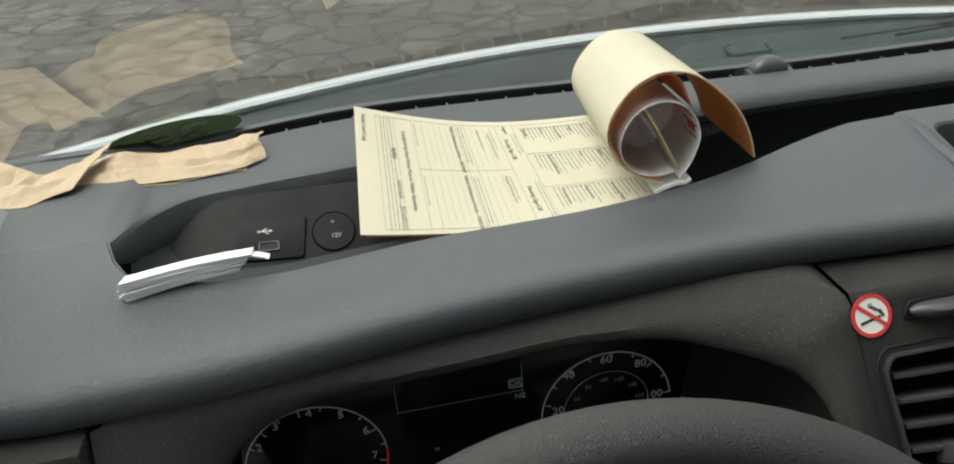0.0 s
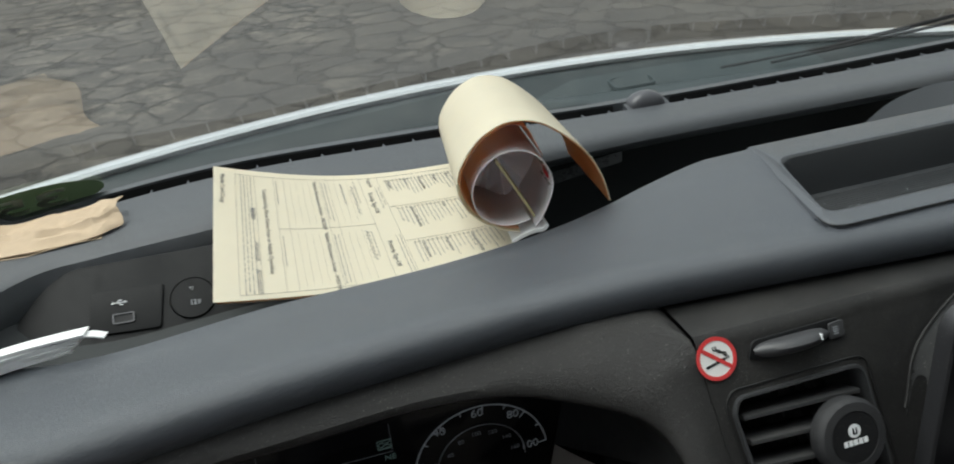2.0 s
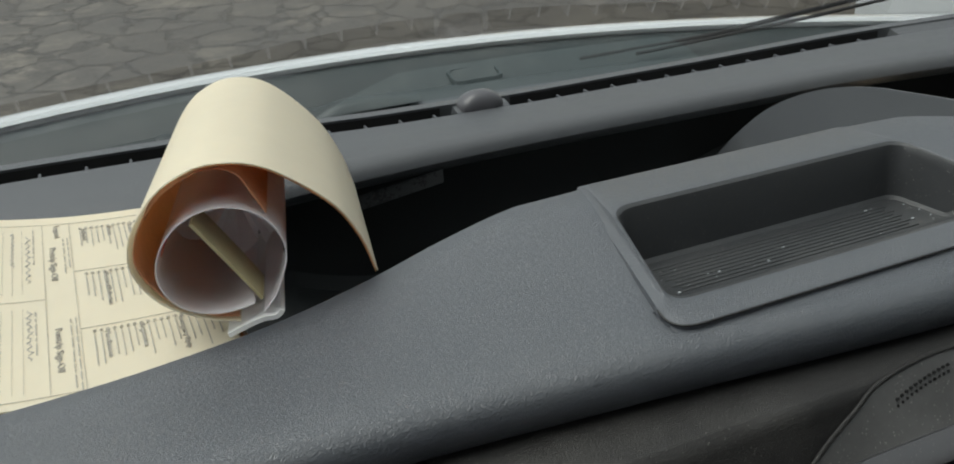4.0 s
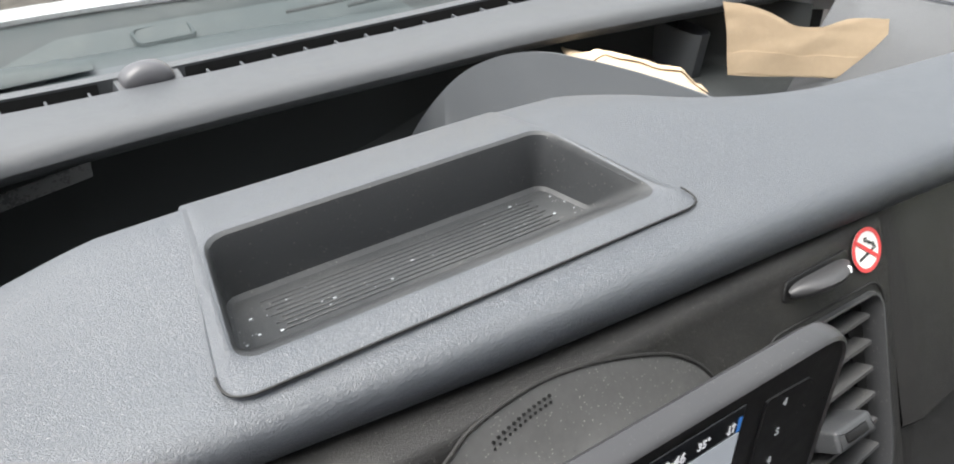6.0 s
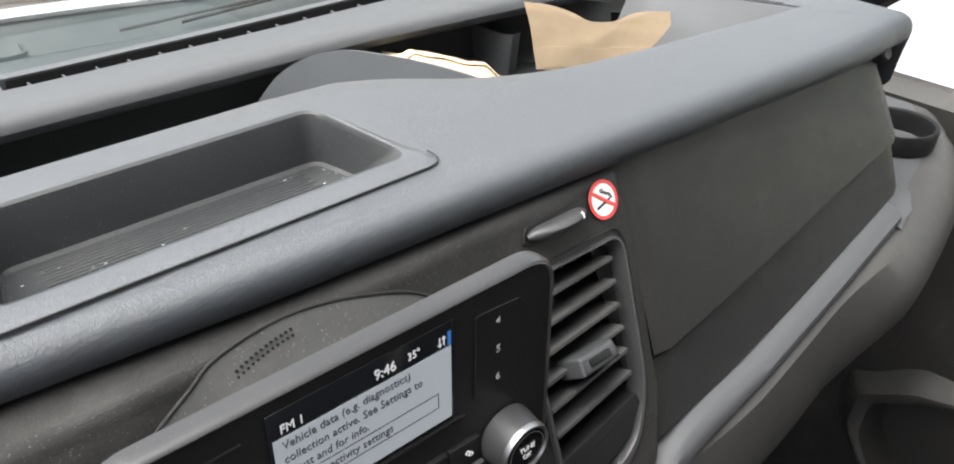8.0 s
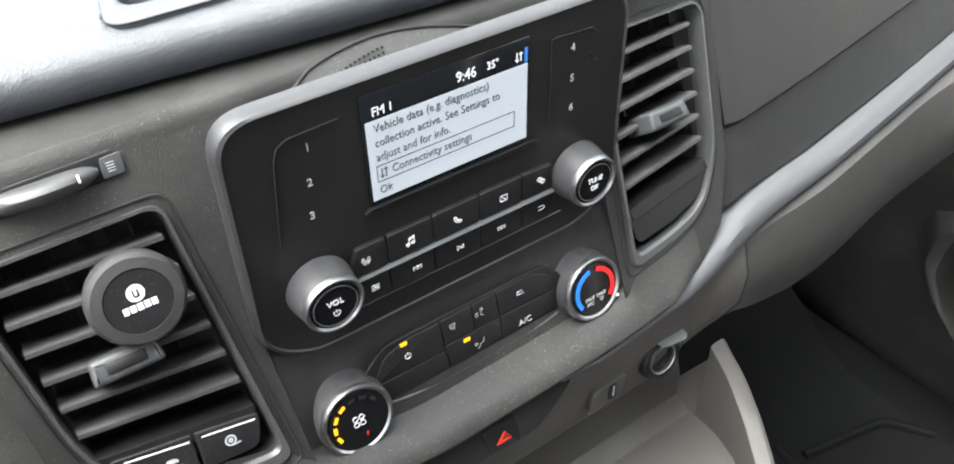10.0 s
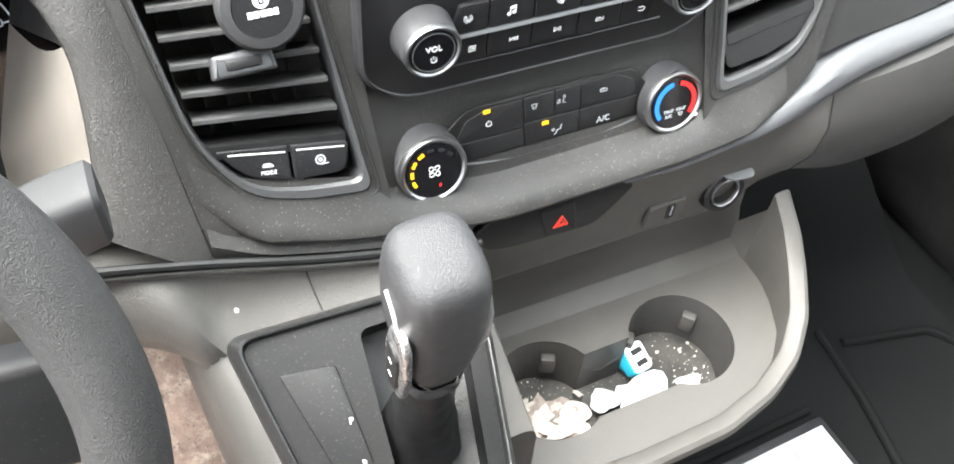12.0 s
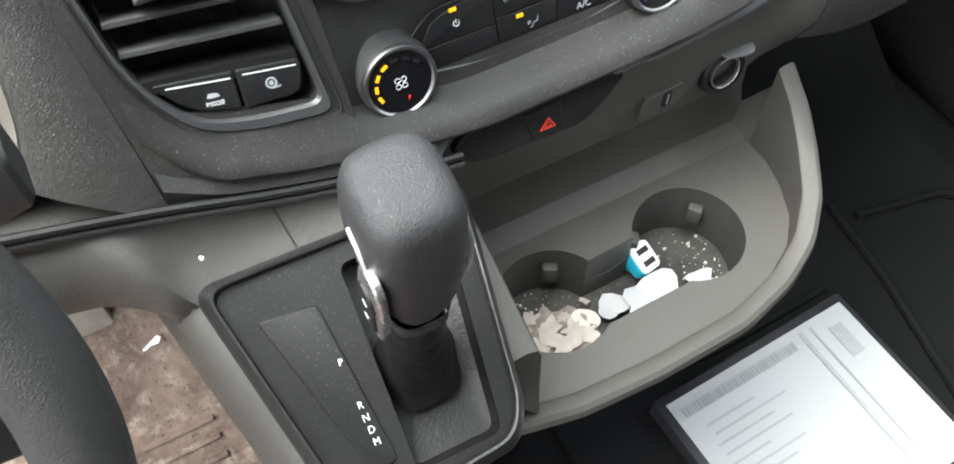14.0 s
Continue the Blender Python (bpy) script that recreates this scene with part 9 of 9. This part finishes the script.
# windscreen pillars
for s, px_ in ((-1, 0.84), (1, 1.0)):
    bm = bmesh.new()
    rows = []
    for u in spaced(0, 1, 12):
        c = on_glass(s * px_, u) + Vector((s * 0.015, -0.02, -0.01))
        rows.append([c + Vector((s * dx, dy, dz)) for dx, dy, dz in ((-0.035, 0.01, -0.015), (-0.045, -0.02, -0.02), (-0.02, -0.06, -0.03), (0.03, -0.07, -0.03), (0.04, 0.0, 0.02), (0.0, 0.03, 0.02))])
    loft(bm, rows, close_v=True)
    tagged(part("trim_1" if s < 0 else "trim_2", bm, TRIM_LIGHT if s < 0 else FASCIA), "pale grey windscreen pillar trim" if s < 0 else "dark grey windscreen pillar trim", "pillar trim", kind="structure")

# pale speaker pod at the driver's end of the dash
pod = thing("speaker_pod", (-0.78, 0.56, 0.90), "pale grey speaker pod with a perforated round grille", "speaker")
bm = bmesh.new()
rows = []
for u in spaced(0, 1, 16):
    y = 0.350 + 0.340 * u
    f0 = 0.020 * max(0.0, min(1.0, (0.60 - y) / 0.12))
    lean = -0.050 * u ** 3
    bx = -0.733 - 0.024 * u
    rows.append([Vector((x, y + lean * f, z)) for x, f, z in ((bx + 0.001, 0.0, 0.880), (bx, 0.0, 0.910 + f0), (bx - 0.004, 0.06, 0.916 + f0), (-0.781, 0.5, 0.948), (-0.800, 0.95, 0.982), (-0.826, 1.8, 1.040), (-0.853, 2.6, 1.10), (-0.893, 3.4, 1.18))])
edge = rows[-1]
rows.append([p + Vector((-0.006, 0.003, 0)) for p in edge])
rows.append([p + Vector((-0.060, 0.004, -0.01)) for p in edge])
loft(bm, rows)
part("shell", bm, TRIM_LIGHT, pod, "smooth pale grey shell")
SPM = Matrix.Translation((-0.8080, 0.565, 1.0045)) @ Matrix.Rotation(radians(66), 4, "Y")
bm = bmesh.new()
lathe(bm, [(0.0775, -0.003), (0.0775, 0.0008), (0.0760, 0.0016), (0.0745, 0.0006), (0.0, 0.0024)], SPM, 56, closed=False)
grl = part("grille", bm, surface("grille_grey", (0.20, 0.21, 0.21), 0.6), pod, "round grey grille")
verts, faces = [], []
for k in range(1, 17):
    for j in range(k * 6):
        a = math.tau * j / (k * 6)
        r = 0.0044 * k
        for q in range(6):
            verts.append(SPM @ Vector((r * math.cos(a) + 0.00125 * math.cos(q * math.tau / 6), r * math.sin(a) + 0.00125 * math.sin(q * math.tau / 6), 0.0026 - 0.0018 * r / 0.0745)))
        faces.append(tuple(range(len(verts) - 6, len(verts))))
bm = bmesh.new()
vs = [bm.verts.new(p) for p in verts]
for fc in faces:
    bm.faces.new([vs[i] for i in fc])
tagged(part("grille_holes", bm, SLOT, grl), kind="stuff")

# the dash's passenger end: side cover with a ring cup holder
bm = bmesh.new()
rows = []
for x in spaced(0.5495, 0.836, 30):
    y0 = end_line(x) + 0.0005
    up = 0.013 * (1 - ramp01(x, 0.55, 0.64))
    rows.append([Vector((x, y, z)) for y, z in ((0.56, 0.759 + up), (y0 + 0.050, 0.7585 + up * 1.6), (y0 + 0.022, 0.7580 + up * 1.2), (y0 + 0.008, 0.7565 + up * 0.6), (y0, 0.7530 + up * 0.7), (y0 + 0.004, 0.7490), (y0 + 0.03, 0.7470))])
loft(bm, rows)
part("end_ledge", bm, STRIP, dash, "satin grey ledge at the passenger end")
bm = bmesh.new()
tube(bm, [Vector((0.5488, y, z)) for y, z in ((0.3610, 0.7782), (0.3520, 0.7735), (0.3440, 0.7680))], 0.0006, 6)
part("ledge_seam", bm, SLOT, dash)
bm = bmesh.new()
box(bm, (0.5770, 0.420, 0.755), (0.622, 0.515, 0.905), 0.010)
box(bm, (0.5990, 0.505, 0.755), (0.6395, 0.66, 0.880), 0.006)
part("end_panel", bm, FASCIA, dash)
ring_cup = thing("ring_cup_holder", (0.722, 0.432, 0.755), "round black cup holder at the end of the dash", "cup holder")
bm = bmesh.new()
lathe(bm, [(0.036, 0.0), (0.040, 0.004), (0.041, 0.022), (0.0395, 0.025), (0.036, 0.024), (0.0345, 0.020), (0.034, -0.02)], Matrix.Translation((0.722, 0.432, 0.756)), 36, closed=False)
part("ring", bm, BLACK, ring_cup)
bm = bmesh.new()
lathe(bm, [(0.034, -0.0), (0.034, 0.001)], Matrix.Translation((0.722, 0.432, 0.757)), 30)
part("bottom", bm, SLOT, ring_cup)
bm = bmesh.new()
tube(bm, [Vector((0.735, 0.50, 0.76)), Vector((0.742, 0.505, 0.83)), Vector((0.745, 0.51, 0.862))], [0.012, 0.013, 0.012], 12)
solo("door_check_post", bm, FASCIA, "grey rounded plastic post beside the passenger door", "post")

# outside: a pale wall and a white van
bm = bmesh.new()
box(bm, (9.0, -14.0, -0.6), (9.4, 30.0, 3.2))
solo("boundary_wall", bm, surface("tan_render", (0.52, 0.42, 0.24), 0.85, vary=0.08, vary_scale=1.2, grain=0.4, grain_scale=60), "long tan rendered wall beyond the parking area", "wall", kind="structure", smooth=False)
van = thing("parked_van", (4.0, -0.2, -0.6), "white parked van with coloured side panels", "van")
bm = bmesh.new()
o = rounded([(0.6, 0.25), (7.2, 0.25), (7.2, 1.5), (6.4, 2.2), (0.6, 2.2)], 0.15, 4)
plate(bm, o, 1.9, Matrix.Translation((3.2, -3.6, -0.55)) @ Matrix(((0, 0, 1, 0), (1, 0, 0, 0), (0, 1, 0, 0), (0, 0, 0, 1))), 0.08)
part("body", bm, BODY, van, "white body")
for y in (-1.9, 2.4):
    bm = bmesh.new()
    lathe(bm, [(0.20, 0), (0.33, 0.01), (0.34, 0.10), (0.33, 0.2)], Matrix.Translation((3.12, y, -0.27)) @ Matrix.Rotation(radians(90), 4, "Y"), 28)
    part("wheel", bm, SLOT, van)
for y0, ma in ((-1.2, surface("panel_lime", (0.42, 0.48, 0.10), 0.5)), (0.4, surface("panel_pink", (0.62, 0.30, 0.20), 0.5))):
    bm = bmesh.new()
    box(bm, (3.186, y0, 0.35), (3.198, y0 + 1.1, 0.75), 0.002)
    part("side_panel", bm, ma, van)
